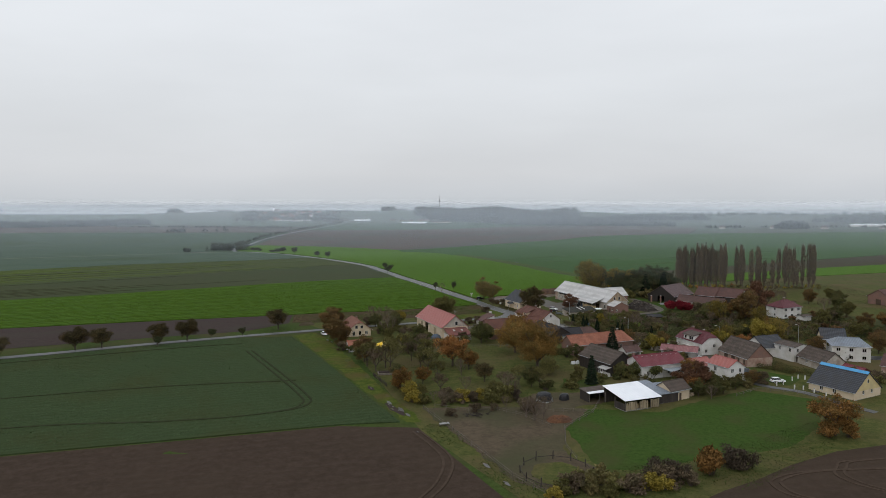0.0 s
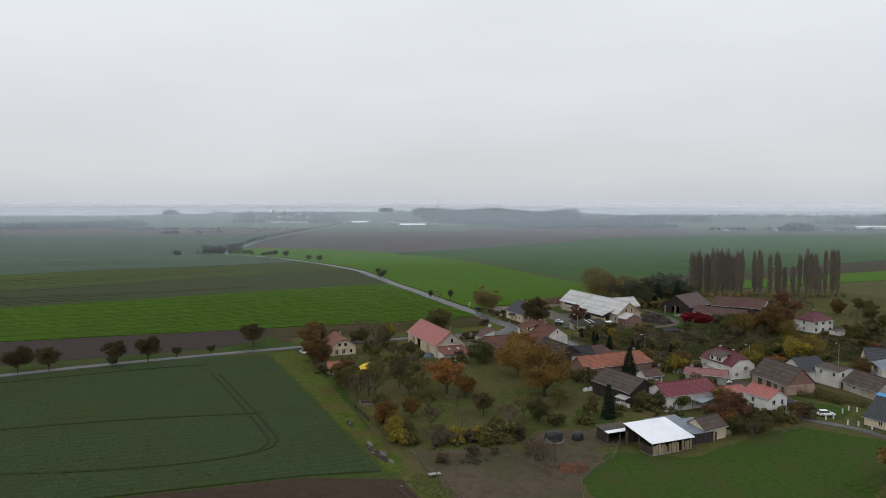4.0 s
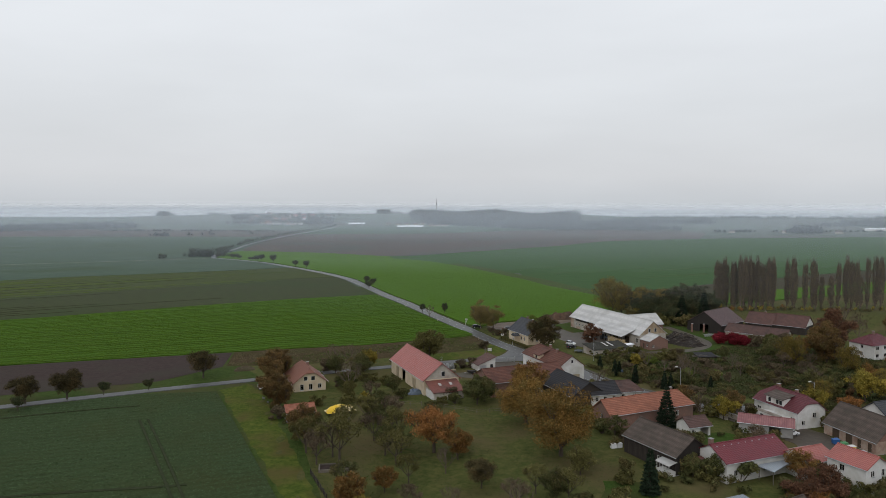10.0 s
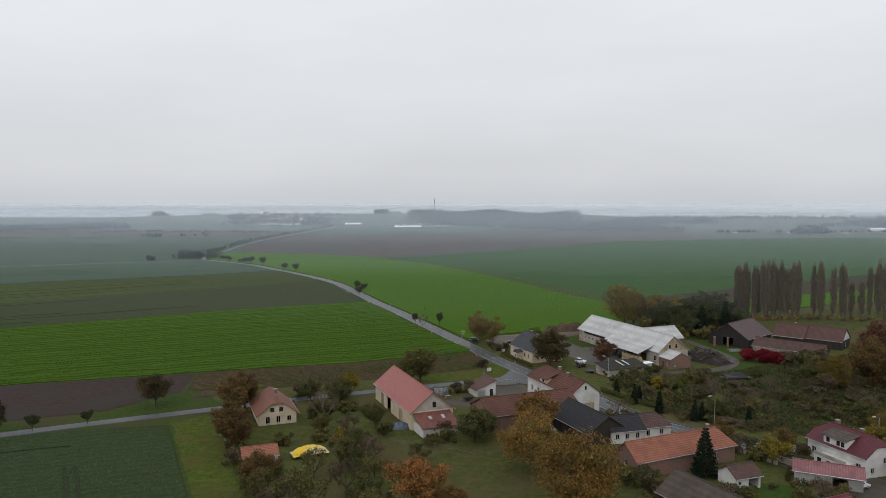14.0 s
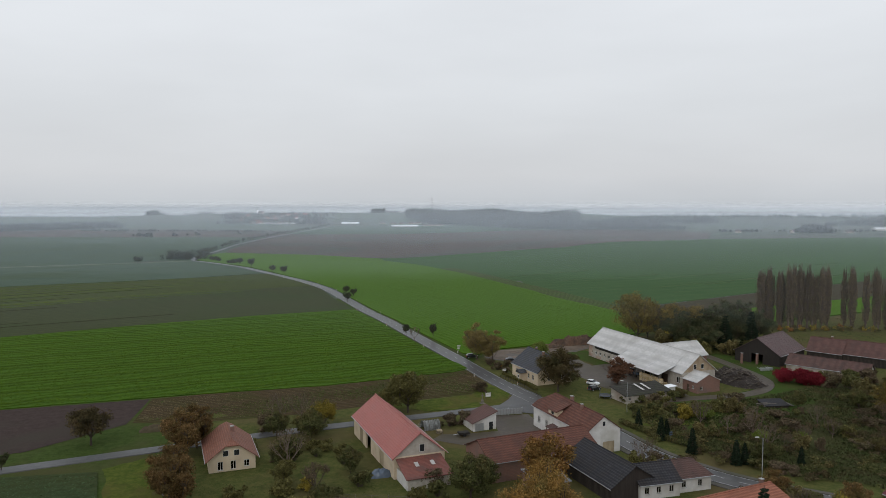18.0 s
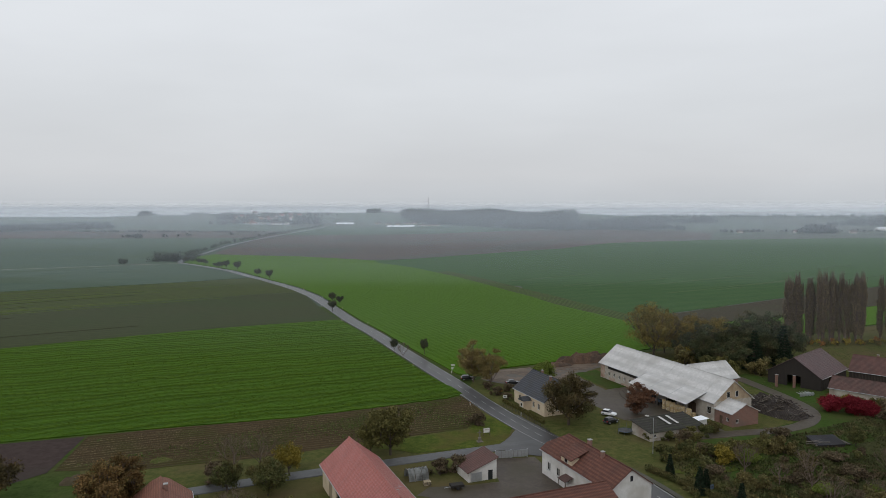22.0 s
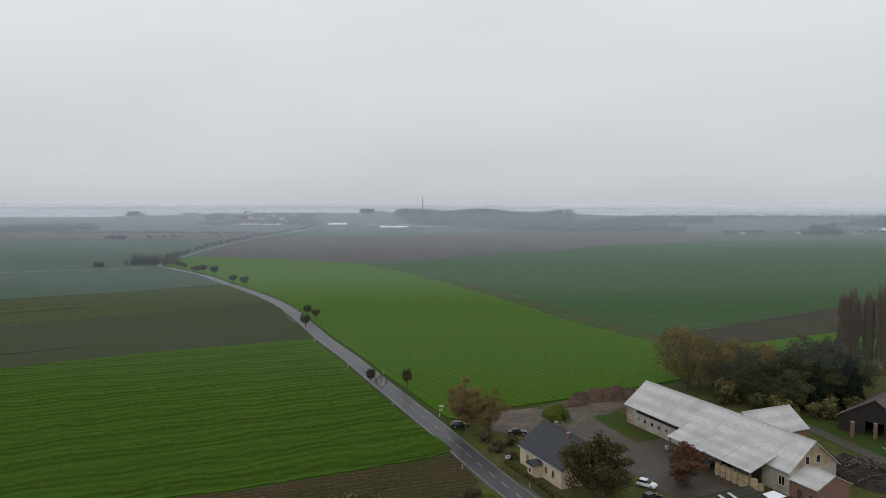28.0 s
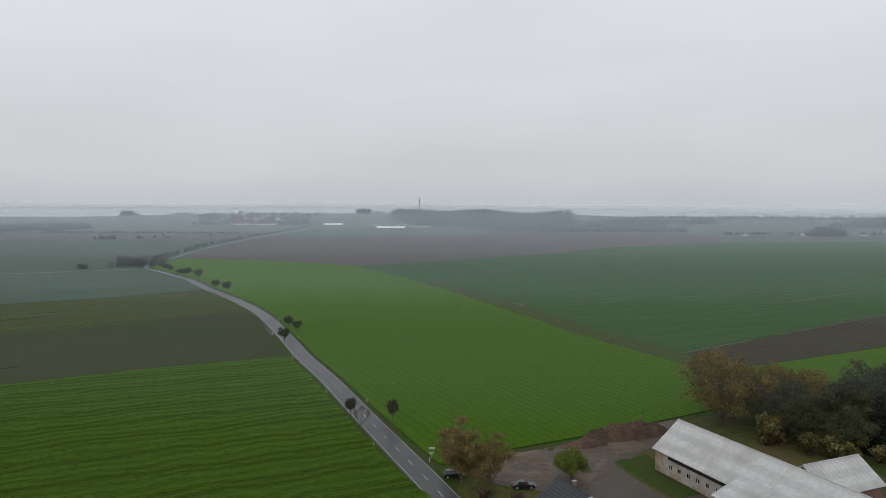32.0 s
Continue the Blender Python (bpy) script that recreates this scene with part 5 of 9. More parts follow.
drape("lawn", [(10, 364), (20, 346), (33, 331), (48, 343), (60, 351), (52, 356), (42, 359), (37, 361), (33, 370), (29, 382), (20, 388), (15, 384), (13, 372)], M_ORCHARD, 0.07, "worn olive grass round the cottage", category="grass", ragged=0.9)
drape("lawn", [(60, 350), (98, 367), (106, 385), (101, 396), (86, 413), (79, 409), (82, 394), (85, 380), (84, 370), (78, 360)], M_LAWN, 0.065, "green grass beside the loop track", category="grass", ragged=0.9)
drape("thicket_floor", [(44, 312), (56, 299), (74, 291), (100, 287), (150, 292), (190, 300), (185, 350), (150, 366), (112, 372), (101, 366), (98, 352), (80, 344), (58, 336), (42, 328)], M_THICKET, 0.058, "dark matted ground under the waste thicket", category="ground", ragged=1.6)
drape("lawn", [(50, 318), (62, 326), (80, 337), (94, 350), (97, 362), (80, 346), (54, 331)], M_LAWN, 0.07, "grassy clearing in the wasteland", category="grass", ragged=1.4)
drape("yard", [(70, 258), (72, 252), (72.4, 247.5), (79.5, 245.5), (83.5, 247), (82.5, 258), (79, 263), (75, 259)], M_YARD, 0.1, "worn gravel yard behind the maroon roof", category="yard", ragged=0.6)
drape("lawn", [(24, 226), (22, 216), (33, 214), (34, 226)], M_LAWN, 0.08, "garden grass beside the thuja", category="grass", ragged=0.7)
drape("lawn", [(46, 254), (44, 246), (60, 240), (64, 252), (58, 258)], M_LAWN, 0.08, "garden grass behind the maroon roof", category="grass", ragged=0.7)
drape("paddock", [(-17.5, 193.5), (12.4, 196.8), (28, 195), (19.5, 178), (18, 160), (24, 153), (14, 139), (5.5, 145), (-3, 163)], M_PADDOCK, 0.09, "worn brown horse paddock", category="ground", ragged=1.2)
drape("paddock", [(18, 192), (33, 202), (31, 212), (14, 209), (8, 200)], M_PADDOCK, 0.11, "muddy ground before the animal shelter", category="ground", ragged=1.2)
drape("round_pen_floor", [(14.8 + 7.2 * math.cos(a * 0.3142), 149 + 8.2 * math.sin(a * 0.3142)) for a in range(20)], M_PADDOCK, 0.12, "sandy ring of the round pen", category="ground", ragged=1.2)
drape("pen_grass", [(14.8 + 5.6 * math.cos(a * 0.3142), 149 + 6.4 * math.sin(a * 0.3142)) for a in range(20)], M_ORCHARD, 0.15, "grass inside the round pen", category="grass", ragged=0.7)
drape("farmyard", [(1, 401), (6, 407), (8, 413), (24, 420), (44, 430), (46, 426), (33, 411), (30.6, 409.5), (37.5, 390.5), (44, 394), (60, 353), (52, 356), (42, 359), (37, 361), (33, 370), (29, 382), (20, 392), (8, 396.5)], M_YARD, 0.1, "wet gravel farmyard", category="yard", ragged=0.7)
ribbon("farm_track", curve_pts([(46, 347), (63.6, 352), (73.2, 354.5), (82, 360), (87.5, 369), (88, 379), (85, 394), (81, 409)], 4), 4.2, M_YARD, 0.16, "curved wet farm track round the cowshed", "track")
drape("mud_bank", [(1, 402), (6, 414), (22, 421), (45, 438), (53, 443), (50, 432), (38, 418), (30, 412), (28, 404), (20, 396), (8, 398)], M_MUD, 0.14, "muddy churned ground by the dung heap", category="ground", ragged=1.2, rough=0.22, cell=1.6)
drape("yard", [(2, 331), (12, 333.5), (17, 319), (13, 309), (2, 306), (-12, 311), (-10, 315), (4, 319)], M_YARD, 0.1, "wet concrete farm yard", category="yard", ragged=0.7)
ribbon("driveway", curve_pts([(78.5, 229.5), (84.1, 221), (93, 214.5), (98, 205), (104, 196)], 4), 2.6, M_LANE, 0.16, "narrow concrete driveway", "track")
ribbon("driveway", [(96, 215), (103, 222)], 2.2, M_LANE, 0.17, "short concrete garden drive", "track")
ribbon("driveway", curve_pts([(58, 283.5), (63.5, 270), (70, 258), (79, 240), (80, 229)], 4), 3.2, M_YARD, 0.12, "gravel drive between garden walls", "track")
RUT = mat("trodden tramline", (0.026, 0.034, 0.016), (0.044, 0.050, 0.026), 0.8, 0.95, 0.4, spec=0.03)
for off in (-0.95, 0.95):
    for line in ([(-87, 258), (-70, 231), (-54, 205), (-50, 196), (-53, 189), (-66, 182), (-84, 177), (-125, 168), (-220, 128)], [(-95, 270), (-120, 259), (-180, 226), (-300, 165)], [(-60, 218), (-110, 205), (-200, 168), (-330, 112)]):
        ribbon("tramline", [(x + off, y + off * 0.4) for x, y in curve_pts(line, 5)], 0.6, RUT, 0.50, "dark tramline pressed into the rape crop", "track")
PALE = mat("pale dried wheel track", (0.054, 0.037, 0.027), (0.077, 0.056, 0.041), 0.8, 0.95, 0.4, spec=0.03)
for off in (-1.0, 1.0):
    for line in ([(-17, 174), (-9, 158), (-8.5, 146), (-11.5, 135), (-20, 118), (-40, 95)], [(104, 158), (72, 154), (60.5, 149), (58.5, 144), (62, 139), (78, 132)], [(130, 168), (84, 161), (76, 156), (74, 150), (80, 143), (100, 134)]):
        ribbon("wheel_track", [(x + off, y) for x, y in curve_pts(line, 5)], 0.6, PALE, 0.26, "pale wheel track across the ploughed soil", "track")

STREAK = mat("yellow green regrowth line", (0.074, 0.107, 0.021), (0.104, 0.135, 0.030), 0.4, 0.95, spec=0.03)
FURROW = mat("dark furrow line", (0.028, 0.030, 0.015), (0.040, 0.040, 0.020), 0.4, 0.95, spec=0.03)
rng = random.Random(91)
for i in range(110):
    # lines lie between the near edge and the far edge of the two fields, along their length
    f = (i + rng.uniform(0.1, 0.9)) / 110
    if f < 0.5 and rng.random() < 0.75:
        continue
    u0 = rng.uniform(0.02, 0.55)
    u1 = min(1.0, u0 + rng.uniform(0.2, 0.6))
    ax, ay, bx, by = -72 - 104 * f, 520 + 204 * f, -600, 172 + 170 * f
    line = [(ax + (bx - ax) * (u0 + (u1 - u0) * k / 6), ay + (by - ay) * (u0 + (u1 - u0) * k / 6) + rng.uniform(-0.5, 0.5)) for k in range(7)]
    ribbon("crop_line", line, rng.uniform(0.3, 0.9), STREAK if (f > 0.4) != (rng.random() < 0.2) else FURROW, 0.2, "thin line of regrowth between old drill rows", "track")
DRILL = mat("thin pale drill line", (0.075, 0.112, 0.050), (0.100, 0.135, 0.062), 0.8, 0.95, spec=0.03)
for line in ([(120, 675), (145, 695), (215, 750)], [(240, 774), (254, 785), (344, 856)], [(72, 664), (116, 702), (140, 722)], [(114, 620), (186, 677), (230, 714)], [(56, 663), (80, 687)], [(185, 673), (297, 771)], [(20, 700), (90, 764)], [(150, 640), (175, 660)], [(250, 700), (330, 765)]):
    ribbon("drill_line", line, 0.9, DRILL, 0.34, "thin pale line left by the seed drill", "track")
drape("meadow", [(39.9, 324.6), (47.6, 333.5), (60, 344), (67.7, 346.5), (73.5, 336), (74.5, 327), (61.6, 322.1), (55.5, 328), (45, 322)], M_VERGE, 0.16, "green grass clearing among the shrubs", category="grass", ragged=1.2)
# churned mud with standing water at the field corner
for cx, cy, l, w in ((-24.8, 191.9, 6.5, 1.1), (-34.4, 211.7, 2.2, 0.7), (-16.2, 172.8, 2.6, 0.7)):
    d = Vector((7.20, -11.90)).normalized()
    drape("mud_patch", [(cx + l * math.cos(a) * d.x - w * math.sin(a) * d.y, cy + l * math.cos(a) * d.y + w * math.sin(a) * d.x) for a in [k * math.pi / 6 for k in range(12)]], M_SOILD, 0.13, "churned wet mud in the grass verge", category="bare earth", ragged=0.5, rough=0.05, cell=0.8)
    for k in range(int(l * 0.7)):
        u, v = l * (2 * (k + 0.5) / int(l * 0.9) - 1) * 0.75, w * 0.5 * math.sin(k * 2.3)
        px, py = cx + u * d.x - v * d.y, cy + u * d.y + v * d.x
        drape("puddle", [(px + 0.5 * math.cos(a) * d.x - 0.2 * math.sin(a) * d.y, py + 0.5 * math.cos(a) * d.y + 0.2 * math.sin(a) * d.x) for a in [q * math.pi / 4 for q in range(8)]], M_PUDDLE, 0.2, "narrow rain puddle in the mud", category="puddle", ragged=0.15)
# worn patches and ruts in the verge beside the rape field
rng = random.Random(77)
for i in range(9):
    t = (i + 0.5) / 9
    cx, cy = -66 + 44 * t + rng.uniform(-2, 2), 284 - 96 * t + rng.uniform(-2, 2)
    r = rng.uniform(0.5, 1.1)
    drape("worn_patch", [(cx + r * math.cos(a) - 0.4 * r * math.sin(a), cy + 2.4 * r * math.sin(a)) for a in [k * math.pi / 4 for k in range(8)]], M_ORCHARD, 0.115, "worn bare patch in the grass verge", category="bare earth", ragged=0.5)

# ---- trees ----
def leaves(seed, lobes, n, size, flat=1.0, shell=0.55):
    """Many small leaf clumps scattered through lobes (centre, radii); each clump is a bent pair of faces."""
    rng = np.random.default_rng(seed)
    vol = np.array([r[0] * r[1] * r[2] for _, r in lobes]) ** (2 / 3)
    pick = rng.choice(len(lobes), n, p=vol / vol.sum())
    d = rng.normal(size=(n, 3))
    d /= np.linalg.norm(d, axis=1, keepdims=True)
    rad = shell + (1.05 - shell) * rng.random((n, 1)) ** 0.7
    c = np.array([l[0] for l in lobes])[pick] + d * rad * np.array([l[1] for l in lobes])[pick]
    a = rng.normal(size=(n, 3)) * (1, 1, flat)
    a /= np.linalg.norm(a, axis=1, keepdims=True)
    b = np.cross(a, d + 0.4 * rng.normal(size=(n, 3)))
    b /= np.linalg.norm(b, axis=1, keepdims=True) + 1e-6
    s = size * (0.6 + 0.8 * rng.random((n, 1)))
    k = np.cross(a, b)
    v = np.stack([c - a * s, c + b * s * 0.9 + k * s * 0.25, c + a * s], 1).reshape(-1, 3)
    f = np.arange(3 * n).reshape(n, 3)
    return v, f


def leaf_part(name, lobes, n, size, seed, material, parent, flat=1.0, shell=0.55, label=""):
    v, f = leaves(seed, lobes, n, size, flat, shell)
    me = bpy.data.meshes.new(name)
    me.from_pydata(v.tolist(), [], f.tolist())
    me.materials.append(material)
    ob = new(name, me)
    ob.parent = parent
    if label:
        ob["label"] = label
    return ob


def limbs(bm, rng, p, d, length, r, depth, tips, spread=0.6, up=0.25):
    q = p + d * length
    rod(bm, p, q, r, r * 0.65, 5 if depth > 1 else 4)
    if depth == 0:
        tips.append(q)
        return
    for _ in range(rng.randint(2, 3)):
        e = (d + Vector((rng.uniform(-1, 1), rng.uniform(-1, 1), rng.uniform(-0.4, 1) * 0.6 + up)) * spread).normalized()
        limbs(bm, rng, q, e, length * rng.uniform(0.6, 0.85), r * 0.6, depth - 1, tips, spread, up)
    tips.append(q)


def broad(name, label, seed, h, rad, foliage, n=2600, size=0.32, trunk=0.3, depth=3, bole=0.22, lobe=0.34, bark=None, category="tree", shell=0.12, spread=0.7, full=0, low=0.12):
    """A broad-leaved tree h metres high: trunk and limbs in one mesh, leaf clumps round the limb ends."""
    rng = random.Random(seed)
    n, size = int(n * 1.45), size * 0.8
    o = new(name)
    tagged(o, label, category)
    bm = bmesh.new()
    tips = []
    p = Vector((0, 0, h * bole))
    rod(bm, (0, 0, -0.4), p, trunk, trunk * 0.8, 7)
    for i in range(4):
        a = 2 * math.pi * (i + rng.random() * 0.6) / 4
        limbs(bm, rng, p, Vector((math.cos(a) * spread, math.sin(a) * spread, 0.75)).normalized(), h * 0.26, trunk * 0.55, depth, tips, 0.7)
    limbs(bm, rng, p, Vector((rng.uniform(-0.1, 0.1), rng.uniform(-0.1, 0.1), 1)), h * 0.3, trunk * 0.6, depth, tips, 0.6)
    for t in tips:
        s = math.hypot(t.x, t.y)
        if s > rad * 0.9:
            t.x, t.y = t.x * rad * 0.9 / s, t.y * rad * 0.9 / s
        t.z = min(t.z, h * 0.93)
    for v in bm.verts:
        s = math.hypot(v.co.x, v.co.y)
        if s > rad * 0.95:
            v.co.x, v.co.y = v.co.x * rad * 0.95 / s, v.co.y * rad * 0.95 / s
        v.co.z = min(v.co.z, h * 0.96)
    part("trunk", bm, bark or M_BARK, o)
    if n:
        rng.shuffle(tips)
        lobes = [((t.x, t.y, t.z), (rad * lobe * rng.uniform(0.6, 1.15),) * 2 + (rad * lobe * rng.uniform(0.45, 0.8),)) for t in tips[:64]]
        if full:
            lobes = lobes[:18]
            for _ in range(full):
                d = Vector((rng.gauss(0, 1), rng.gauss(0, 1), rng.gauss(0, 1))).normalized() * rng.uniform(0.35, 0.95)
                zc, zr = h * (low + 1) / 2, h * (1 - low) / 2
                taper = 1 - 0.35 * max(0.0, d.z) ** 2
                lobes.append(((d.x * rad * 0.82 * taper, d.y * rad * 0.82 * taper, zc + d.z * zr * 0.86), (rad * rng.uniform(0.16, 0.36),) * 2 + (rad * rng.uniform(0.13, 0.27),)))
        leaf_part("crown", lobes, n, size, seed, foliage, o, shell=shell)
    return o


def bush(name, label, seed, h, rad, foliage, n=1700, size=0.21, category="bush"):
    rng = random.Random(seed)
    n, size = int(n * 1.1), size * 0.86
    o = new(name)
    tagged(o, label, category)
    bm = bmesh.new()
    lobes = []
    for i in range(15):
        a, s = rng.uniform(0, 6.28), rng.uniform(0.1, 0.75) * rad
        t = Vector((math.cos(a) * s, math.sin(a) * s, h * rng.uniform(0.2, 0.82)))
        rod(bm, (t.x * 0.15, t.y * 0.15, -0.2), t, 0.06, 0.02, 4)
        lobes.append(((t.x, t.y, t.z), (rad * rng.uniform(0.22, 0.42), rad * rng.uniform(0.22, 0.42), h * rng.uniform(0.14, 0.26))))
    part("stem", bm, M_BARK, o)
    leaf_part("foliage", lobes, n, size, seed, foliage, o, shell=0.3)
    return o


def poplar(seed, h, foliage):
    """A Lombardy poplar: a column of steep branches with thin brown foliage."""
    rng = random.Random(seed)
    o = new("poplar")
    tagged(o, "tall slim Lombardy poplar, nearly bare, grey brown", "tree", "poplar row")
    bm = bmesh.new()
    rod(bm, (0, 0, -0.5), (0, 0, h * 0.93), 0.38, 0.05, 6)
    lobes = []
    for i in range(90):
        z = h * (0.05 + 0.8 * rng.random() ** 1.1)
        a = rng.uniform(0, 6.28)
        f = z / h
        w = (0.5 + 1.75 * math.sin(math.pi * min(1.0, 0.12 + 0.92 * f)) ** 0.8) * rng.uniform(0.35, 1.0)
        q = Vector((math.cos(a) * w, math.sin(a) * w, min(h, z + h * rng.uniform(0.12, 0.24))))
        rod(bm, (math.cos(a) * w * 0.25, math.sin(a) * w * 0.25, z), q, 0.06, 0.015, 4)
        for _ in range(5):
            e = q * rng.uniform(0.5, 1.0)
            e.z = z + (q.z - z) * rng.uniform(0.3, 1)
            rod(bm, e, e + Vector((rng.uniform(-0.25, 0.25), rng.uniform(-0.25, 0.25), rng.uniform(1.4, 3.2))), 0.04, 0.012, 3)
        lobes.append(((q.x * 0.75, q.y * 0.75, (z + q.z) / 2), (0.42, 0.42, h * 0.065)))
    part("trunk", bm, M_TWIG, o)
    leaf_part("crown", lobes, 5600, 0.21, seed, foliage, o, flat=3.0, shell=0.1)
    return o


def spruce(name, label, seed, h, rad, foliage, n=2400, tiers=14):
    rng = random.Random(seed)
    o = new(name)
    tagged(o, label, "conifer")
    bm = bmesh.new()
    rod(bm, (0, 0, -0.3), (0, 0, h * 0.97), 0.2, 0.03, 6)
    lobes = []
    for i in range(tiers):
        z = h * (0.08 + 0.88 * i / tiers)
        w = rad * (1 - i / tiers) ** 0.85 + 0.15
        for j in range(7):
            a = 6.28 * (j + rng.random() * 0.7) / 7
            q = Vector((math.cos(a) * w, math.sin(a) * w, z - 0.12 * w))
            rod(bm, (0, 0, z + 0.1), q, 0.04, 0.01, 3)
            lobes.append(((q.x * 0.7, q.y * 0.7, q.z), (w * 0.32 + 0.1, w * 0.32 + 0.1, 0.22)))
    part("trunk", bm, M_BARK, o)
    leaf_part("needles", lobes, n, 0.24, seed, foliage, o, flat=0.4, shell=0.2)
    return o


def plant(src, x, y, s=1.0, turn=None, label="", group="", sz=None, name=""):
    """A copy of a plant on the ground."""
    rng = random.Random(int(x * 131 + y * 17))
    m = pose(x, y, gz(x, y), 0, 0, rng.uniform(0, 360) if turn is None else turn) @ Matrix.Diagonal((s, s, sz or s, 1))
    c = copy_thing(src, m)
    if label or group:
        tagged(c, label, "", group)
    if name:
        c.name = name
    return c


TEMPLATES = []


def keep(o):
    TEMPLATES.append(o)
    return o

# plant kinds, built once
T_OAK = keep(broad("tree", "large spreading tree with rusty brown autumn leaves", 11, 16.5, 10.0, L_OAK, 21000, 0.27, 0.55, 3, 0.12, 0.24, full=95, low=0.0))
T_ORANGE = keep(broad("tree", "orange-leaved fruit tree with dark crooked limbs", 12, 11.2, 6.9, L_ORANGE, 7500, 0.25, 0.42, 3, 0.2, 0.24, full=38, low=0.24))
T_FRUIT = [keep(broad("fruit_tree", "old fruit tree, thin olive leaves on dark limbs", 20 + i, 7.2, 3.6, f, int(n * 3.0), 0.2, 0.2, 3, 0.24, 0.27)) for i, (f, n) in enumerate(((L_OLIVE, 650), (L_GREEN, 800), (L_GREY, 420)))]
T_OLIVE = [keep(broad("tree", "bushy tree with dull olive green leaves", 30 + i, 9, 5.0, f, 6000, 0.27, 0.25, 3, 0.14, 0.26, full=40, low=0.1)) for i, f in enumerate((L_OLIVE, L_GREEN))]
T_OCHRE = keep(broad("tree", "tall tree with thinning ochre and green leaves", 34, 19, 10.0, L_OCHRE, 10500, 0.3, 0.36, 4, 0.1, 0.17, full=80, low=0.03))
T_BROWN = keep(broad("tree", "dense tree with brown leaves", 36, 12.5, 6.0, L_RUSTGREY, 10000, 0.29, 0.34, 3, 0.12, 0.26, full=55, low=0.02))
T_CHESTNUT = keep(broad("tree", "dense dark brown green tree", 35, 12.5, 6.0, L_CHESTNUT, 12000, 0.26, 0.34, 3, 0.12, 0.26, full=60, low=0.0))
T_DKRED = keep(broad("tree", "round tree with dark red brown leaves", 37, 9.6, 4.4, L_DARKRED, 6000, 0.26, 0.22, 3, 0.18, 0.28, full=36, low=0.03))
T_RUST = keep(broad("tree", "tree with rust orange leaves", 38, 10, 4.8, L_BROWN, 6000, 0.27, 0.24, 3, 0.15, 0.26, full=36, low=0.1))
T_YELLOW = keep(broad("tree", "tree with bright yellow autumn leaves", 39, 9, 5.0, L_YELLOW, 5000, 0.27, 0.22, 3, 0.15, 0.26, full=32, low=0.1))
T_LIME = keep(broad("tree", "small round tree with yellow green leaves", 40, 6, 3.4, L_LIME, 7000, 0.2, 0.2, 2, 0.12, 0.3, full=40, low=0.02))
T_BARE = [keep(broad("tree", "bare tree with thin twigs and few dry leaves", 42 + i, 8, 3.6, L_GREY, 260, 0.22, 0.2, 4, 0.2, 0.3, M_TWIG)) for i in range(2)]
T_RUSSET = keep(broad("tree", "roadside tree with thin russet leaves", 45, 12, 5.2, L_TWIG, 13000, 0.18, 0.26, 4, 0.08, 0.24, M_TWIG, full=34, low=0.12))
T_ROAD = keep(broad("roadside_tree", "small dark roadside fruit tree", 46, 5.4, 2.6, L_ROADTREE, 2600, 0.20, 0.14, 3, 0.26, 0.2, full=44, low=0.3))
T_LANE = keep(broad("tree", "wide half-bare roadside apple tree", 48, 6.4, 4.4, L_LANETREE, 5200, 0.2, 0.2, 4, 0.2, 0.22, full=34, low=0.28))
T_AVENUE = keep(broad("roadside_tree", "small round avenue tree", 47, 5.2, 2.6, L_HAZEGREEN, 620, 0.32, 0.16, 2, 0.26, 0.2, full=36, low=0.25))
T_POPLAR = [keep(poplar(50 + i, 28, L_POPLAR)) for i in range(3)]
T_SPRUCE = keep(spruce("spruce", "dark green spruce with dense tiers", 60, 11, 2.9, L_DARK, 5200))
T_THUJA = keep(spruce("thuja", "slim dark columnar conifer", 61, 8.5, 1.6, L_DARK, 4200, 12))
T_PINE = keep(broad("pine", "broad dark green pine with dense needles", 62, 16, 7.0, L_PINE, 9000, 0.30, 0.3, 3, 0.1, 0.28, full=50, low=0.04, category="conifer"))
B_GREEN = keep(bush("bush", "dull green garden bush", 70, 2.2, 1.7, L_GREEN))
B_OLIVE = keep(bush("bush", "dense thicket bush with olive leaves", 71, 2.4, 2.0, L_OLIVE))
B_GREY = keep(bush("bush", "brownish thicket bush losing its leaves", 72, 2.6, 2.2, L_GREY, 1500))
B_YELLOW = keep(bush("bush", "bush with bright yellow autumn leaves", 73, 2.6, 2.0, L_YELLOW))
B_OCHRE = keep(bush("bush", "bush with ochre brown autumn leaves", 74, 2.6, 2.0, L_DRY))
B_RED = keep(broad("bush", "spreading bush with crimson autumn leaves", 75, 3.6, 3.3, L_RED, 6500, 0.2, 0.1, 2, 0.08, 0.3, category="bush", full=60, low=0.0))
B_BARE = keep(bush("bush", "dark bare thorn bush", 77, 2.6, 2.1, L_BARE, 1700, 0.15))
B_BROWN = keep(bush("bush", "dense russet brown thicket bush", 78, 2.8, 2.2, L_RUSSET, 1900))
B_RUST = keep(bush("bush", "bush with rust orange autumn leaves", 76, 2.8, 2.0, L_BROWN, 1700))

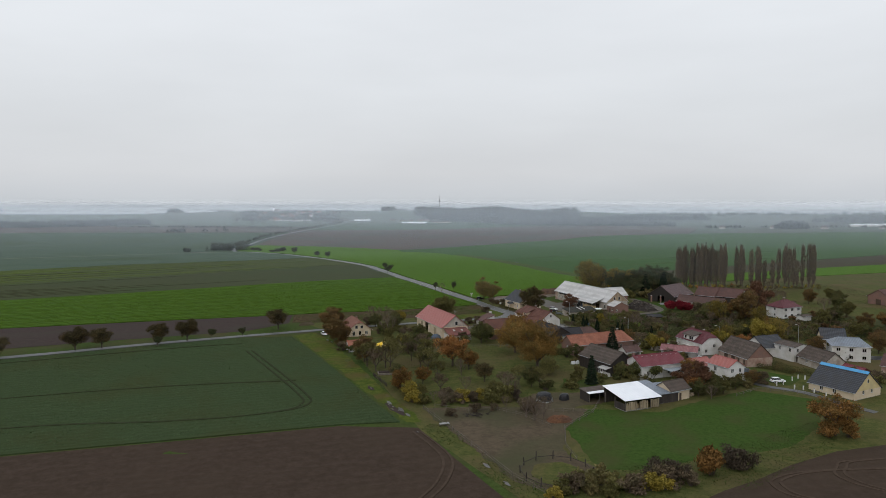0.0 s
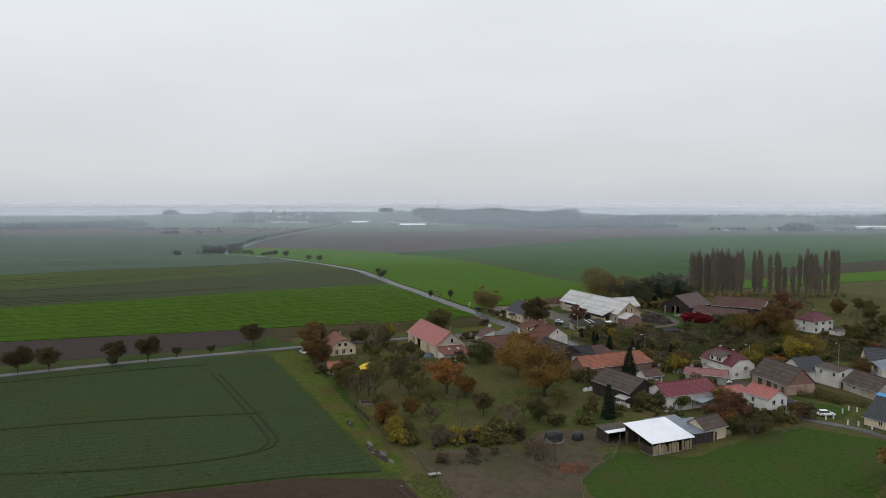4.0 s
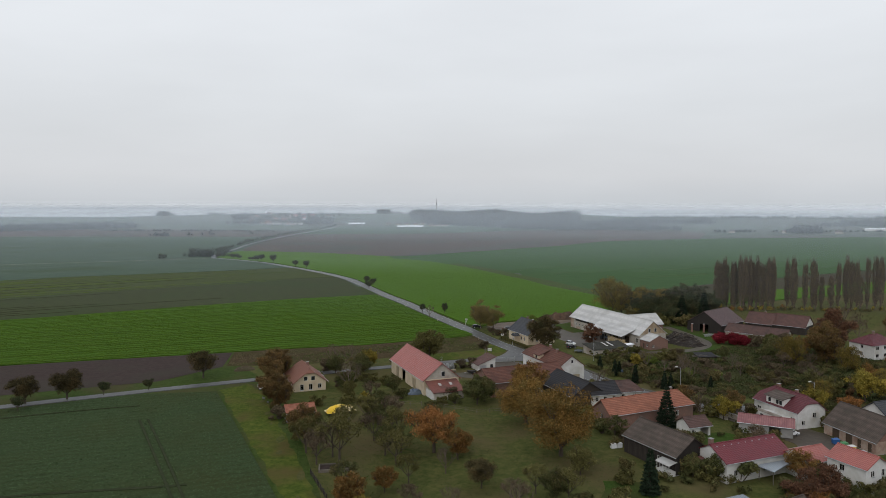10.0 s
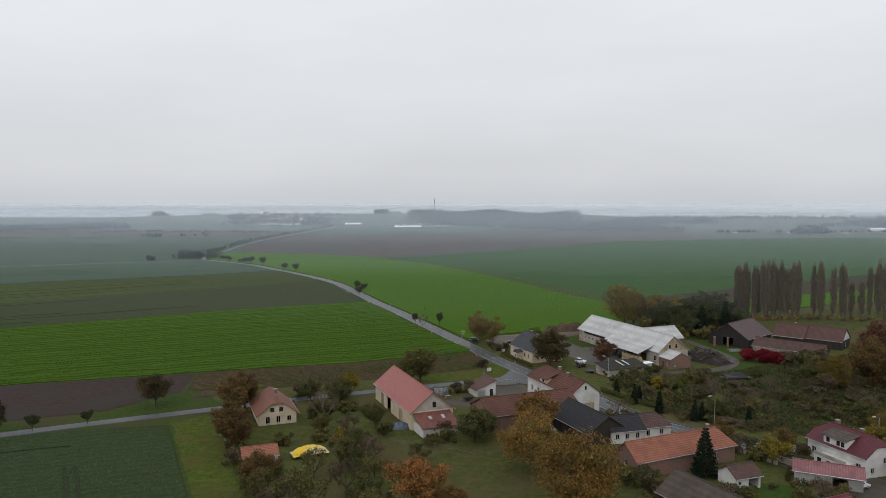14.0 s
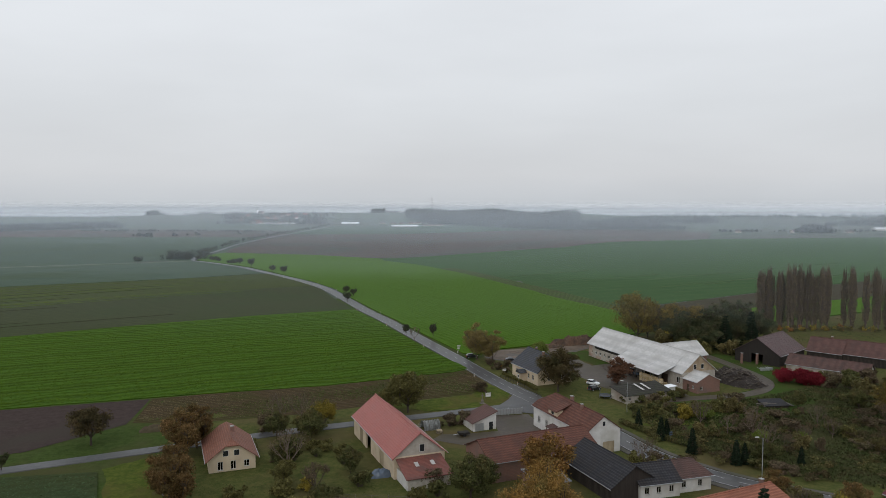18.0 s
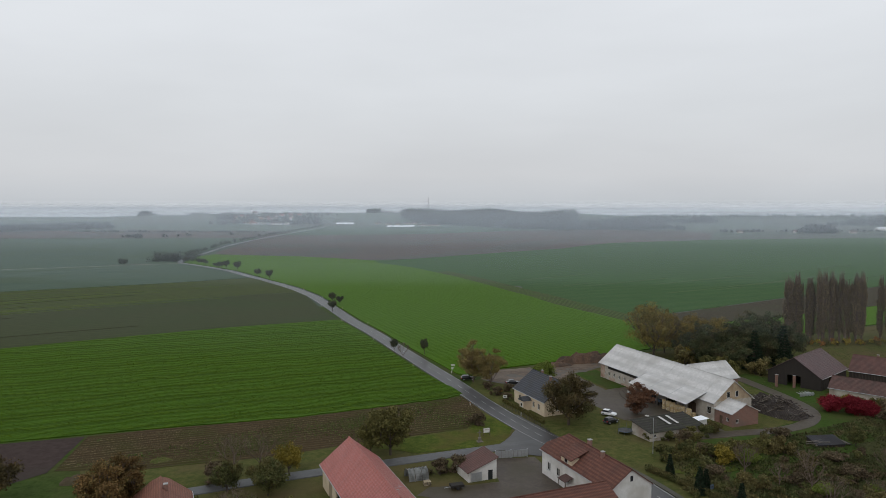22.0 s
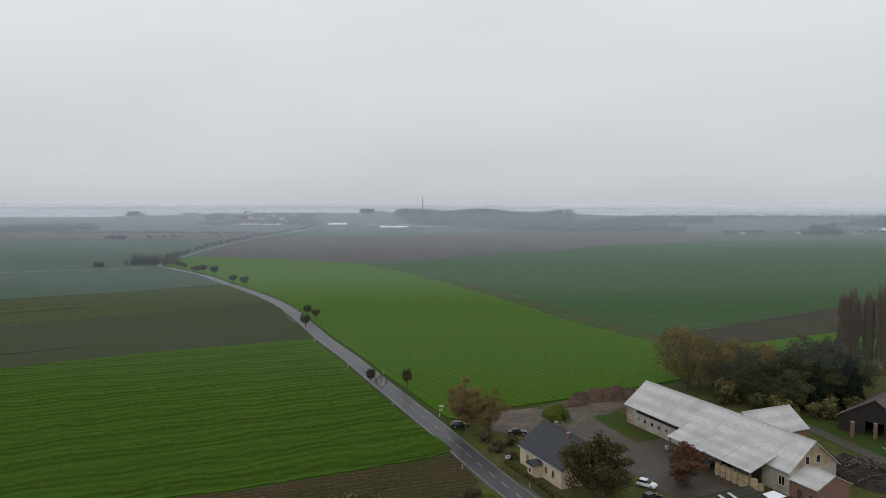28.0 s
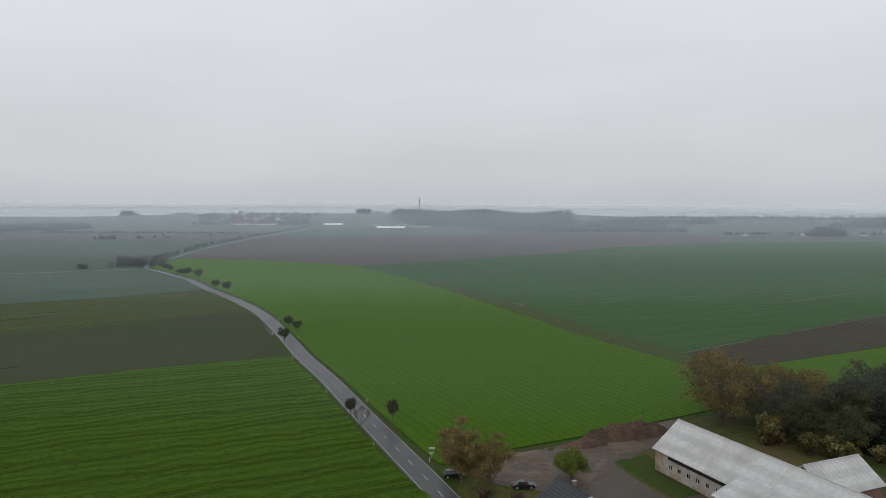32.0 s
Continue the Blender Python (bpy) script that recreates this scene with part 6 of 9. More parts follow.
# orchard and gardens
plant(T_OAK, 17, 239.5, 1.0, 20)
plant(T_OAK, 10.5, 262, 0.82, 140)
plant(T_RUST, 12.2, 283, 1.2)
plant(T_ORANGE, -11.3, 240, 1.0, 70)
plant(T_RUST, -5.8, 236, 0.72)
for i, (x, y, s) in enumerate(((-30.2, 261.5, 0.95), (-23.4, 261.2, 1.0), (-22, 237.5, 0.95), (-19, 232.3, 1.05), (-33.5, 236, 1.1), (-31.5, 233.8, 1.4), (-36, 231.3, 1.05), (-41.6, 246, 1.0), (-15.2, 222.6, 0.85), (-26, 247, 0.95),
                               (-40, 238, 1.1), (-31.6, 278.4, 0.9), (-13, 262, 0.8), (-20.5, 246, 1.1), (6.1, 212.2, 0.8), (-34, 254, 0.9))):
    plant(T_FRUIT[(0, 2, 1, 0, 2)[i % 5]], x, y, s, group="orchard trees")
plant(T_LANE, -0.5, 221, 0.95, label="wide half-bare apple tree with brown twigs")
plant(T_RUST, -19.4, 217.7, 0.58, label="small fruit tree with rusty leaves")
for x, y, k, s in ((-13.5, 209, T_FRUIT[2], 0.8), (-6, 210, T_BARE[0], 0.6), (10, 219, T_FRUIT[0], 0.8), (-28, 219, T_FRUIT[1], 0.85), (-8, 228, T_BARE[1], 0.7)):
    plant(k, x, y, s)
for x, y, k, s in ((-42, 244.6, T_BROWN, 0.78), (-27, 259, T_OLIVE[1], 0.6), (-26, 265, T_FRUIT[1], 0.8), (-2, 278.5, T_OLIVE[1], 0.95), (0, 282, T_OLIVE[1], 0.8), (-27, 290, T_OLIVE[1], 0.62), (-39, 283, T_OLIVE[0], 0.6), (-42, 292, T_OLIVE[1], 0.6),
                   (-60, 280, T_BROWN, 0.75), (-64.5, 303, T_BROWN, 0.85), (-65, 297, T_BROWN, 0.9), (-55.3, 270, T_BROWN, 0.85), (16, 216, T_FRUIT[0], 0.85)):
    plant(k, x, y, s)
for x, y, k, s in ((-25.1, 209.9, T_RUST, 0.75), (-22, 206.5, T_YELLOW, 0.5), (-12, 203, B_GREY, 1.2), (-4, 203, B_GREY, 1.0), (8, 207, B_OLIVE, 1.2),
                    (-53, 262, B_GREY, 1.3), (-50, 259, B_GREEN, 1.2), (-46, 255, B_OLIVE, 1.2), (-38, 278, B_OLIVE, 1.4), (-34, 281, B_YELLOW, 1.0), (-46, 275, B_OLIVE, 1.3), (-28, 276, B_GREEN, 1.3), (-24, 283, B_GREEN, 1.5),
                   (-12, 277, B_OLIVE, 1.2), (-8, 279, B_GREEN, 1.3), (28, 225, B_OLIVE, 1.3), (30, 232, B_OCHRE, 1.1), (45, 228, B_OLIVE, 1.6), (42, 231, B_OCHRE, 1.5), (48, 229, B_GREEN, 1.5), (59, 222, B_GREEN, 1.4), (-30, 323, B_GREY, 1.3), (-52, 302, B_OLIVE, 1.3), (-35, 303, B_OLIVE, 1.2)):
    plant(k, x, y, s)
plant(T_SPRUCE, 45.4, 261.5, 0.98)
plant(T_THUJA, 32.1, 220, 1.15)
for x, y, s, k in ((58.5, 213.2, 0.9, T_DKRED), (62.5, 213.5, 0.95, T_DKRED), (67, 216.5, 0.62, T_OLIVE[1]), (55, 211, 0.5, T_OLIVE[1]), (74, 216.5, 0.4, T_OLIVE[1]), (57.5, 213, 0.5, T_RUST), (61, 209, 0.6, T_OLIVE[1]), (66, 210, 0.55, T_OLIVE[1]), (60.5, 211.5, 0.55, T_ORANGE), (69, 212, 0.5, T_OLIVE[0]), (57, 208.5, 0.5, T_BARE[1]), (64, 206.5, 0.5, T_BARE[0])):
    plant(k, x, y, s)

for i, (x, y, s) in enumerate(((-40, 290, 1.1), (-28, 268, 0.9))):
    plant(T_BARE[i % 2] if i % 3 == 0 else T_FRUIT[i % 3], x, y, s, group="orchard trees")
for x, y, k, s in ((43, 229.5, T_OLIVE[1], 0.55), (47, 228, T_OLIVE[1], 0.6), (52, 228, B_GREEN, 2.0), (40.5, 232, T_OLIVE[0], 0.45), (64, 228.5, T_RUST, 0.7), (67.5, 228, T_OLIVE[1], 0.5)):
    plant(k, x, y, s)

# thicket at the south edge of the orchard
for x, y, k, s in ((-20.3, 198.4, B_YELLOW, 1.5), (-17.5, 198, B_OLIVE, 1.3), (-14.6, 199.1, T_BARE[0], 0.42), (-11.3, 197, B_GREY, 1.1), (-9, 199.4, T_BARE[1], 0.45), (-6.9, 199.8, B_YELLOW, 1.5), (-1.3, 201.3, B_YELLOW, 1.4), (-3.6, 199.6, B_GREY, 1.1), (-7.2, 200.6, T_YELLOW, 0.42), (-0.8, 202.4, T_YELLOW, 0.4),
                   (1.5, 199.7, B_OLIVE, 2.1), (3.9, 201.3, B_OLIVE, 2.2), (2.8, 203.4, T_OLIVE[0], 0.6), (-21.5, 201.5, T_YELLOW, 0.55), (-18.6, 203, T_OLIVE[0], 0.45), (-25.7, 213.5, B_RUST, 1.7), (-24.4, 211, B_BROWN, 1.6), (6.4, 208.9, T_BARE[1], 0.75), (13.7, 216.3, T_OLIVE[1], 0.7), (19.9, 228.9, T_OLIVE[0], 0.7),
                   (-23, 205.5, B_OLIVE, 1.5), (8.5, 203, B_BARE, 1.2), (-29.4, 264, T_OLIVE[1], 0.55), (-42.6, 252.5, T_BROWN, 0.5), (-18.6, 239.5, T_FRUIT[1], 0.9), (-22.8, 253.7, T_FRUIT[1], 0.85), (-5, 240.3, T_RUST, 0.55)):
    plant(k, x, y, s)

# by the lane and the junction
plant(T_OLIVE[0], -19.5, 333, 1.32, label="tall bushy tree with olive and brown leaves beside the lane")
plant(T_OLIVE[0], -24, 334, 0.8)
plant(T_BARE[0], -50.5, 321, 1.0)
plant(T_BARE[1], -45.5, 323, 0.95)
plant(T_YELLOW, -39, 321, 0.75)
plant(T_OLIVE[1], -48.5, 311.3, 0.7)
plant(T_OLIVE[1], -40, 309.6, 0.85)
plant(B_GREY, -52, 316, 1.5)
plant(B_OLIVE, -42, 315, 1.9)
plant(T_RUSSET, -1.7, 398, 1.1)
plant(T_RUSSET, 3.6, 394.5, 0.95, label="multi-stemmed roadside tree, thin brown twigs")
plant(T_CHESTNUT, 22.4, 356.4, 1.2, sz=1.12, label="dense chestnut-brown tree before the cottage")
plant(T_DKRED, 41.5, 366.5, 1.12, sz=0.86)
plant(T_LIME, 20.4, 401, 1.2)
plant(B_GREY, 5, 383, 1.0)
plant(B_GREY, 8, 379, 0.9)
plant(B_GREY, -1, 355, 1.2)
plant(B_GREY, -4, 325, 1.4)
plant(B_GREY, -8, 322, 1.2)
for x, y, s in ((-74, 537, 1.1), (-81, 571, 1.0), (-75, 562, 0.95), (-161, 724, 1.35), (-179, 753, 1.4), (-231, 857, 1.7), (-258, 902, 1.7), (-265, 908, 1.5), (-272, 920, 1.4), (-283, 945, 1.1), (-290, 956, 1.2), (-330, 1035, 1.4), (-338, 1048, 1.5), (-348, 1062, 1.4), (-357, 1080, 1.3), (-392, 1128, 1.9), (-400, 1140, 1.8), (-416, 1146, 1.9)):
    plant(T_ROAD, x, y, s, group="roadside trees", sz=s * (0.8 + 0.35 * ((x * 7.3 + y) % 1)))
for x, y, k, s, up in ((-31.3, 440.5, T_ROAD, 0.7, 1.0), (-27, 431, T_BARE[1], 0.62, 0.72), (-19.8, 436, T_ROAD, 0.72, 1.2)):
    plant(k, x, y, s, group="roadside trees", sz=up, label="slim young roadside tree" if k is T_ROAD else "thin bare roadside sapling")
rng = random.Random(61)
for (x0, y0), (x1, y1) in zip(MAIN, MAIN[1:]):
    if y0 < 1225:
        break
    n = max(1, round(math.hypot(x1 - x0, y1 - y0) / 22))
    for i in range(n):
        t = (i + rng.uniform(-0.3, 0.3)) / n
        x, y = x0 + (x1 - x0) * t, y0 + (y1 - y0) * t
        if rng.random() < 0.85:
            plant(T_AVENUE, x - 7, y, rng.uniform(1.3, 2.1), group="avenue trees")
for x, y, s in ((-152, 256, 1.3), (-144, 260, 1.2), (-127, 271, 1.2), (-118, 276, 1.3), (-124.5, 264, 0.8), (-110, 281, 0.8), (-99.5, 287, 0.7), (-89.5, 303.5, 1.35), (-172, 240, 1.3), (-200, 224, 1.4)):
    plant(T_ROAD if s < 1 else T_LANE, x, y, s if s < 1 else s * 1.05, group="lane trees", label="dark half-bare tree beside the lane")

# trees round the farmyard
plant(T_OCHRE, 62.5, 437, 1.1)
plant(T_OCHRE, 68, 444, 0.8)
for x, y, s in ((79, 436, 0.85), (86, 425, 1.0), (76, 424, 0.8), (92, 430, 1.05), (99, 436, 1.1), (105, 440, 1.0), (84, 418, 0.75), (96, 424, 0.8), (72, 432, 0.7), (108, 432, 0.9)):
    plant(T_PINE, x, y, s, group="conifer grove")
for x, y, s in ((80, 446, 1.0), (88, 443, 0.95), (75, 441, 0.9), (112, 446, 0.6)):
    plant(T_OCHRE, x, y, s * 0.8)
for x, y, k, s in ((91, 419, T_SPRUCE, 1.3), (103, 426, T_SPRUCE, 1.35), (100, 417, T_SPRUCE, 1.2), (82, 415, B_OLIVE, 2.4), (90, 412, B_OCHRE, 2.2), (97, 412, B_GREEN, 2.4), (76, 417, B_GREEN, 2.2), (70, 424, B_OCHRE, 2.6), (72, 428, T_YELLOW, 0.8)):
    plant(k, x, y, s)
for x, y, k, s in ((101, 379, B_YELLOW, 1.1), (101, 374, B_GREEN, 1.6), (106, 366, B_GREY, 2.0), (110, 363, B_GREEN, 2.0), (110, 356, B_OCHRE, 2.0), (113, 372, B_GREEN, 1.8), (118, 370, B_GREY, 1.8), (124, 368, B_OLIVE, 1.7), (130, 370, B_GREEN, 1.8), (106, 374, B_OLIVE, 1.5)):
    plant(k, x, y, s)
for x, y, s in ((93.5, 371.5, 1.15), (98, 369, 1.25), (101, 367.5, 1.1)):
    plant(B_RED, x, y, s, sz=s * 1.1)
rng = random.Random(87)
for i in range(21):
    x = 122.4 + 1.52 * i + rng.uniform(-0.3, 0.3)
    plant(T_POPLAR[i % 3], x, 470 + rng.uniform(-2.5, 2.5), rng.uniform(0.8, 1.1), sz=rng.uniform(0.82, 0.96) + (0.07 if i > 17 or 7 < i < 11 else 0.0))
for x, s in ((159.6, 0.92), (161.4, 0.97), (163.6, 0.9), (168.2, 0.86), (172.0, 0.93), (173.4, 0.85), (176.2, 0.62), (182.2, 0.62), (186.0, 0.86), (189.8, 0.96), (191.2, 0.9), (194.4, 0.9), (197.2, 0.60), (200.8, 0.97), (204.6, 0.99), (206.2, 0.97), (207.8, 0.9)):
    plant(T_POPLAR[int(x * 7) % 3], x, 470 + 1.4 * math.sin(x * 1.7), rng.uniform(0.85, 1.15), sz=s)


# overgrown ground between the road and the farmyard
rng = random.Random(9)
spots = 0
while spots < 80:
    x, y = rng.uniform(38, 160), rng.uniform(292, 350)
    if (39 < x < 74 and abs(y - 326 - (x - 40) * 0.42) < 6) or (x < 38 + (350 - y) * 0.2) or (y > 338 and x < 70) or (130 < x < 152 and 338 < y < 362) or (54 < x < 92 and abs(y - 318 - (x - 50) * 0.62 - 6) < 7):
        continue
    k = rng.choice((B_GREY, B_GREY, B_GREEN, B_OLIVE, B_OLIVE, B_OCHRE, B_GREEN, B_GREY, B_YELLOW if rng.random() < 0.15 else B_GREY))
    if x > 92 and rng.random() < 0.25:
        k = B_BROWN
    plant(k, x, y, rng.uniform(0.6, 1.75), sz=rng.uniform(0.6, 1.5))
    spots += 1
for x, y, k, s in ((38.6, 322.7, T_THUJA, 0.62), (42, 314.3, T_THUJA, 0.7), (43.6, 315.5, T_THUJA, 0.6), (46.7, 305.4, T_THUJA, 0.75), (54, 298.9, T_THUJA, 0.7), (56, 299.5, T_THUJA, 0.6), (52.6, 331, B_YELLOW, 1.6), (52.5, 317.3, B_OCHRE, 1.5), (73.6, 312.8, T_LIME, 0.6), (64.8, 313.9, T_LIME, 0.6), (64.9, 337.8, B_OCHRE, 1.7), (69, 330, B_OCHRE, 1.2), (47, 326, B_GREEN, 1.5), (60, 300, T_OLIVE[1], 0.6), (57, 330, T_LIME, 0.7), (64, 308, T_BARE[0], 0.8), (68, 300, T_THUJA, 0.5), (50, 334, B_GREEN, 1.4), (56, 338, B_OLIVE, 1.5), (62, 338, B_OLIVE, 1.6), (68, 337, B_OCHRE, 1.3), (45, 336, B_GREEN, 1.5), (40, 333, B_GREEN, 1.4),
                   (61.5, 268, T_YELLOW, 0.78), (57, 273, T_BARE[1], 0.7), (55, 281, T_BROWN, 0.5), (106, 286, T_YELLOW, 1.15), (114, 288, T_OCHRE, 0.55), (98, 289, T_OLIVE[0], 0.8), (93, 284, T_OCHRE, 0.42), (88, 276, T_YELLOW, 0.8), (85, 279, T_YELLOW, 0.6), (95, 272, T_ORANGE, 0.55), (118, 335, T_BROWN, 1.1), (112, 342, T_RUST, 0.9), (122, 345, T_BROWN, 0.9), (105, 332, T_OCHRE, 0.6), (120, 325, T_OCHRE, 0.5),
                   (133, 362, T_DKRED, 1.65), (141, 372, T_BARE[1], 1.9), (127, 357, T_BROWN, 1.0), (150, 378, T_BARE[0], 1.2), (100, 305, T_BARE[1], 0.8), (118, 308, T_RUST, 0.7), (150, 330, T_OLIVE[0], 0.8), (160, 340, T_OLIVE[1], 0.8), (170, 350, T_OLIVE[0], 0.9), (165, 362, T_BARE[1], 1.0), (180, 380, T_OLIVE[1], 0.8), (172, 395, T_BROWN, 0.7), (186, 392, T_OLIVE[1], 0.9), (160, 312, T_BROWN, 0.7), (172, 320, T_RUST, 0.8), (150, 300, T_OLIVE[0], 0.7), (185, 330, T_DKRED, 0.9), (135, 275, T_OLIVE[0], 0.7), (142, 268, T_BROWN, 0.7), (128, 262, T_BROWN, 0.6), (145, 250, T_RUST, 0.7), (190, 410, T_OLIVE[0], 0.8), (155, 405, T_OLIVE[0], 0.7), (200, 365, T_RUST, 0.8), (205, 345, T_YELLOW, 0.7)):
    plant(k, x, y, s)

for x, y, k, s in ((40, 346, B_OLIVE, 1.1), (44, 345.5, B_GREEN, 1.0), (50, 346, B_OLIVE, 1.4), (54, 349, B_GREEN, 1.2), (57, 352, B_OCHRE, 1.1), (47, 345, B_GREY, 1.1), (6, 385, B_RUST, 0.8), (9, 388, B_GREY, 1.0), (3, 390, B_GREY, 0.9)):
    plant(k, x, y, s)


def thicket(name, label, seed, spots, material, n=300, size=0.2):
    """Tangled undergrowth that cannot be told apart: one mesh of many low clumps."""
    rng = np.random.default_rng(seed)
    vs, fs, base = [], [], 0
    for x, y, w, h in spots:
        z = gz(x, y)
        lobes = [((x + rng.uniform(-w, w) * 0.6, y + rng.uniform(-w, w) * 0.6, z + h * rng.uniform(0.2, 0.75)), (w * rng.uniform(0.3, 0.55), w * rng.uniform(0.3, 0.55), h * rng.uniform(0.2, 0.35))) for _ in range(6)]
        v, f = leaves(int(rng.integers(1e6)), lobes, n, size, shell=0.2)
        vs.append(v)
        fs.append(f + base)
        base += len(v)
    me = bpy.data.meshes.new(name)
    me.from_pydata(np.concatenate(vs).tolist(), [], np.concatenate(fs).tolist())
    me.materials.append(material)
    return tagged(new(name, me), label, "undergrowth", "", "stuff")


rng = random.Random(17)
WILD = {"brown": [], "olive": [], "ochre": []}
while sum(len(v) for v in WILD.values()) < 380:
    x, y = rng.uniform(40, 170), rng.uniform(290, 352)
    if x < 46.5 - (y - 297) * 0.5 or (y > 336 and x < 72) or (39 < x < 74 and abs(y - 326 - (x - 40) * 0.42) < 6 and rng.random() < 0.85) or (130 < x < 152 and 338 < y < 362) or (y > 330 and 72 < x < 100 and rng.random() < 0.8):
        continue
    wet = noise.noise(Vector((x * 0.06, y * 0.06, 2)))
    if wet > 0.25 and x < 110:
        continue
    kind = "brown" if wet < -0.15 or rng.random() < 0.2 else ("olive" if rng.random() < 0.8 else "ochre")
    WILD[kind].append((x, y, rng.uniform(1.2, 2.8), rng.uniform(0.8, 2.6)))
thicket("undergrowth", "tangle of grey brown bare brush on overgrown ground", 1, WILD["brown"], L_BRUSH)
thicket("undergrowth", "tangle of dull olive brambles and weeds", 2, WILD["olive"], L_GREEN)
thicket("undergrowth", "patches of ochre brown withered shrubs", 3, WILD["ochre"], L_DRY)
GARDEN = [(rng.uniform(33, 52), rng.uniform(221, 231), rng.uniform(0.9, 1.7), rng.uniform(0.8, 2.4)) for _ in range(22)] + [(rng.uniform(56, 70), rng.uniform(254, 268), rng.uniform(0.8, 1.5), rng.uniform(0.6, 1.8)) for _ in range(14)]
thicket("undergrowth", "mixed garden shrubs and withered perennials between the houses", 6, GARDEN[::2], L_DRY)
thicket("undergrowth", "dull green garden shrubs between the houses", 7, GARDEN[1::2], L_GREEN)
for seed, leaf, says in ((4, L_YELLOW, "yellow"), (5, L_DRY, "dull ochre"), (8, L_ORANGE, "rusty")):
    thicket("undergrowth", says + " autumn scrub at the foot of the poplars", seed, [(123 + i * 5.0 + rng.uniform(-2, 2), 463 + rng.uniform(-3, 3), rng.uniform(1.4, 2.4), rng.uniform(1.6, 3.4)) for i in range(18 if says != "rusty" else 7)], leaf)

# brush along the paddock
for x, y, k, s in ((12.7, 184, T_BARE[0], 0.8), (15, 186, T_BARE[1], 0.75), (10.5, 186.5, T_BARE[1], 0.7), (-3, 191.5, B_GREY, 1.0), (2, 193, B_GREY, 0.8), (5.4, 194, T_BARE[0], 0.45), (-8.9, 187, B_GREY, 0.9), (0, 198, B_OLIVE, 0.9), (-7, 199, B_GREY, 1.2), (8.2, 206, T_BARE[1], 0.6), (17.6, 213, B_GREEN, 1.5), (25.6, 215, B_OLIVE, 1.5), (-12, 197, T_BARE[0], 0.5)):
    plant(k, x, y, s)

# garden shrubs between the houses
rng = random.Random(44)
for x0, x1, y0, y1, n in ((28, 36, 246, 258, 6), (46, 56, 246, 251, 5), (60, 66, 238, 252, 6), (84, 96, 262, 274, 12), (110, 122, 226, 234, 8), (56, 78, 270, 277, 12), (30, 40, 292, 300, 6), (-14, -6, 284, 290, 5), (112, 134, 256, 272, 14), (24, 34, 258, 266, 6), (44, 62, 276, 281, 8), (-46, -30, 296, 304, 8)):
    for _ in range(n):
        plant(rng.choice((B_GREEN, B_OLIVE, B_GREY, B_OCHRE, B_GREEN, B_GREY)), rng.uniform(x0, x1), rng.uniform(y0, y1), rng.uniform(0.8, 1.5))
for x, y, k, s in ((31, 252, T_FRUIT[1], 0.8), (62, 246, T_FRUIT[2], 0.8), (88, 268, T_OLIVE[1], 0.6), (118, 264, T_BROWN, 0.6), (66, 274, T_BROWN, 0.55), (74, 276, T_OLIVE[0], 0.5), (34, 296, T_BARE[0], 0.8), (124, 262, T_OLIVE[0], 0.7), (114, 229, T_OLIVE[1], 0.5)):
    plant(k, x, y, s)

for x, y, k, s in ((80.5, 221.5, T_BROWN, 0.42), (76, 222, B_OCHRE, 1.4), (72.5, 222, B_OLIVE, 1.4), (83, 224, B_GREY, 1.5), (78, 219, B_OCHRE, 1.2)):
    plant(k, x, y, s)

# foreground hedge
for x, y, k, s in ((13, 136.5, B_YELLOW, 1.0), (15, 138.5, B_OLIVE, 1.3), (17, 141, B_GREY, 1.5), (20, 143, B_OLIVE, 1.6), (23, 143, B_OCHRE, 1.6), (26, 142, B_OLIVE, 1.5), (28, 140, B_GREY, 1.5), (30, 142, B_OLIVE, 1.2), (32, 141.5, B_YELLOW, 1.5), (35, 142, B_YELLOW, 1.3),
                   (37, 144, B_GREY, 1.7), (39, 147, B_BARE, 1.7), (34, 146, B_BARE, 1.6), (36, 149, B_BARE, 1.4), (20, 139, B_OCHRE, 1.2), (24, 138, B_OLIVE, 1.2), (41, 144, B_GREY, 1.1), (54.5, 153.5, B_BARE, 1.9), (52.5, 155, B_BARE, 1.7), (12, 192, B_GREY, 1.5)):
    plant(k, x, y, s)
plant(B_RUST, 47.2, 150.5, 1.95, sz=2.3, label="tall round bush with orange autumn leaves")
plant(T_RUST, 84.5, 177, 1.3, sz=1.05, label="wide tree with rusty orange leaves down to the ground")
plant(B_RUST, 82.5, 176, 1.5)
plant(B_RUST, 87, 176, 1.4)
rng = random.Random(19)
for i in range(26):
    x, y = rng.uniform(52, 160), rng.uniform(294, 345)
    if x > 45 + (345 - y) * 0.3 and not (126 < x < 156 and y > 334):
        plant(rng.choice((*T_BARE, T_FRUIT[2], T_OLIVE[1], T_BARE[0])), x, y, rng.uniform(0.5, 0.8))

# ---- far distance ----
def inside(poly, x, y):
    px, py = np.array([p[0] for p in poly]), np.array([p[1] for p in poly])
    hit = np.zeros(len(x), bool)
    j = len(poly) - 1
    for i in range(len(poly)):
        c = (py[i] > y) != (py[j] > y)
        hit ^= c & (x < (px[j] - px[i]) * (y - py[i]) / (py[j] - py[i] + 1e-12) + px[i])
        j = i
    return hit


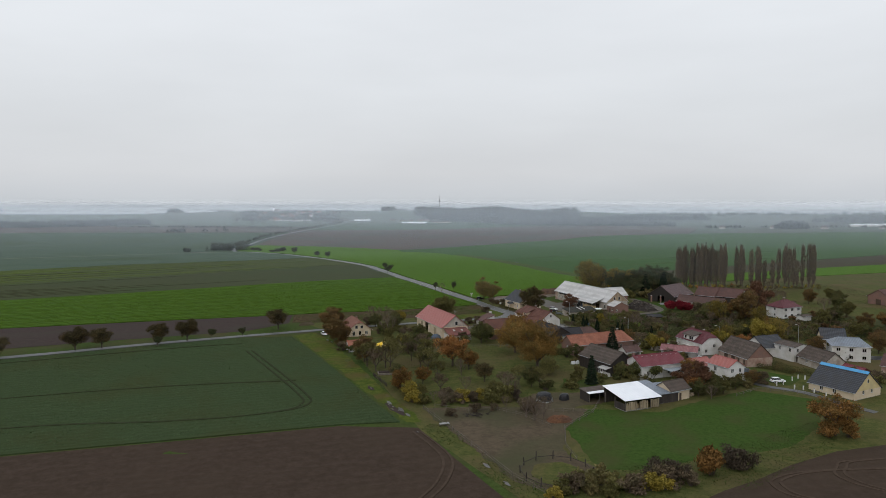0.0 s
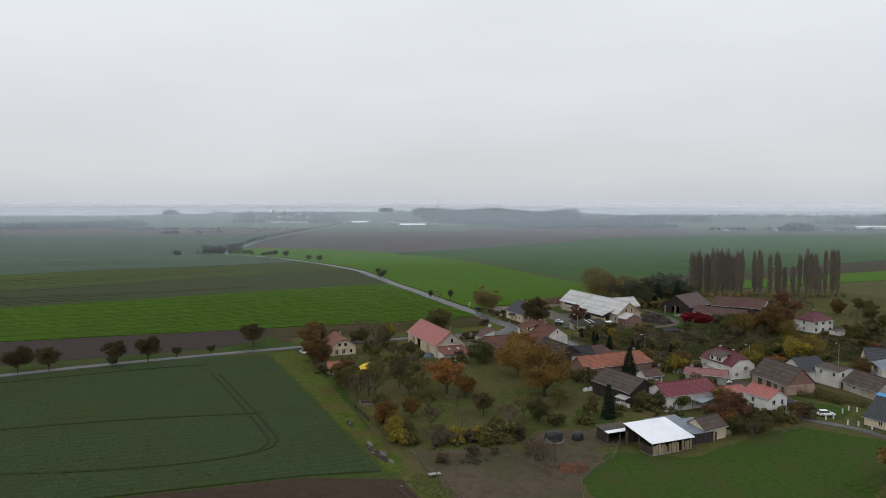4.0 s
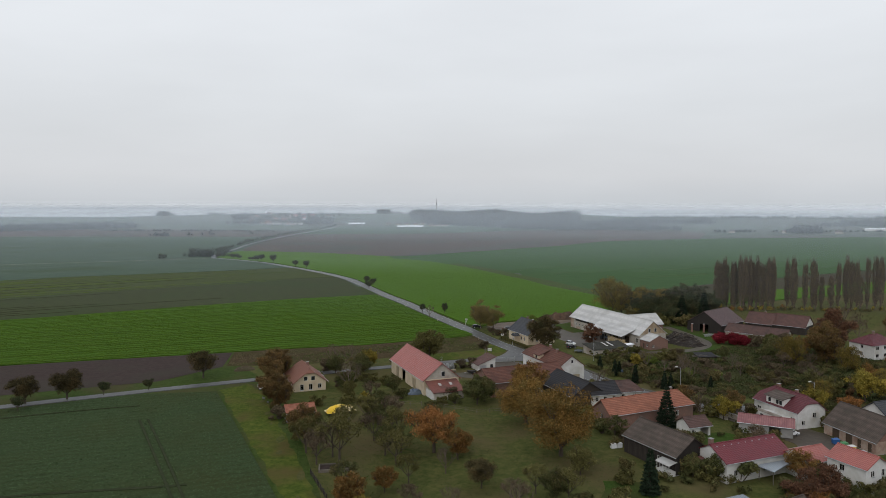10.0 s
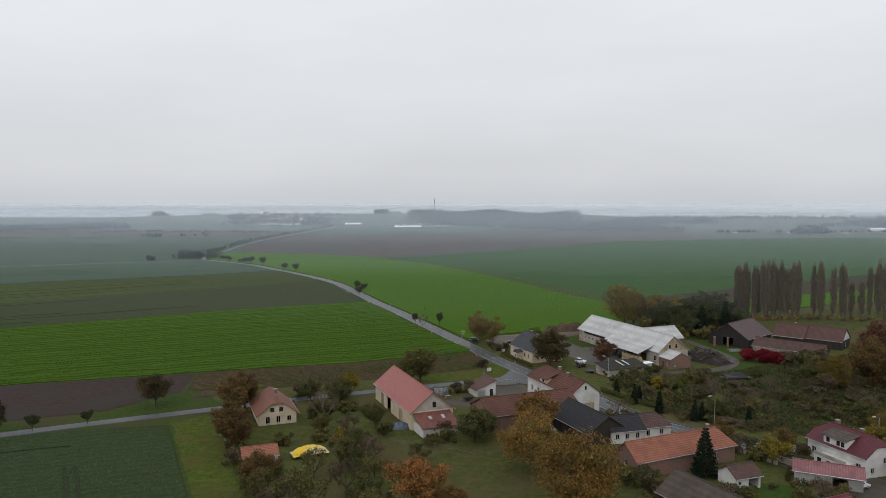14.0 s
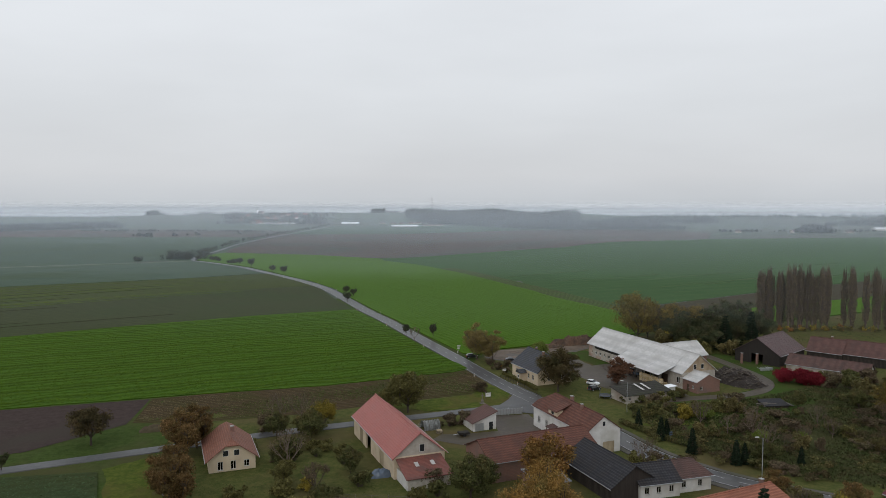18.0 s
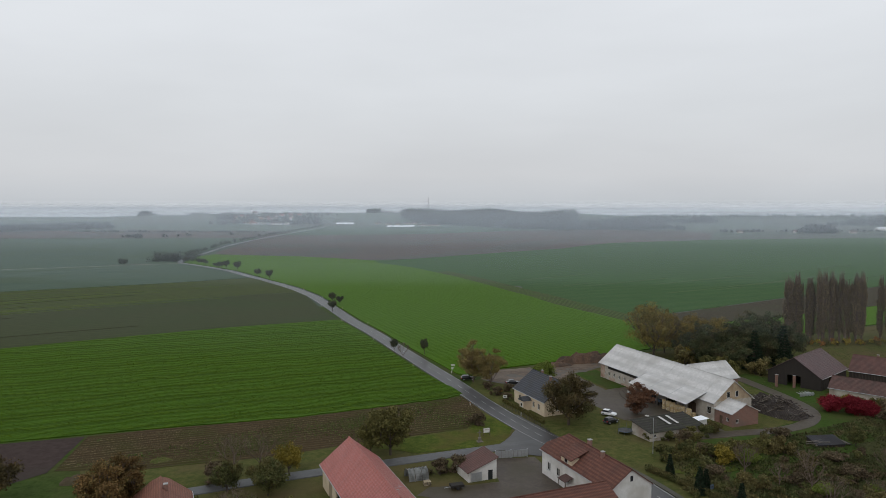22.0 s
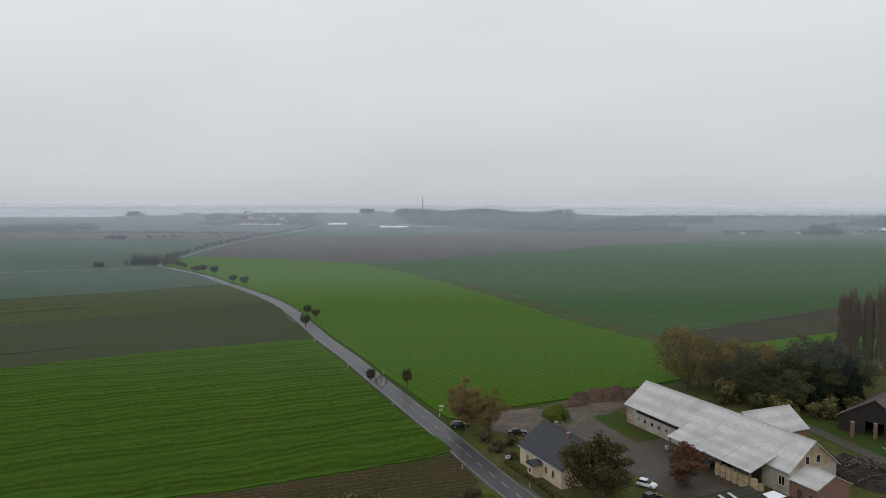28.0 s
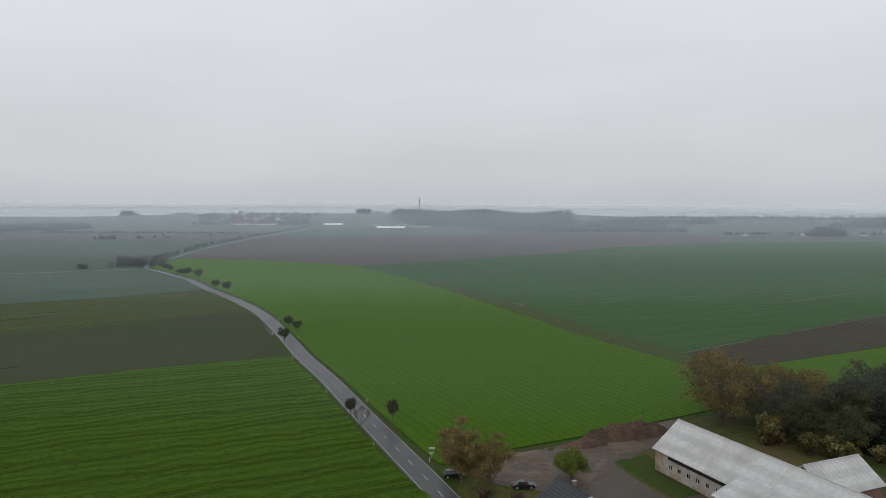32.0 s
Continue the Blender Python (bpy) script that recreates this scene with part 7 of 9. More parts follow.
def wood(name, label, seed, spots, h, material=None, n_leaf=52, size=2.6):
    """A far stand of trees: one mesh of many crowns with uneven heights, each rising from the ground."""
    rng = np.random.default_rng(seed)
    vs, fs, base = [], [], 0
    for x, y, s in spots:
        hh = h * s
        z = gz(x, y)
        lob = [((x, y, z + hh * 0.62), (hh * 0.38, hh * 0.38, hh * 0.34)), ((x, y, z + hh * 0.28), (hh * 0.34, hh * 0.34, hh * 0.3))]
        v, f = leaves(int(rng.integers(1e6)), lob, n_leaf, size * s, shell=0.45)
        vs.append(v)
        fs.append(f + base)
        base += len(v)
    me = bpy.data.meshes.new(name)
    me.from_pydata(np.concatenate(vs).tolist(), [], np.concatenate(fs).tolist())
    me.materials.append(material or L_FAR)
    return tagged(new(name, me), label, "wood", "", "stuff")


def strip(seed, pts, n, width, lo=0.7, hi=1.2):
    rng = random.Random(seed)
    out = []
    for _ in range(n):
        k = rng.randrange(len(pts) - 1)
        t = rng.random()
        (x0, y0), (x1, y1) = pts[k], pts[k + 1]
        out.append((x0 + (x1 - x0) * t + rng.uniform(-width, width), y0 + (y1 - y0) * t + rng.uniform(-width, width), rng.uniform(lo, hi)))
    return out


def grove(seed, poly, n, lo=0.75, hi=1.2):
    """Tree spots spread over an outline, lower towards its rim."""
    rng = np.random.default_rng(seed)
    px, py = [p[0] for p in poly], [p[1] for p in poly]
    x, y = rng.uniform(min(px), max(px), n * 4), rng.uniform(min(py), max(py), n * 4)
    ok = inside(poly, x, y)
    size = rng.uniform(lo, hi, n * 4) * (1 + 0.18 * np.sin(x * 0.021 + seed) + 0.1 * np.sin(y * 0.033))
    return list(zip(x[ok][:n].tolist(), y[ok][:n].tolist(), size[ok][:n].tolist()))


wood("far_wood", "dark mixed wood on the low ridge", 1, grove(1, [(-275, 2730), (-200, 2560), (-60, 2440), (120, 2420), (330, 2600), (330, 2760), (60, 2800), (-150, 2860), (-260, 2830)], 1500), 24)
wood("far_wood", "dark projecting edge of the wood", 2, grove(2, [(-60, 2450), (20, 2260), (90, 2090), (150, 2030), (196, 2060), (205, 2110), (185, 2250), (200, 2440)], 700, 0.7, 1.1), 23)
wood("far_wood", "long low wood beyond the ploughed field", 3, grove(3, [(200, 2440), (360, 2470), (520, 2560), (800, 2640), (800, 2720), (400, 2640), (200, 2560)], 620, 0.5, 1.05), 18)
wood("far_wood", "dark wood narrowing towards the field corner", 4, [(x, y, s * (1 - 0.42 * smooth(280, 500, x))) for x, y, s in grove(4, [(170, 2010), (340, 1975), (515, 1990), (505, 2030), (400, 2130), (300, 2300), (190, 2440)], 720, 0.7, 1.15)], 20)
wood("far_wood", "small dark copse beyond the wheat", 5, [(x, y, s * (1 - 0.5 * smooth(20, 40, abs(x - 722)))) for x, y, s in strip(5, [(690, 1762), (752, 1758)], 80, 14)], 18)
wood("far_wood", "trees round the far hamlet", 6, strip(6, [(560, 1830), (640, 1850), (900, 1880), (1300, 1900)], 120, 30, 0.3, 0.9), 8)
wood("far_wood", "wood on the far eastern rise", 7, grove(7, [(1060, 2420), (1700, 2380), (1700, 2560), (1090, 2520)], 420, 0.6, 1.1), 20)
wood("far_wood", "scattered trees behind the village", 8, strip(8, [(-900, 2760), (-750, 2800), (-560, 2780)], 200, 70, 0.4, 0.9), 13)
wood("far_wood", "garden trees among the far village houses", 23, strip(23, [(-880, 2560), (-760, 2620), (-560, 2560), (-600, 2720), (-860, 2740)], 330, 34, 0.4, 1.0), 13)
wood("far_wood", "tall dark trees beside the far village", 9, strip(9, [(-905, 2690), (-868, 2700)], 60, 22, 0.6, 1.15), 22)
wood("far_wood", "low wood on the western slope", 10, strip(10, [(-1700, 1840), (-1480, 1880), (-1209, 1930), (-1150, 2060), (-1080, 2200)], 760, 42, 0.5, 1.1), 19)
wood("far_wood", "round copse on the western rise", 11, [(x, y, s * (1 - 0.55 * smooth(12, 40, abs(x + 1300)))) for x, y, s in strip(11, [(-1330, 2950), (-1270, 2950)], 60, 12)], 19)
wood("far_wood", "thin row of trees on the western rise", 12, strip(12, [(-1138, 3000), (-1078, 3000)], 40, 9, 0.5, 0.9), 14)
wood("far_wood", "copse on the ridge beside the wood", 13, strip(13, [(-425, 2950), (-385, 2950)], 40, 12, 0.7, 1.15) + strip(33, [(-380, 2950), (-320, 2950)], 14, 8, 0.3, 0.7), 19)
wood("far_hedge", "dark thicket at the road bend", 14, strip(14, [(-452, 1150), (-436, 1156), (-416, 1160), (-400, 1172)], 40, 8, 0.45, 1.15), 15, L_HAZEGREEN, 170, 0.9)
wood("far_hedge", "small dark thicket beside the dirt track", 15, strip(15, [(-478, 1116), (-470, 1118)], 8, 3, 0.6, 1.0), 9, L_HAZEGREEN, 120, 0.8)
wood("far_hedge", "scattered field bushes across the valley", 16, strip(16, [(-772, 1716), (-728, 1700), (-547, 1844)], 22, 10, 0.5, 1.0), 9)
wood("far_hedge", "thin hedge between the far fields", 17, strip(17, [(-1019, 1933), (-530, 1948)], 190, 9, 0.3, 0.8), 6)
wood("far_wood", "trees across the far eastern plain", 18, strip(18, [(500, 3150), (1600, 3350), (2200, 3150)], 240, 140, 0.3, 0.7), 9)
wood("far_wood", "broken far tree lines in the east", 19, strip(19, [(700, 3500), (1500, 3900), (2400, 3600)], 200, 150, 0.5, 1.0), 15)
wood("far_hedge", "row of slim far poplars", 20, [(560 + 55 * i + 20 * math.sin(i * 3.1), 2700 + 12 * i, 0.7 + 0.3 * math.sin(i * 1.9)) for i in range(14)], 20, L_FAR, 30, 1.0)


def far_house(x, y, turn, L, W, e, r, wall, roof, label):
    o = root("far_house", x, y, turn, label, "house", "far village houses")
    part("wall", prism(bmesh.new(), [(-L / 2, -W / 2, -1), (-L / 2, W / 2, -1), (-L / 2, W / 2, e), (-L / 2, 0, r), (-L / 2, -W / 2, e)], (L, 0, 0)), wall, o)
    for sg in (-1, 1):
        part("roof_slope", slab(bmesh.new(), [(-L / 2 - 0.4, 0, r + 0.3), (-L / 2 - 0.4, sg * (W / 2 + 0.5), e), (L / 2 + 0.4, sg * (W / 2 + 0.5), e), (L / 2 + 0.4, 0, r + 0.3)][::sg], 0.25), roof, o)
    return o


rng = random.Random(21)
for i in range(46):
    t = rng.random()
    x, y = -925 + 330 * t + rng.uniform(-20, 20), 2540 + rng.uniform(0, 260)
    far_house(x, y, rng.uniform(-40, 40), rng.uniform(10, 18), rng.uniform(8, 11), rng.uniform(3.5, 6), rng.uniform(7, 10), rng.choice((M_WHITE, M_WHITE, M_GREYPL)), rng.choice((R_HOUSE, R_BROWN, R_OLD, R_GREY, R_FADED)),
              "small house with a tile roof in the far village")
for i in range(4):
    x, y = 560 + i * 118 + rng.uniform(-20, 20), 1745 + rng.uniform(-10, 25) + i * 4
    far_house(x, y, rng.uniform(-40, 40), rng.uniform(10, 16), 9, 4, 7.5, M_GREYPL, rng.choice((R_BROWN, R_OLD, R_GREY)), "small house in the far hamlet")
for i in range(6):
    far_house(-330 + i * 30 + rng.uniform(-8, 8), 2560 + rng.uniform(-20, 20), rng.uniform(-30, 30), rng.uniform(12, 22), 9, 4, 7, M_GREYPL, rng.choice((R_GREY, R_BROWN)), "low far farm building beside the greenhouses")
church = root("church", -850, 2850, 10, "pale far village church with a dark spire", "church")
part("tower", boxes((-3.2, 3.2, -3.2, 3.2, -2, 17)), R_WHITE, church)
part("spire", rod(rod(bmesh.new(), (0, 0, 17), (0, 0, 20), 3.4, 1.6, 8), (0, 0, 20), (0, 0, 29), 1.3, 0.1, 8), R_SLATE, church)
part("nave", prism(bmesh.new(), [(3, -5, -2), (3, 5, -2), (3, 5, 7), (3, 0, 12), (3, -5, 7)], (18, 0, 0)), M_WHITE, church)
part("nave_roof", slab(bmesh.new(), [(2.9, 0, 12.4), (2.9, -5.8, 6.6), (21.4, -5.8, 6.6), (21.4, 0, 12.4)], 0.4), R_OLD, church)

mast = root("radio_mast", -176, 2680, 0, "slim lattice radio mast above the wood", "mast")
bm = bmesh.new()
for i in range(3):
    a = i * 2.094
    rod(bm, (1.6 * math.cos(a), 1.6 * math.sin(a), 0), (0.9 * math.cos(a), 0.9 * math.sin(a), 62), 0.75, 0.6, 4)
for k in range(22):
    z = 2.8 * k
    w = 1.6 - 0.7 * z / 62
    for i in range(3):
        a, b = i * 2.094, (i + 1) * 2.094
        rod(bm, (w * math.cos(a), w * math.sin(a), z), (w * math.cos(b), w * math.sin(b), z + 2.8), 0.4, 0.4, 3)
part("lattice", bm, M_MAST, mast)
part("antenna", rod(bmesh.new(), (0, 0, 61), (0, 0, 77), 0.8, 0.6, 5), M_MAST, mast)
part("drum", rod(bmesh.new(), (0, 0, 46), (0, 0, 50), 2.0, 2.0, 8), M_CONC, mast)


def greenhouse(x, y, turn, L, label):
    o = root("greenhouse", x, y, turn, label, "greenhouse")
    bm = bmesh.new()
    for k in range(3):
        pts = [(-L / 2, 7 * math.cos(a * math.pi / 8) + 15 * (k - 1), 4.2 * math.sin(a * math.pi / 8)) for a in range(9)]
        prism(bm, pts, (L, 0, 0))
    part("foil_roof", bm, R_WHITE, o)
    return o


greenhouse(-234, 2335, 2, 80, "long white foil greenhouses at the field end")
far_house(-152, 2400, 4, 62, 16, 3.5, 6, M_GREYPL, R_GREY, "long grey-roofed far hall before the wood")
greenhouse(-446, 2575, 4, 56, "white far greenhouse beside the road")
for i in range(3):
    far_house(980 + 45 * i, 1980 + 14 * i, 5, 36, 14, 5, 7, M_WHITE, R_WHITE, "long white far farm hall")


# added translucent sheets that imitate distance haze; shading normals point up to catch skylight
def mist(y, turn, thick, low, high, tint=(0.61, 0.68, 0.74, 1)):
    m = bpy.data.materials.new("haze veil")
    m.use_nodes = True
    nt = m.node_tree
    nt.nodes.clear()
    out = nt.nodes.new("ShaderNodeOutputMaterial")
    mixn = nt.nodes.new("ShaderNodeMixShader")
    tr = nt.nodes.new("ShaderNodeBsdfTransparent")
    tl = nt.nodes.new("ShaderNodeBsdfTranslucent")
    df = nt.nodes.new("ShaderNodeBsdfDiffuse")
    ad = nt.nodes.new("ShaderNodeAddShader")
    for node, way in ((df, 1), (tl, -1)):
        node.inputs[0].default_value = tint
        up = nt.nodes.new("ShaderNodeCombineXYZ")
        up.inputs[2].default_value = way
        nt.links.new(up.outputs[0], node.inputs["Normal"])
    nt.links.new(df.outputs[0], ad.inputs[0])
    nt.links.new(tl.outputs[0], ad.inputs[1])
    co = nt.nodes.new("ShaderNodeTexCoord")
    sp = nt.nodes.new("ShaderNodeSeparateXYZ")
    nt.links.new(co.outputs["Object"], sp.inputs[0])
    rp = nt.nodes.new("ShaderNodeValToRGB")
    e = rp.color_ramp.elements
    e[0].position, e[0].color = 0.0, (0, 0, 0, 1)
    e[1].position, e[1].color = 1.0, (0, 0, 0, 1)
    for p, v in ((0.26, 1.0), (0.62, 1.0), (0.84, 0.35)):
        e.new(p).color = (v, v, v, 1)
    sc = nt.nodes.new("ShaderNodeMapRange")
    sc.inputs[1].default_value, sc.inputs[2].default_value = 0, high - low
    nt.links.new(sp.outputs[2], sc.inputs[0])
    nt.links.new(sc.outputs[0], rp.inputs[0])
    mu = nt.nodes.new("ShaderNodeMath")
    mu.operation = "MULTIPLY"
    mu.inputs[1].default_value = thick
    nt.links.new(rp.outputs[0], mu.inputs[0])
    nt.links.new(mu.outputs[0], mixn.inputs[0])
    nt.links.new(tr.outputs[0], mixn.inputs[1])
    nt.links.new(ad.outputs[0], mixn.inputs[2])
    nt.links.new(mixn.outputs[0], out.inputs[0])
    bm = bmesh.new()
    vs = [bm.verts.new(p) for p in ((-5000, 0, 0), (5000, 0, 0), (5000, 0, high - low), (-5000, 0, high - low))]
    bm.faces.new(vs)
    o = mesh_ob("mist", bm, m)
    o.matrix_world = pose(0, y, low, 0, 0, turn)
    return tagged(o, "thin upright translucent veil imitating haze over the valley", "mist", "", "stuff")


# seven sheets between village and ridge stand in for the thickening haze
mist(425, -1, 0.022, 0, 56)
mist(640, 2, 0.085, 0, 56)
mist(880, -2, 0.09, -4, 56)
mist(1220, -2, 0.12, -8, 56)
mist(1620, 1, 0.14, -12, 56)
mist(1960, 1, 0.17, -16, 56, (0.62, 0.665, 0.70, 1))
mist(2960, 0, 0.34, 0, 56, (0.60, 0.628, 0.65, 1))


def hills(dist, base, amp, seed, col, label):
    """Plain backdrop hills at the land's edge; haze is painted into their glow."""
    m = bpy.data.materials.new("glowing haze-coloured hills")
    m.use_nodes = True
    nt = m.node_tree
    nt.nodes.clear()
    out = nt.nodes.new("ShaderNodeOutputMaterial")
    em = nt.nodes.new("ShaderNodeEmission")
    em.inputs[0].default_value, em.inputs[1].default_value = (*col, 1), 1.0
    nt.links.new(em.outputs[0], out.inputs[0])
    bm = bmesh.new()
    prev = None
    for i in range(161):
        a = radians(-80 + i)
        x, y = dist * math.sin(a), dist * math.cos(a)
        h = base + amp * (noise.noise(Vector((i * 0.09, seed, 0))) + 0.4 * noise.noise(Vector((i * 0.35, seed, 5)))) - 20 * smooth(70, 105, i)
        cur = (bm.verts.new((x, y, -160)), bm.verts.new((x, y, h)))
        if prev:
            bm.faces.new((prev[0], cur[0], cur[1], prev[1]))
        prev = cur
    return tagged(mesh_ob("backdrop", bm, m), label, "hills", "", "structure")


hills(4600, 24, 7, 3.3, (0.34, 0.37, 0.40), "far hills with haze painted as a pale glow")
hills(4750, 36, 9, 8.1, (0.455, 0.475, 0.50), "farthest hills with haze painted as a paler glow")

# ---- vehicles ----
P_WHITE = mat("white car paint", (0.75, 0.76, 0.77), (0.80, 0.81, 0.82), 1, 0.25, spec=0.5)
P_BLACK = mat("black car paint", (0.012, 0.012, 0.014), (0.02, 0.02, 0.022), 1, 0.22, spec=0.5)
P_BLUE = mat("blue grey car paint", (0.06, 0.085, 0.12), (0.08, 0.105, 0.14), 1, 0.25, spec=0.5)
P_SILVER = mat("silver car paint", (0.42, 0.43, 0.45), (0.48, 0.49, 0.51), 1, 0.3, metal=0.4)
P_RUBBER = mat("black tyre rubber", (0.014, 0.014, 0.014), (0.024, 0.024, 0.024), 2, 0.9)
P_LAMP = mat("clear lamp glass", (0.6, 0.6, 0.58), (0.7, 0.7, 0.68), 1, 0.1, spec=0.6)
P_TAIL = mat("red lamp glass", (0.35, 0.02, 0.02), (0.42, 0.03, 0.03), 1, 0.15, spec=0.6)


def car(x, y, turn, paint, label, long=4.3, high=1.48, kind="car"):
    """A parked car whose nose points along local x."""
    o = root("car", x, y, turn, label, "car", z=gz(x, y) + 0.2)
    a, w = long / 2, 0.88
    side = [(-a, 0.28), (-a + 0.1, 0.72), (-a + 0.25, 0.92), (a * 0.30, 0.95), (a - 0.25, 0.78), (a, 0.58), (a - 0.02, 0.28)]
    bm = prism(bmesh.new(), [(px, -w, pz) for px, pz in side], (0, 2 * w, 0))
    bmesh.ops.bevel(bm, geom=bm.edges[:], offset=0.06, segments=2, affect="EDGES")
    part("body", bm, paint, o)
    rear = -a + (0.2 if kind != "saloon" else 0.75)
    front = a * 0.42
    bm = bmesh.new()
    lo = [(rear, -0.82, 0.93), (front, -0.82, 0.93), (front, 0.82, 0.93), (rear, 0.82, 0.93)]
    hi = [(rear + 0.35, -0.64, high), (front - 0.75, -0.64, high), (front - 0.75, 0.64, high), (rear + 0.35, 0.64, high)]
    v = [bm.verts.new(p) for p in lo + hi]
    for f in ((0, 1, 5, 4), (1, 2, 6, 5), (2, 3, 7, 6), (3, 0, 4, 7)):
        bm.faces.new([v[i] for i in f])
    bm.faces.new(v[4:])
    part("glasshouse", bm, M_GLASSDARK, o, "dark tinted car windows")
    part("roof", slab(bmesh.new(), [(rear + 0.3, -0.66, high + 0.03), (front - 0.7, -0.66, high + 0.03), (front - 0.7, 0.66, high + 0.03), (rear + 0.3, 0.66, high + 0.03)], 0.07), paint, o)
    for px in (-a * 0.62, a * 0.62):
        for sg in (-1, 1):
            wh = part("wheel", rod(bmesh.new(), (px, sg * 0.70, 0.31), (px, sg * 0.90, 0.31), 0.31, 0.31, 12), P_RUBBER, o)
            part("rim", rod(bmesh.new(), (px, sg * 0.90, 0.31), (px, sg * 0.92, 0.31), 0.2, 0.18, 10), M_STEEL, wh)
    for sg in (-1, 1):
        part("headlight", boxes((a - 0.10, a + 0.015, sg * 0.62 - 0.16, sg * 0.62 + 0.16, 0.56, 0.70)), P_LAMP, o)
        part("tail_light", boxes((-a - 0.012, -a + 0.12, sg * 0.70 - 0.12, sg * 0.70 + 0.12, 0.62, 0.84)), P_TAIL, o)
        part("mirror", boxes((front - 0.35, front - 0.22, sg * 0.94 - 0.08, sg * 0.94 + 0.08, 0.93, 1.05)), paint, o)
    return o


car(-66.9, 291.5, 115, P_WHITE, "white hatchback parked beside the lane trees")
car(89.5, 225.0, 5, P_WHITE, "white hatchback parked on the garden lawn")
car(84.3, 235.5, -12, P_BLUE, "blue grey estate car parked on the lawn", 4.5)
car(73.4, 256.2, 20, P_WHITE, "white car before the low red-roofed outbuilding")
car(10.3, 395.5, 8, P_BLACK, "black saloon parked behind the slate cottage", 4.5, 1.42, "saloon")
car(33.8, 364.6, -35, P_WHITE, "white hatchback parked in the farmyard", 3.8, 1.42)
car(33.2, 358.2, 35, P_BLACK, "dark hatchback parked beside the cottage", 4.0, 1.45)
car(-3.5, 400.4, 10, P_BLACK, "dark car half hidden under the junction trees")
car(147.0, 345.0, 12, P_WHITE, "white car beside the pink-roofed villa")
car(83.0, 241.0, 10, P_SILVER, "silver van parked by the brick barn", 4.6, 1.85)


# ---- fences ----
def fence(label, pts, gap, h, rails=2, material=None, w=0.12):
    o = new("fence")
    x0, y0 = pts[0]
    o.matrix_world = pose(x0, y0, gz(x0, y0))
    tagged(o, label, "fence")
    rng = random.Random(int(x0 * 7 + y0))
    tops = []
    for (ax, ay), (bx, by) in zip(pts, pts[1:]):
        n = max(1, round(math.hypot(bx - ax, by - ay) / gap))
        for i in range(n + (1 if (bx, by) == pts[-1] else 0)):
            x, y = ax + (bx - ax) * i / n - x0, ay + (by - ay) * i / n - y0
            z = gz(x + x0, y + y0) - gz(x0, y0)
            hh = h * rng.uniform(0.85, 1.12)
            lean = Vector((rng.uniform(-0.06, 0.06), rng.uniform(-0.06, 0.06), 1))
            p = Vector((x, y, z))
            part("post", rod(bmesh.new(), p - lean * 0.3, p + lean * hh, w * 0.6, w * 0.5, 6), material or M_TIMBER, o)
            tops.append(p)
    for p, q in zip(tops, tops[1:]):
        for k in range(rails):
            z = h * (0.45 + 0.42 * k)
            part("rail", rod(bmesh.new(), p + Vector((0, 0, z)), q + Vector((0, 0, z + rng.uniform(-0.05, 0.05))), w * 0.32, w * 0.3, 4), material or M_TIMBER, o)
    return o


fence("grey timber paddock fence with leaning posts", [(-17, 192.5), (-8.3, 175), (0, 158.5), (5.5, 146.5), (11.5, 138)], 4.0, 1.3)
fence("grey timber rail fence along the orchard", [(-14, 194), (-4.6, 190.7), (3, 192.2), (10.3, 187), (16.2, 178.5)], 3.5, 1.2)
fence("timber paddock fence beside the lawn", [(31.5, 201), (28.5, 191.5), (19.6, 178.5), (18.5, 165), (20, 157)], 4.0, 1.2)
fence("dark posts of the round pen", [(14.8 + 7.6 * math.cos(a * 0.5236), 149 + 8.6 * math.sin(a * 0.5236)) for a in range(13)], 4.0, 1.9, 1, M_WOOD, 0.22)
fence("timber fence before the shelter", [(9, 199), (18, 192), (28.5, 191.5)], 3.0, 1.2)
fence("dark board fence in the orchard", [(-36, 226), (-30, 214)], 1.2, 1.2, 2, M_WOOD, 0.2)
fence("wire fence along the garden lane", [(-30, 276.5), (-14, 276), (-2, 270), (8, 272)], 3.0, 1.3, 2)
fence("wire fence beside the concrete drive", [(72, 209.5), (80, 216), (90.5, 213), (97, 204)], 3.2, 1.1, 2)
fence("fence along the cottage garden", [(6, 372), (10.5, 365), (14, 357), (17, 350)], 1.4, 1.0, 2, M_WOOD)


def white_post(x, y, h=1.3):
    o = root("gatepost", x, y, 27, "white plastered garden gatepost", "post", "garden gateposts")
    part("shaft", boxes((-0.13, 0.13, -0.13, 0.13, -0.2, h)), M_WHITE, o)
    part("cap", boxes((-0.18, 0.18, -0.18, 0.18, h, h + 0.08)), M_CONC, o)


for x, y in ((87.9, 221.6), (90.3, 222.6), (94.9, 227.5), (97.8, 230.2), (99.4, 229.0), (91.7, 218.0), (93.9, 217.2), (95.9, 214.6), (97.6, 210.8), (100.5, 212)):
    white_post(x, y)

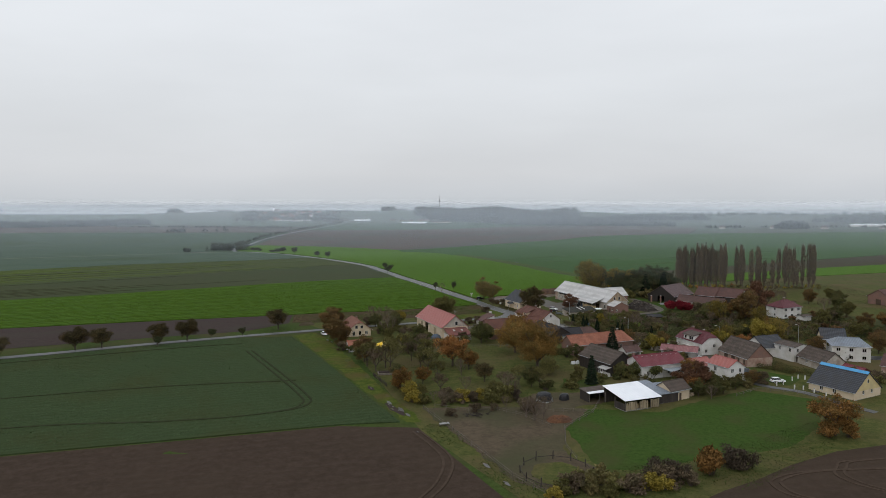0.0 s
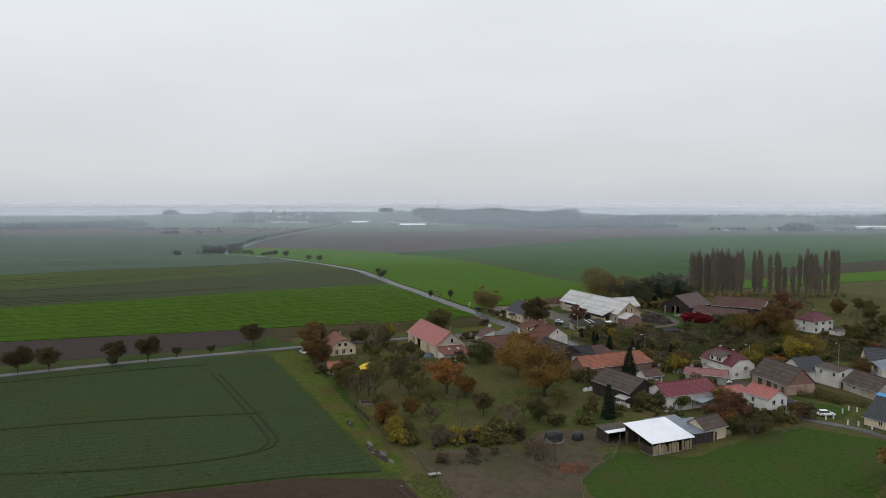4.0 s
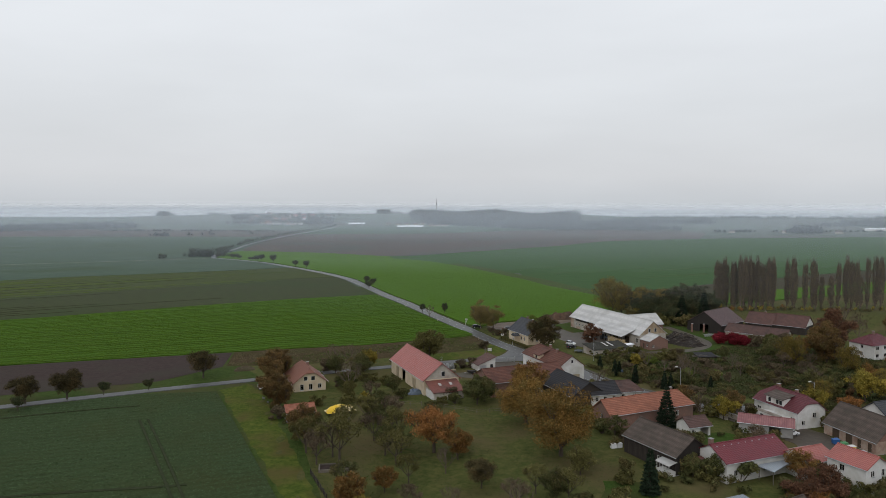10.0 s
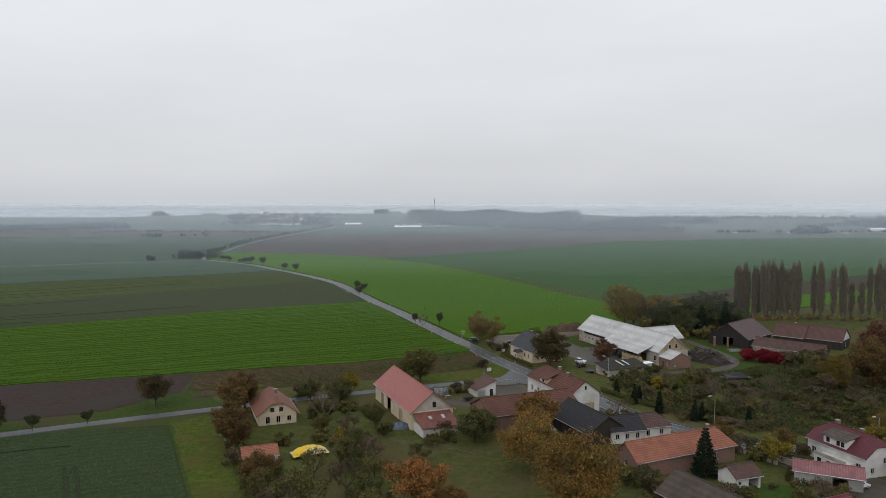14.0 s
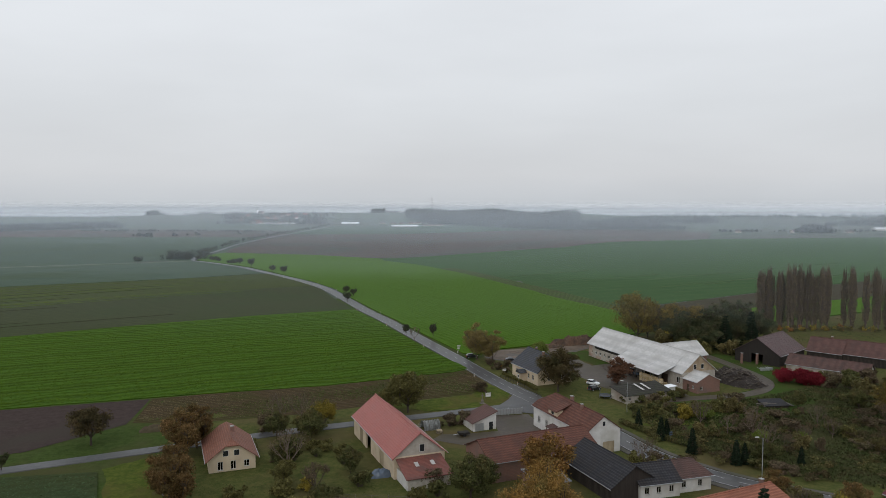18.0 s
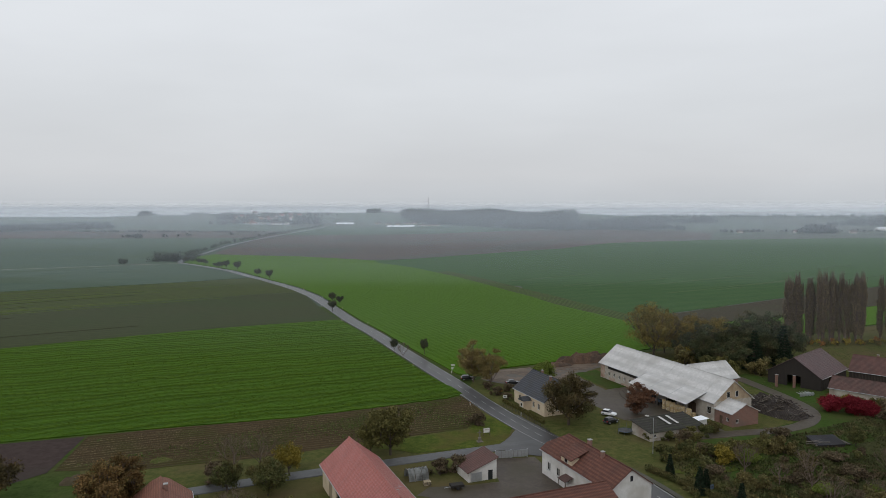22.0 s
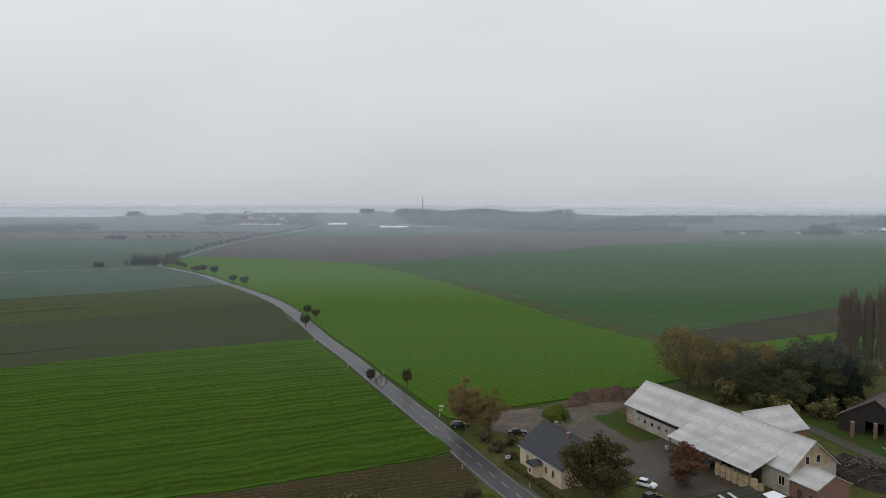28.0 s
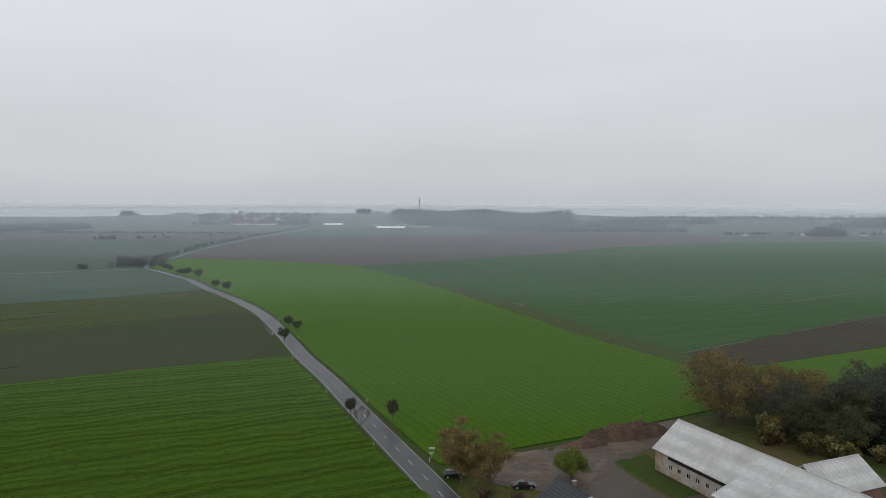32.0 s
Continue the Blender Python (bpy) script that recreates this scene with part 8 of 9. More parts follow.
for a, b, lab in (((63.2, 271), (70.2, 259.5), "pale rendered garden wall"), ((57.5, 276), (62.5, 268.0), "pale rendered garden wall by the street")):
    o = root("garden_wall", a[0], a[1], math.degrees(math.atan2(b[1] - a[1], b[0] - a[0])), lab, "wall")
    d = math.hypot(b[0] - a[0], b[1] - a[1])
    part("masonry", boxes((0, d, -0.15, 0.15, -0.3, 1.3)), M_GREYPL, o)
    part("coping", boxes((-0.05, d + 0.05, -0.2, 0.2, 1.3, 1.4)), M_CONC, o)
gate = root("yard_gate", 3.6, 331.6, 14, "grey steel yard gate with two leaves", "gate")
for x in (0, 3.5, 7.2):
    part("post", boxes((x - 0.1, x + 0.1, -0.1, 0.1, -0.2, 1.9)), M_STEEL, gate)
for x0, x1 in ((0.12, 3.38), (3.62, 7.08)):
    lf = part("leaf", boxes((x0, x1, -0.03, 0.03, 0.15, 1.7)), M_STEEL, gate)
    for k in range(4):
        xx = x0 + (x1 - x0) * (k + 0.5) / 4
        part("bar", boxes((xx - 0.04, xx + 0.04, -0.07, -0.03, 0.15, 1.7)), M_CONC, lf)


# ---- lamps, signs, posts ----
def street_lamp(x, y, turn, h=8.0):
    o = root("street_lamp", x, y, turn, "tall galvanised steel street lamp", "street lamp", "street lamps")
    part("pole", rod(bmesh.new(), (0, 0, -0.3), (0, 0, h), 0.10, 0.06, 8), M_STEEL, o)
    part("arm", rod(bmesh.new(), (0, 0, h - 0.1), (1.3, 0, h + 0.35), 0.05, 0.04, 5), M_MAST, o)
    part("lamp_head", boxes((1.1, 1.9, -0.14, 0.14, h + 0.28, h + 0.44)), M_WHITE, o)


for x, y, r in ((57, 292.5, 200), (38.5, 336.5, 150), (119, 281, 210), (88, 277, 200)):
    street_lamp(x, y, r)


def sign(x, y, turn, w, h, up, label, board=None):
    o = root("road_sign", x, y, turn, label, "sign")
    part("post", rod(bmesh.new(), (0, 0, -0.2), (0, 0, up + h), 0.04, 0.04, 6), M_STEEL, o)
    part("board", boxes((-w / 2, w / 2, -0.06, -0.04, up, up + h)), board or M_WHITE, o)
    part("lettering", boxes((-w * 0.36, w * 0.36, -0.066, -0.061, up + h * 0.4, up + h * 0.6)), M_DARK, o)


sign(44.2, 314.0, 30, 0.9, 0.9, 1.3, "blue and white road sign beside the village street", P_BLUE)
sign(-8.6, 412, 10, 1.3, 0.5, 1.9, "white place-name sign beside the road")
sign(-8.6, 411.2, 10, 1.0, 0.4, 1.2, "small white plate under the place-name sign")
sign(7.2, 375.5, 20, 1.2, 0.7, 1.5, "white sign before the cottage hedge")
board = root("notice_board", 1.8, 346.8, 20, "white notice board in a wooden frame", "notice board")
for x in (-0.85, 0.85):
    part("post", boxes((x - 0.07, x + 0.07, -0.07, 0.07, -0.2, 2.2)), M_DOOR, board)
part("panel", boxes((-0.78, 0.78, -0.03, 0.03, 0.9, 2.0)), M_WHITE, board)
part("lettering", boxes((-0.5, 0.5, -0.036, -0.032, 1.5, 1.7)), M_GREYPL, board)
cross = root("wayside_cross", 0.2, 342.6, 20, "small stone wayside cross on a stepped base", "monument")
part("step", boxes((-0.7, 0.7, -0.7, 0.7, -0.1, 0.2)), M_TIMBER, cross)
part("plinth", boxes((-0.3, 0.3, -0.3, 0.3, 0.2, 1.1)), M_TIMBER, cross)
part("shaft", boxes((-0.1, 0.1, -0.1, 0.1, 1.1, 2.9)), M_TIMBER, cross)
part("arms", boxes((-0.5, 0.5, -0.09, 0.09, 2.2, 2.4)), M_TIMBER, cross)
P_ORANGE = mat("orange reflector", (0.6, 0.2, 0.03), (0.65, 0.24, 0.04), 1, 0.4)


def along(pts, off):
    """Points along a line with their direction, shifted sideways."""
    out, run = [], 0.0
    for (x0, y0), (x1, y1) in zip(pts, pts[1:]):
        d = math.hypot(x1 - x0, y1 - y0)
        out.append((run, x0 - off * (y1 - y0) / d, y0 + off * (x1 - x0) / d, math.degrees(math.atan2(y1 - y0, x1 - x0)), d))
        run += d
    return out, run


def at_run(pts, s, off=0.0):
    run = 0.0
    for (x0, y0), (x1, y1) in zip(pts, pts[1:]):
        d = math.hypot(x1 - x0, y1 - y0)
        if run + d >= s:
            t = (s - run) / d
            ux, uy = (x1 - x0) / d, (y1 - y0) / d
            return x0 + ux * d * t - off * uy, y0 + uy * d * t + off * ux, math.degrees(math.atan2(uy, ux))
        run += d
    return None


START = next(i for i, p in enumerate(MAIN) if p[1] < 850)
NEAR = MAIN[START:]
total = sum(math.hypot(b[0] - a[0], b[1] - a[1]) for a, b in zip(NEAR, NEAR[1:]))
for i in range(10):
    for off in (-4.2, 4.2):
        q = at_run(NEAR, 160 + i * 50.0 + 14.0 * (off > 0), off)
        if q and q[1] > 345:
            o = root("roadside_post", q[0], q[1], q[2], "white roadside delineator post", "post", "delineator posts")
            part("shaft", boxes((-0.05, 0.05, -0.06, 0.06, -0.2, 1.0)), M_WHITE, o)
            part("band", boxes((-0.055, 0.055, -0.065, 0.065, 0.72, 0.86)), P_ORANGE, o)

# gravel pavements along the village street
STREET = [p for p in MAIN if p[1] < 330]
for off, w in ((-4.0, 1.5), (3.9, 1.3)):
    edge = [at_run(STREET, 2.0 + 5.0 * k, off) for k in range(24)]
    ribbon("pavement", [(q[0], q[1]) for q in edge if q], w, M_PAVE, 0.24, "narrow gravel pavement beside the village street", "pavement")

# road markings
marks = new("road_marking")
tagged(marks, "white dashed centre line and edge lines", "road marking", "", "structure")


def flat_strip(name, pts, off, w, lift, s0, s1, step=4.0):
    bm = bmesh.new()
    prev = None
    s = s0
    while s <= s1 + 1e-6:
        q = at_run(pts, s, off - w / 2)
        r = at_run(pts, s, off + w / 2)
        if not q or not r:
            break
        cur = (bm.verts.new((q[0], q[1], gz(q[0], q[1]) + lift)), bm.verts.new((r[0], r[1], gz(r[0], r[1]) + lift)))
        if prev:
            bm.faces.new((prev[0], cur[0], cur[1], prev[1]))
        prev = cur
        s = min(s + step, s1) if s < s1 else s1 + 1
    return part(name, bm, M_PAINT, marks)


s = 4.0
while s < total - 60:
    q = at_run(NEAR, s)
    flat_strip("dash", NEAR, 0.0, 0.14, 0.285, s, s + 3.0, 1.5)
    s += 9.0 if q[1] > 400 else 6.0
flat_strip("edge_line", NEAR, 2.72, 0.09, 0.245, 120, total - 75)
flat_strip("edge_line", NEAR, -2.72, 0.09, 0.245, 120, total - 75)


# ---- heaps and clutter ----
def heap(name, label, category, x, y, turn, L, W, H, material, seed=1, lumps=0.25):
    bm = bmesh.new()
    nx, ny = 22, 14
    g = []
    for i in range(nx + 1):
        row = []
        for j in range(ny + 1):
            u, v = 2 * i / nx - 1, 2 * j / ny - 1
            r = max(0.0, 1 - u * u - v * v + u * u * v * v * 0.4)
            k = noise.noise(Vector((u * 3.5 + seed, v * 3.5, seed))) + 0.6 * noise.noise(Vector((u * 9, v * 9 + seed, 2)))
            row.append(bm.verts.new((u * L / 2, v * W / 2, H * r ** 0.6 * (1 + lumps * k) - 0.12)))
        g.append(row)
    for a, b in zip(g, g[1:]):
        for j in range(ny):
            bm.faces.new((a[j], b[j], b[j + 1], a[j + 1]))
    o = mesh_ob(name, bm, material)
    o.matrix_world = pose(x, y, gz(x, y) + 0.1, 0, 0, turn)
    return tagged(o, label, category)


M_DUNG = mat("brown dung and straw", (0.055, 0.034, 0.024), (0.15, 0.09, 0.058), 2.2, 0.95, 1.0, (0.05, 0.036, 0.026), 0.3, detail=8, bdist=0.2)
M_LEAFHEAP = mat("rotting rust brown leaves", (0.085, 0.036, 0.018), (0.165, 0.080, 0.040), 2.0, 0.95, 1.0, (0.06, 0.032, 0.02), 0.4, detail=8, bdist=0.2)
M_TARP = mat("yellow tarpaulin", (0.66, 0.42, 0.02), (0.74, 0.50, 0.03), 0.8, 0.5, 0.3, (0.66, 0.62, 0.5), 0.3)
M_STRAW = mat("straw", (0.30, 0.225, 0.12), (0.40, 0.31, 0.17), 3, 0.95, 0.5, rand=0.2)
M_FOIL = mat("black foil", (0.012, 0.012, 0.014), (0.03, 0.03, 0.032), 1.2, 0.5, 0.4, spec=0.3)
heap("dung_mound", "long brown dung heap with straw", "heap", 37, 428.5, 22, 24, 7, 2.8, M_DUNG, 3, 0.8)
heap("dung_mound", "low brown heap beside the mud", "heap", 26, 421, 20, 12, 5, 1.2, M_DUNG, 5, 0.4)
stack = root("covered_woodpile", -38.3, 268.3, 28, "dark wood stack under a bright yellow tarpaulin", "woodpile")
for i in range(5):
    for k in range(2):
        part("log_row", boxes((-3.2 + 1.3 * i, -1.95 + 1.3 * i, -1.3 + 1.32 * k, -0.02 + 1.32 * k, -0.2, 1.05 + 0.12 * ((i + k) % 3))), M_WOOD, stack)
tarp = heap("tarpaulin", "", "", -38.3, 268.3, 28, 8.0, 3.9, 1.45, M_TARP, 8, 0.3)
tarp.parent = stack
tarp.matrix_world = pose(-38.3, 268.3, gz(-38.3, 268.3) + 0.85, 0, 0, 28)
for k in ("label", "category"):
    if k in tarp:
        del tarp[k]
heap("leaf_mound", "rust brown heap of leaves by the fence", "heap", 19, 185, 10, 7, 5, 1.3, M_LEAFHEAP, 11, 0.4)
heap("soil_mound", "low brown soil heap beside the lane", "heap", -80, 315, 25, 7, 3.5, 1.3, M_PADDOCK, 12, 0.3)
tunnel = root("hoop_tunnel", -12.6, 320.0, 22, "low hoop tunnel under pale patched foil behind the red barn", "tunnel")
arch = [(1.75 * math.cos(math.pi * k / 12), 2.2 * math.sin(math.pi * k / 12)) for k in range(13)]
bm = bmesh.new()
rows = []
for i in range(13):
    sag = 0.92 + 0.08 * abs(math.cos(math.pi * i / 2))
    rows.append([bm.verts.new((-2.1 + 0.35 * i, y * sag + 0.07 * noise.noise(Vector((i * 0.9, y * 2, 3))), z * sag + 0.07 * noise.noise(Vector((i * 0.8, z * 2, y))))) for y, z in arch])
for a, b in zip(rows, rows[1:]):
    for k in range(12):
        bm.faces.new((a[k], a[k + 1], b[k + 1], b[k]))
bmesh.ops.solidify(bm, geom=bm.faces[:], thickness=0.02)
part("foil", bm, M_FOILW, tunnel, "pale translucent foil with dark stains")
for k in range(4):
    bm = bmesh.new()
    for (y0, z0), (y1, z1) in zip(arch, arch[1:]):
        rod(bm, (-2.1 + 1.4 * k, y0 * 1.04, z0 * 1.04), (-2.1 + 1.4 * k, y1 * 1.04, z1 * 1.04), 0.045, 0.045, 5)
    part("hoop", bm, M_TIMBER, tunnel)
part("end_board", prism(bmesh.new(), [(2.12, y * 0.98, z * 0.98) for y, z in arch], (0.04, 0, 0)), M_DARK, tunnel)


def covered(x, y, turn, rad, h, label, skirt=True):
    """A machine under foil: a domed cover with upright folds, tied over a frame, and a pale sheet hanging at its foot."""
    o = root("covered_machine", x, y, turn, label, "machine")
    prof = [(1.0, 0.0), (1.02, 0.3), (0.98, 0.6), (0.86, 0.84), (0.55, 0.97), (0.12, 1.0)]
    bm = bmesh.new()
    rings = []
    for k, (r, z) in enumerate(prof):
        ring = []
        for i in range(28):
            a = 2 * math.pi * i / 28
            fold = 1 + 0.05 * math.cos(7 * a + k * 0.3) * (1 - z * 0.5) + 0.06 * noise.noise(Vector((math.cos(a) * 2, math.sin(a) * 2, k * 0.7 + x)))
            ring.append(bm.verts.new((rad * r * fold * math.cos(a), 0.8 * rad * r * fold * math.sin(a), h * z * (1 + 0.06 * noise.noise(Vector((math.cos(a), math.sin(a), x)))) - 0.05)))
        rings.append(ring)
    for a, b in zip(rings, rings[1:]):
        for i in range(28):
            bm.faces.new((a[i], a[(i + 1) % 28], b[(i + 1) % 28], b[i]))
    bm.faces.new(rings[-1])
    part("cover", bm, M_FOIL, o)
    if skirt:
        bm = bmesh.new()
        prev = None
        for i in range(15):
            a = math.radians(-165 + 10.5 * i)
            low = (rad * 1.2 * math.cos(a), rad * 1.05 * math.sin(a), 0.02)
            top = (rad * 1.06 * math.cos(a), 0.86 * rad * math.sin(a), h * (0.12 + 0.4 * abs(math.cos(a)) ** 3))
            cur = (bm.verts.new(low), bm.verts.new(top))
            if prev:
                bm.faces.new((prev[0], cur[0], cur[1], prev[1]))
            prev = cur
        bmesh.ops.solidify(bm, geom=bm.faces[:], thickness=0.03)
        part("foil_skirt", bm, M_FOILW, o, "pale foil hanging at the foot")
    return o


covered(16.3, 201.9, 15, 2.2, 2.7, "machine under a domed black foil cover with a pale foil edge")
covered(22.1, 203.4, 40, 1.5, 2.0, "smaller machine under black foil", False)
branches = root("branch_pile", -2.4, 187.2, 10, "tangled dark pile of cut branches at the paddock fence", "pile")
rng = random.Random(58)
for i in range(46):
    p = Vector((rng.gauss(0, 1.5), rng.gauss(0, 0.8), rng.uniform(0.05, 0.7)))
    a = rng.uniform(0, 6.28)
    part("branch", rod(bmesh.new(), p, p + Vector((math.cos(a), math.sin(a), rng.uniform(-0.1, 0.5))) * rng.uniform(0.8, 2.2), 0.07, 0.03, 4), M_WOOD, branches)
heap("covered_trailer", "low trailer under a blue and black cover beside the barn", "trailer", -20.5, 288.8, 20, 5, 3, 1.5, P_BLUE, 19, 0.25)

# rubble and timber pile at the farm track
rub = root("rubble_pile", 78.5, 371, -60, "dark pile of old beams and rubble", "pile")
core = heap("rubble_core", "", "", 78.5, 371, -60, 18, 10.4, 3.4, M_WOOD, 21, 0.7)
core.parent = rub
core.matrix_world = pose(78.5, 371, 0.05, 0, 0, -60)
core["category"] = ""
for k in ("label", "category"):
    if k in core:
        del core[k]
rng = random.Random(31)
for i in range(290):
    u, v = rng.uniform(-8.6, 8.6), rng.uniform(-4.6, 4.6)
    z = 3.6 * max(0, 1 - (u / 9) ** 2 - (v / 5) ** 2) ** 0.6 + 0.15
    a = rng.uniform(0, 3.14)
    l = rng.uniform(0.3, 1.5)
    d = Vector((math.cos(a), math.sin(a), rng.uniform(-0.45, 0.55))) * l
    p = Vector((u, v, z))
    part("beam", rod(bmesh.new(), p - d, p + d, 0.12, 0.10, 4), rng.choice((M_WOOD, M_WOOD, M_TIMBER, M_TIMBER, M_BARK, M_BARK)), rub)


def bale(x, y, z=0.0, turn=0.0, upright=True):
    o = root("straw_bale", x, y, turn, "round straw bale stacked in the open store", "bale", "round straw bales", z=gz(x, y) + z)
    bm = rod(bmesh.new(), (0, 0, 0), (0, 0, 1.25), 0.72, 0.72, 14)
    bmesh.ops.bevel(bm, geom=[e for e in bm.edges if abs(e.verts[0].co.z - e.verts[1].co.z) < 1e-3], offset=0.07, segments=2, affect="EDGES")
    part("straw_roll", bm, M_STRAW, o)
    for k in (0.3, 0.6, 0.9):
        part("twine", rod(bmesh.new(), (0, 0, k), (0, 0, k + 0.03), 0.735, 0.735, 14), M_WHITE, o)


cowm = pose(54.8, 386.8, 0, 0, 0, -65.2)
for i in range(7):
    for k in range(2):
        p = cowm @ Vector((11.5 + i * 1.55, -10.6, 0))
        bale(p.x, p.y, 1.25 * k, i * 20)
    p = cowm @ Vector((11.5 + i * 1.55, -9.0, 0))
    bale(p.x, p.y, 0, i * 30)
for i in range(4):
    p = pose(40.3, 200.1, 0, 0, 0, 27) @ Vector((-4 + i * 1.7, -2.9, 0))
    bale(p.x, p.y, 0, i * 31)
tr = root("tractor", *(cowm @ Vector((6.0, -9.4, 0))).xy, -60, "old dark tractor parked under the lean-to", "tractor")
part("bonnet", boxes((0.2, 2.2, -0.4, 0.4, 0.8, 1.5)), P_BLUE, tr)
part("cab", boxes((-1.3, 0.2, -0.75, 0.75, 0.8, 2.5)), M_GLASSDARK, tr)
part("cab_roof", boxes((-1.4, 0.3, -0.8, 0.8, 2.5, 2.62)), P_WHITE, tr)
for px, r in ((-0.7, 0.8), (1.7, 0.5)):
    for sg in (-1, 1):
        part("wheel", rod(bmesh.new(), (px, sg * 0.7, r), (px, sg * 1.05, r), r, r, 14), P_RUBBER, tr)


def trailer(x, y, turn, label):
    o = root("trailer", x, y, turn, label, "trailer")
    part("bed", boxes((-1.3, 1.3, -0.8, 0.8, 0.55, 1.0)), M_DARK, o)
    part("drawbar", rod(bmesh.new(), (1.3, 0, 0.5), (2.6, 0, 0.45), 0.05, 0.05, 5), M_STEEL, o)
    for sg in (-1, 1):
        part("wheel", rod(bmesh.new(), (0, sg * 0.82, 0.36), (0, sg * 1.0, 0.36), 0.36, 0.36, 12), P_RUBBER, o)


trailer(-4.3, 315.0, 200, "small dark car trailer in the yard")
trailer(74, 399, 30, "farm trailer beside the cowshed")
har = root("harrow", 93.6, 387.2, 20, "old grey harrow on the grass", "farm machine")
for i in range(5):
    part("bar", rod(bmesh.new(), (-2 + i, -1.2, 0.5 + 0.3 * (i % 2)), (-2 + i, 1.2, 0.9), 0.06, 0.06, 5), M_STEEL, har)
part("beam", rod(bmesh.new(), (-2.3, 0, 0.8), (2.3, 0, 0.8), 0.1, 0.1, 6), M_STEEL, har)
for i in range(5):
    part("tine_wheel", rod(bmesh.new(), (-2 + i, -0.9, 0.55), (-2 + i, -0.8, 0.55), 0.55, 0.55, 12), M_STEEL, har)
for x, y in ((89.6, 397.2), (94.3, 396.0)):
    pi = root("brick_pillar", x, y, 25, "brick pillar of the old barn front", "pillar")
    part("shaft", boxes((-0.3, 0.3, -0.3, 0.3, -0.2, 3.6)), M_BRICK, pi)
    part("cap", boxes((-0.35, 0.35, -0.35, 0.35, 3.6, 3.75)), M_CONC, pi)
pal = root("pallet_stack", -10.2, 316.5, 20, "grey pallets and boards behind the barn", "pallets")
for k in range(4):
    for i in range(5):
        part("board", boxes((-0.7, 0.7, -0.6 + i * 0.27, -0.42 + i * 0.27, 0.15 + k * 0.22, 0.19 + k * 0.22)), M_PLANK, pal)
    for i in range(3):
        part("bearer", boxes((-0.65 + i * 0.6, -0.55 + i * 0.6, -0.6, 0.66, 0.03 + k * 0.22, 0.15 + k * 0.22)), M_TIMBER, pal)
deb = root("plank_pile", 78, 344, 20, "old boards and frames lying in the weeds", "boards")
for i in range(14):
    z = 0.15 + 0.07 * i
    a = rng.uniform(-0.5, 0.5)
    d = Vector((math.cos(a), math.sin(a), 0)) * rng.uniform(1.2, 3.0)
    p = Vector((rng.uniform(-1.5, 1.5), rng.uniform(-1, 1), z))
    part("board", rod(bmesh.new(), p - d, p + d, 0.12, 0.12, 4), M_TIMBER, deb)
for x, y, s in ((-27, 197.5, 1.0), (-23, 191.5, 1.2), (-20.6, 187, 0.9), (0.2, 152.5, 0.9), (4.3, 142.8, 0.8), (-63, 281, 0.9), (-60.5, 277, 0.7)):
    drape("puddle", [(x + s * 0.9 * math.cos(a * 0.52) * (1 + 0.4 * math.sin(a * 2.2)) * 0.5 - s * 0.8 * math.sin(a * 0.52), y + s * 1.6 * math.sin(a * 0.52) + s * 0.2 * math.cos(a * 0.52)) for a in range(12)], M_PUDDLE, 0.17, "shallow rain puddle on the muddy track", "structure", "puddle")
for x, y, lab in ((49.7, 203.3, "white plastic water tank"), (29.5, 245.4, "white plastic tank beside the grey barn"), (30.9, 245.9, "white plastic tank beside the grey barn")):
    o = root("water_tank", x, y, 20, lab + " in a steel cage" if "tank" in lab else lab, "tank")
    part("tank", boxes((-0.6, 0.6, -0.5, 0.5, 0.0, 1.1)), R_WHITE, o)
    part("cap", rod(bmesh.new(), (0, 0, 1.1), (0, 0, 1.2), 0.15, 0.15, 8), M_STEEL, o)
log = root("log_pile", 57.5, 208.8, 20, "low stack of split firewood", "firewood")
for i in range(36):
    part("log", rod(bmesh.new(), (-2.2 + 0.4 * (i % 12), -0.5, 0.2 + 0.36 * (i // 12)), (-2.2 + 0.4 * (i % 12), 0.5, 0.2 + 0.36 * (i // 12)), 0.18, 0.17, 7), M_PLANK, log)


def hedge(pts, h, w, material, label, seed):
    """A clipped hedge: a dense box of small leaves along a line."""
    o = new("hedge")
    tagged(o, label, "hedge")
    x0, y0 = pts[0]
    o.matrix_world = pose(x0, y0, gz(x0, y0))
    lobes = []
    for (ax, ay), (bx, by) in zip(pts, pts[1:]):
        n = max(1, int(math.hypot(bx - ax, by - ay) / 0.8))
        for i in range(n):
            x, y = ax + (bx - ax) * i / n - x0, ay + (by - ay) * i / n - y0
            lobes.append(((x, y, h * 0.52), (w * 0.6, w * 0.6, h * 0.5)))
            part("stem", rod(bmesh.new(), (x, y, -0.1), (x, y, h * 0.6), 0.04, 0.02, 4), M_BARK, o)
    leaf_part("foliage", lobes, len(lobes) * 130, 0.16, seed, material, o, shell=0.5)


hedge([(96.5, 246), (100, 238), (104.5, 231)], 2.2, 1.5, L_GREEN, "clipped dark green garden hedge", 81)
hedge([(90.5, 243.5), (95, 240), (98.6, 234.4)], 1.8, 1.3, L_GREEN, "clipped green hedge beside the brick barn", 82)
hedge([(7, 376), (12, 366), (16.5, 356)], 1.2, 0.9, L_OLIVE, "low olive hedge along the cottage garden", 83)
hedge([(40, 331), (52, 337), (66, 343)], 2.2, 2.6, L_OLIVE, "tall rough olive hedge behind the street gardens", 84)
hedge([(35, 326), (43, 314), (52, 304)], 1.6, 1.2, L_GREEN, "green hedge along the village street", 85)


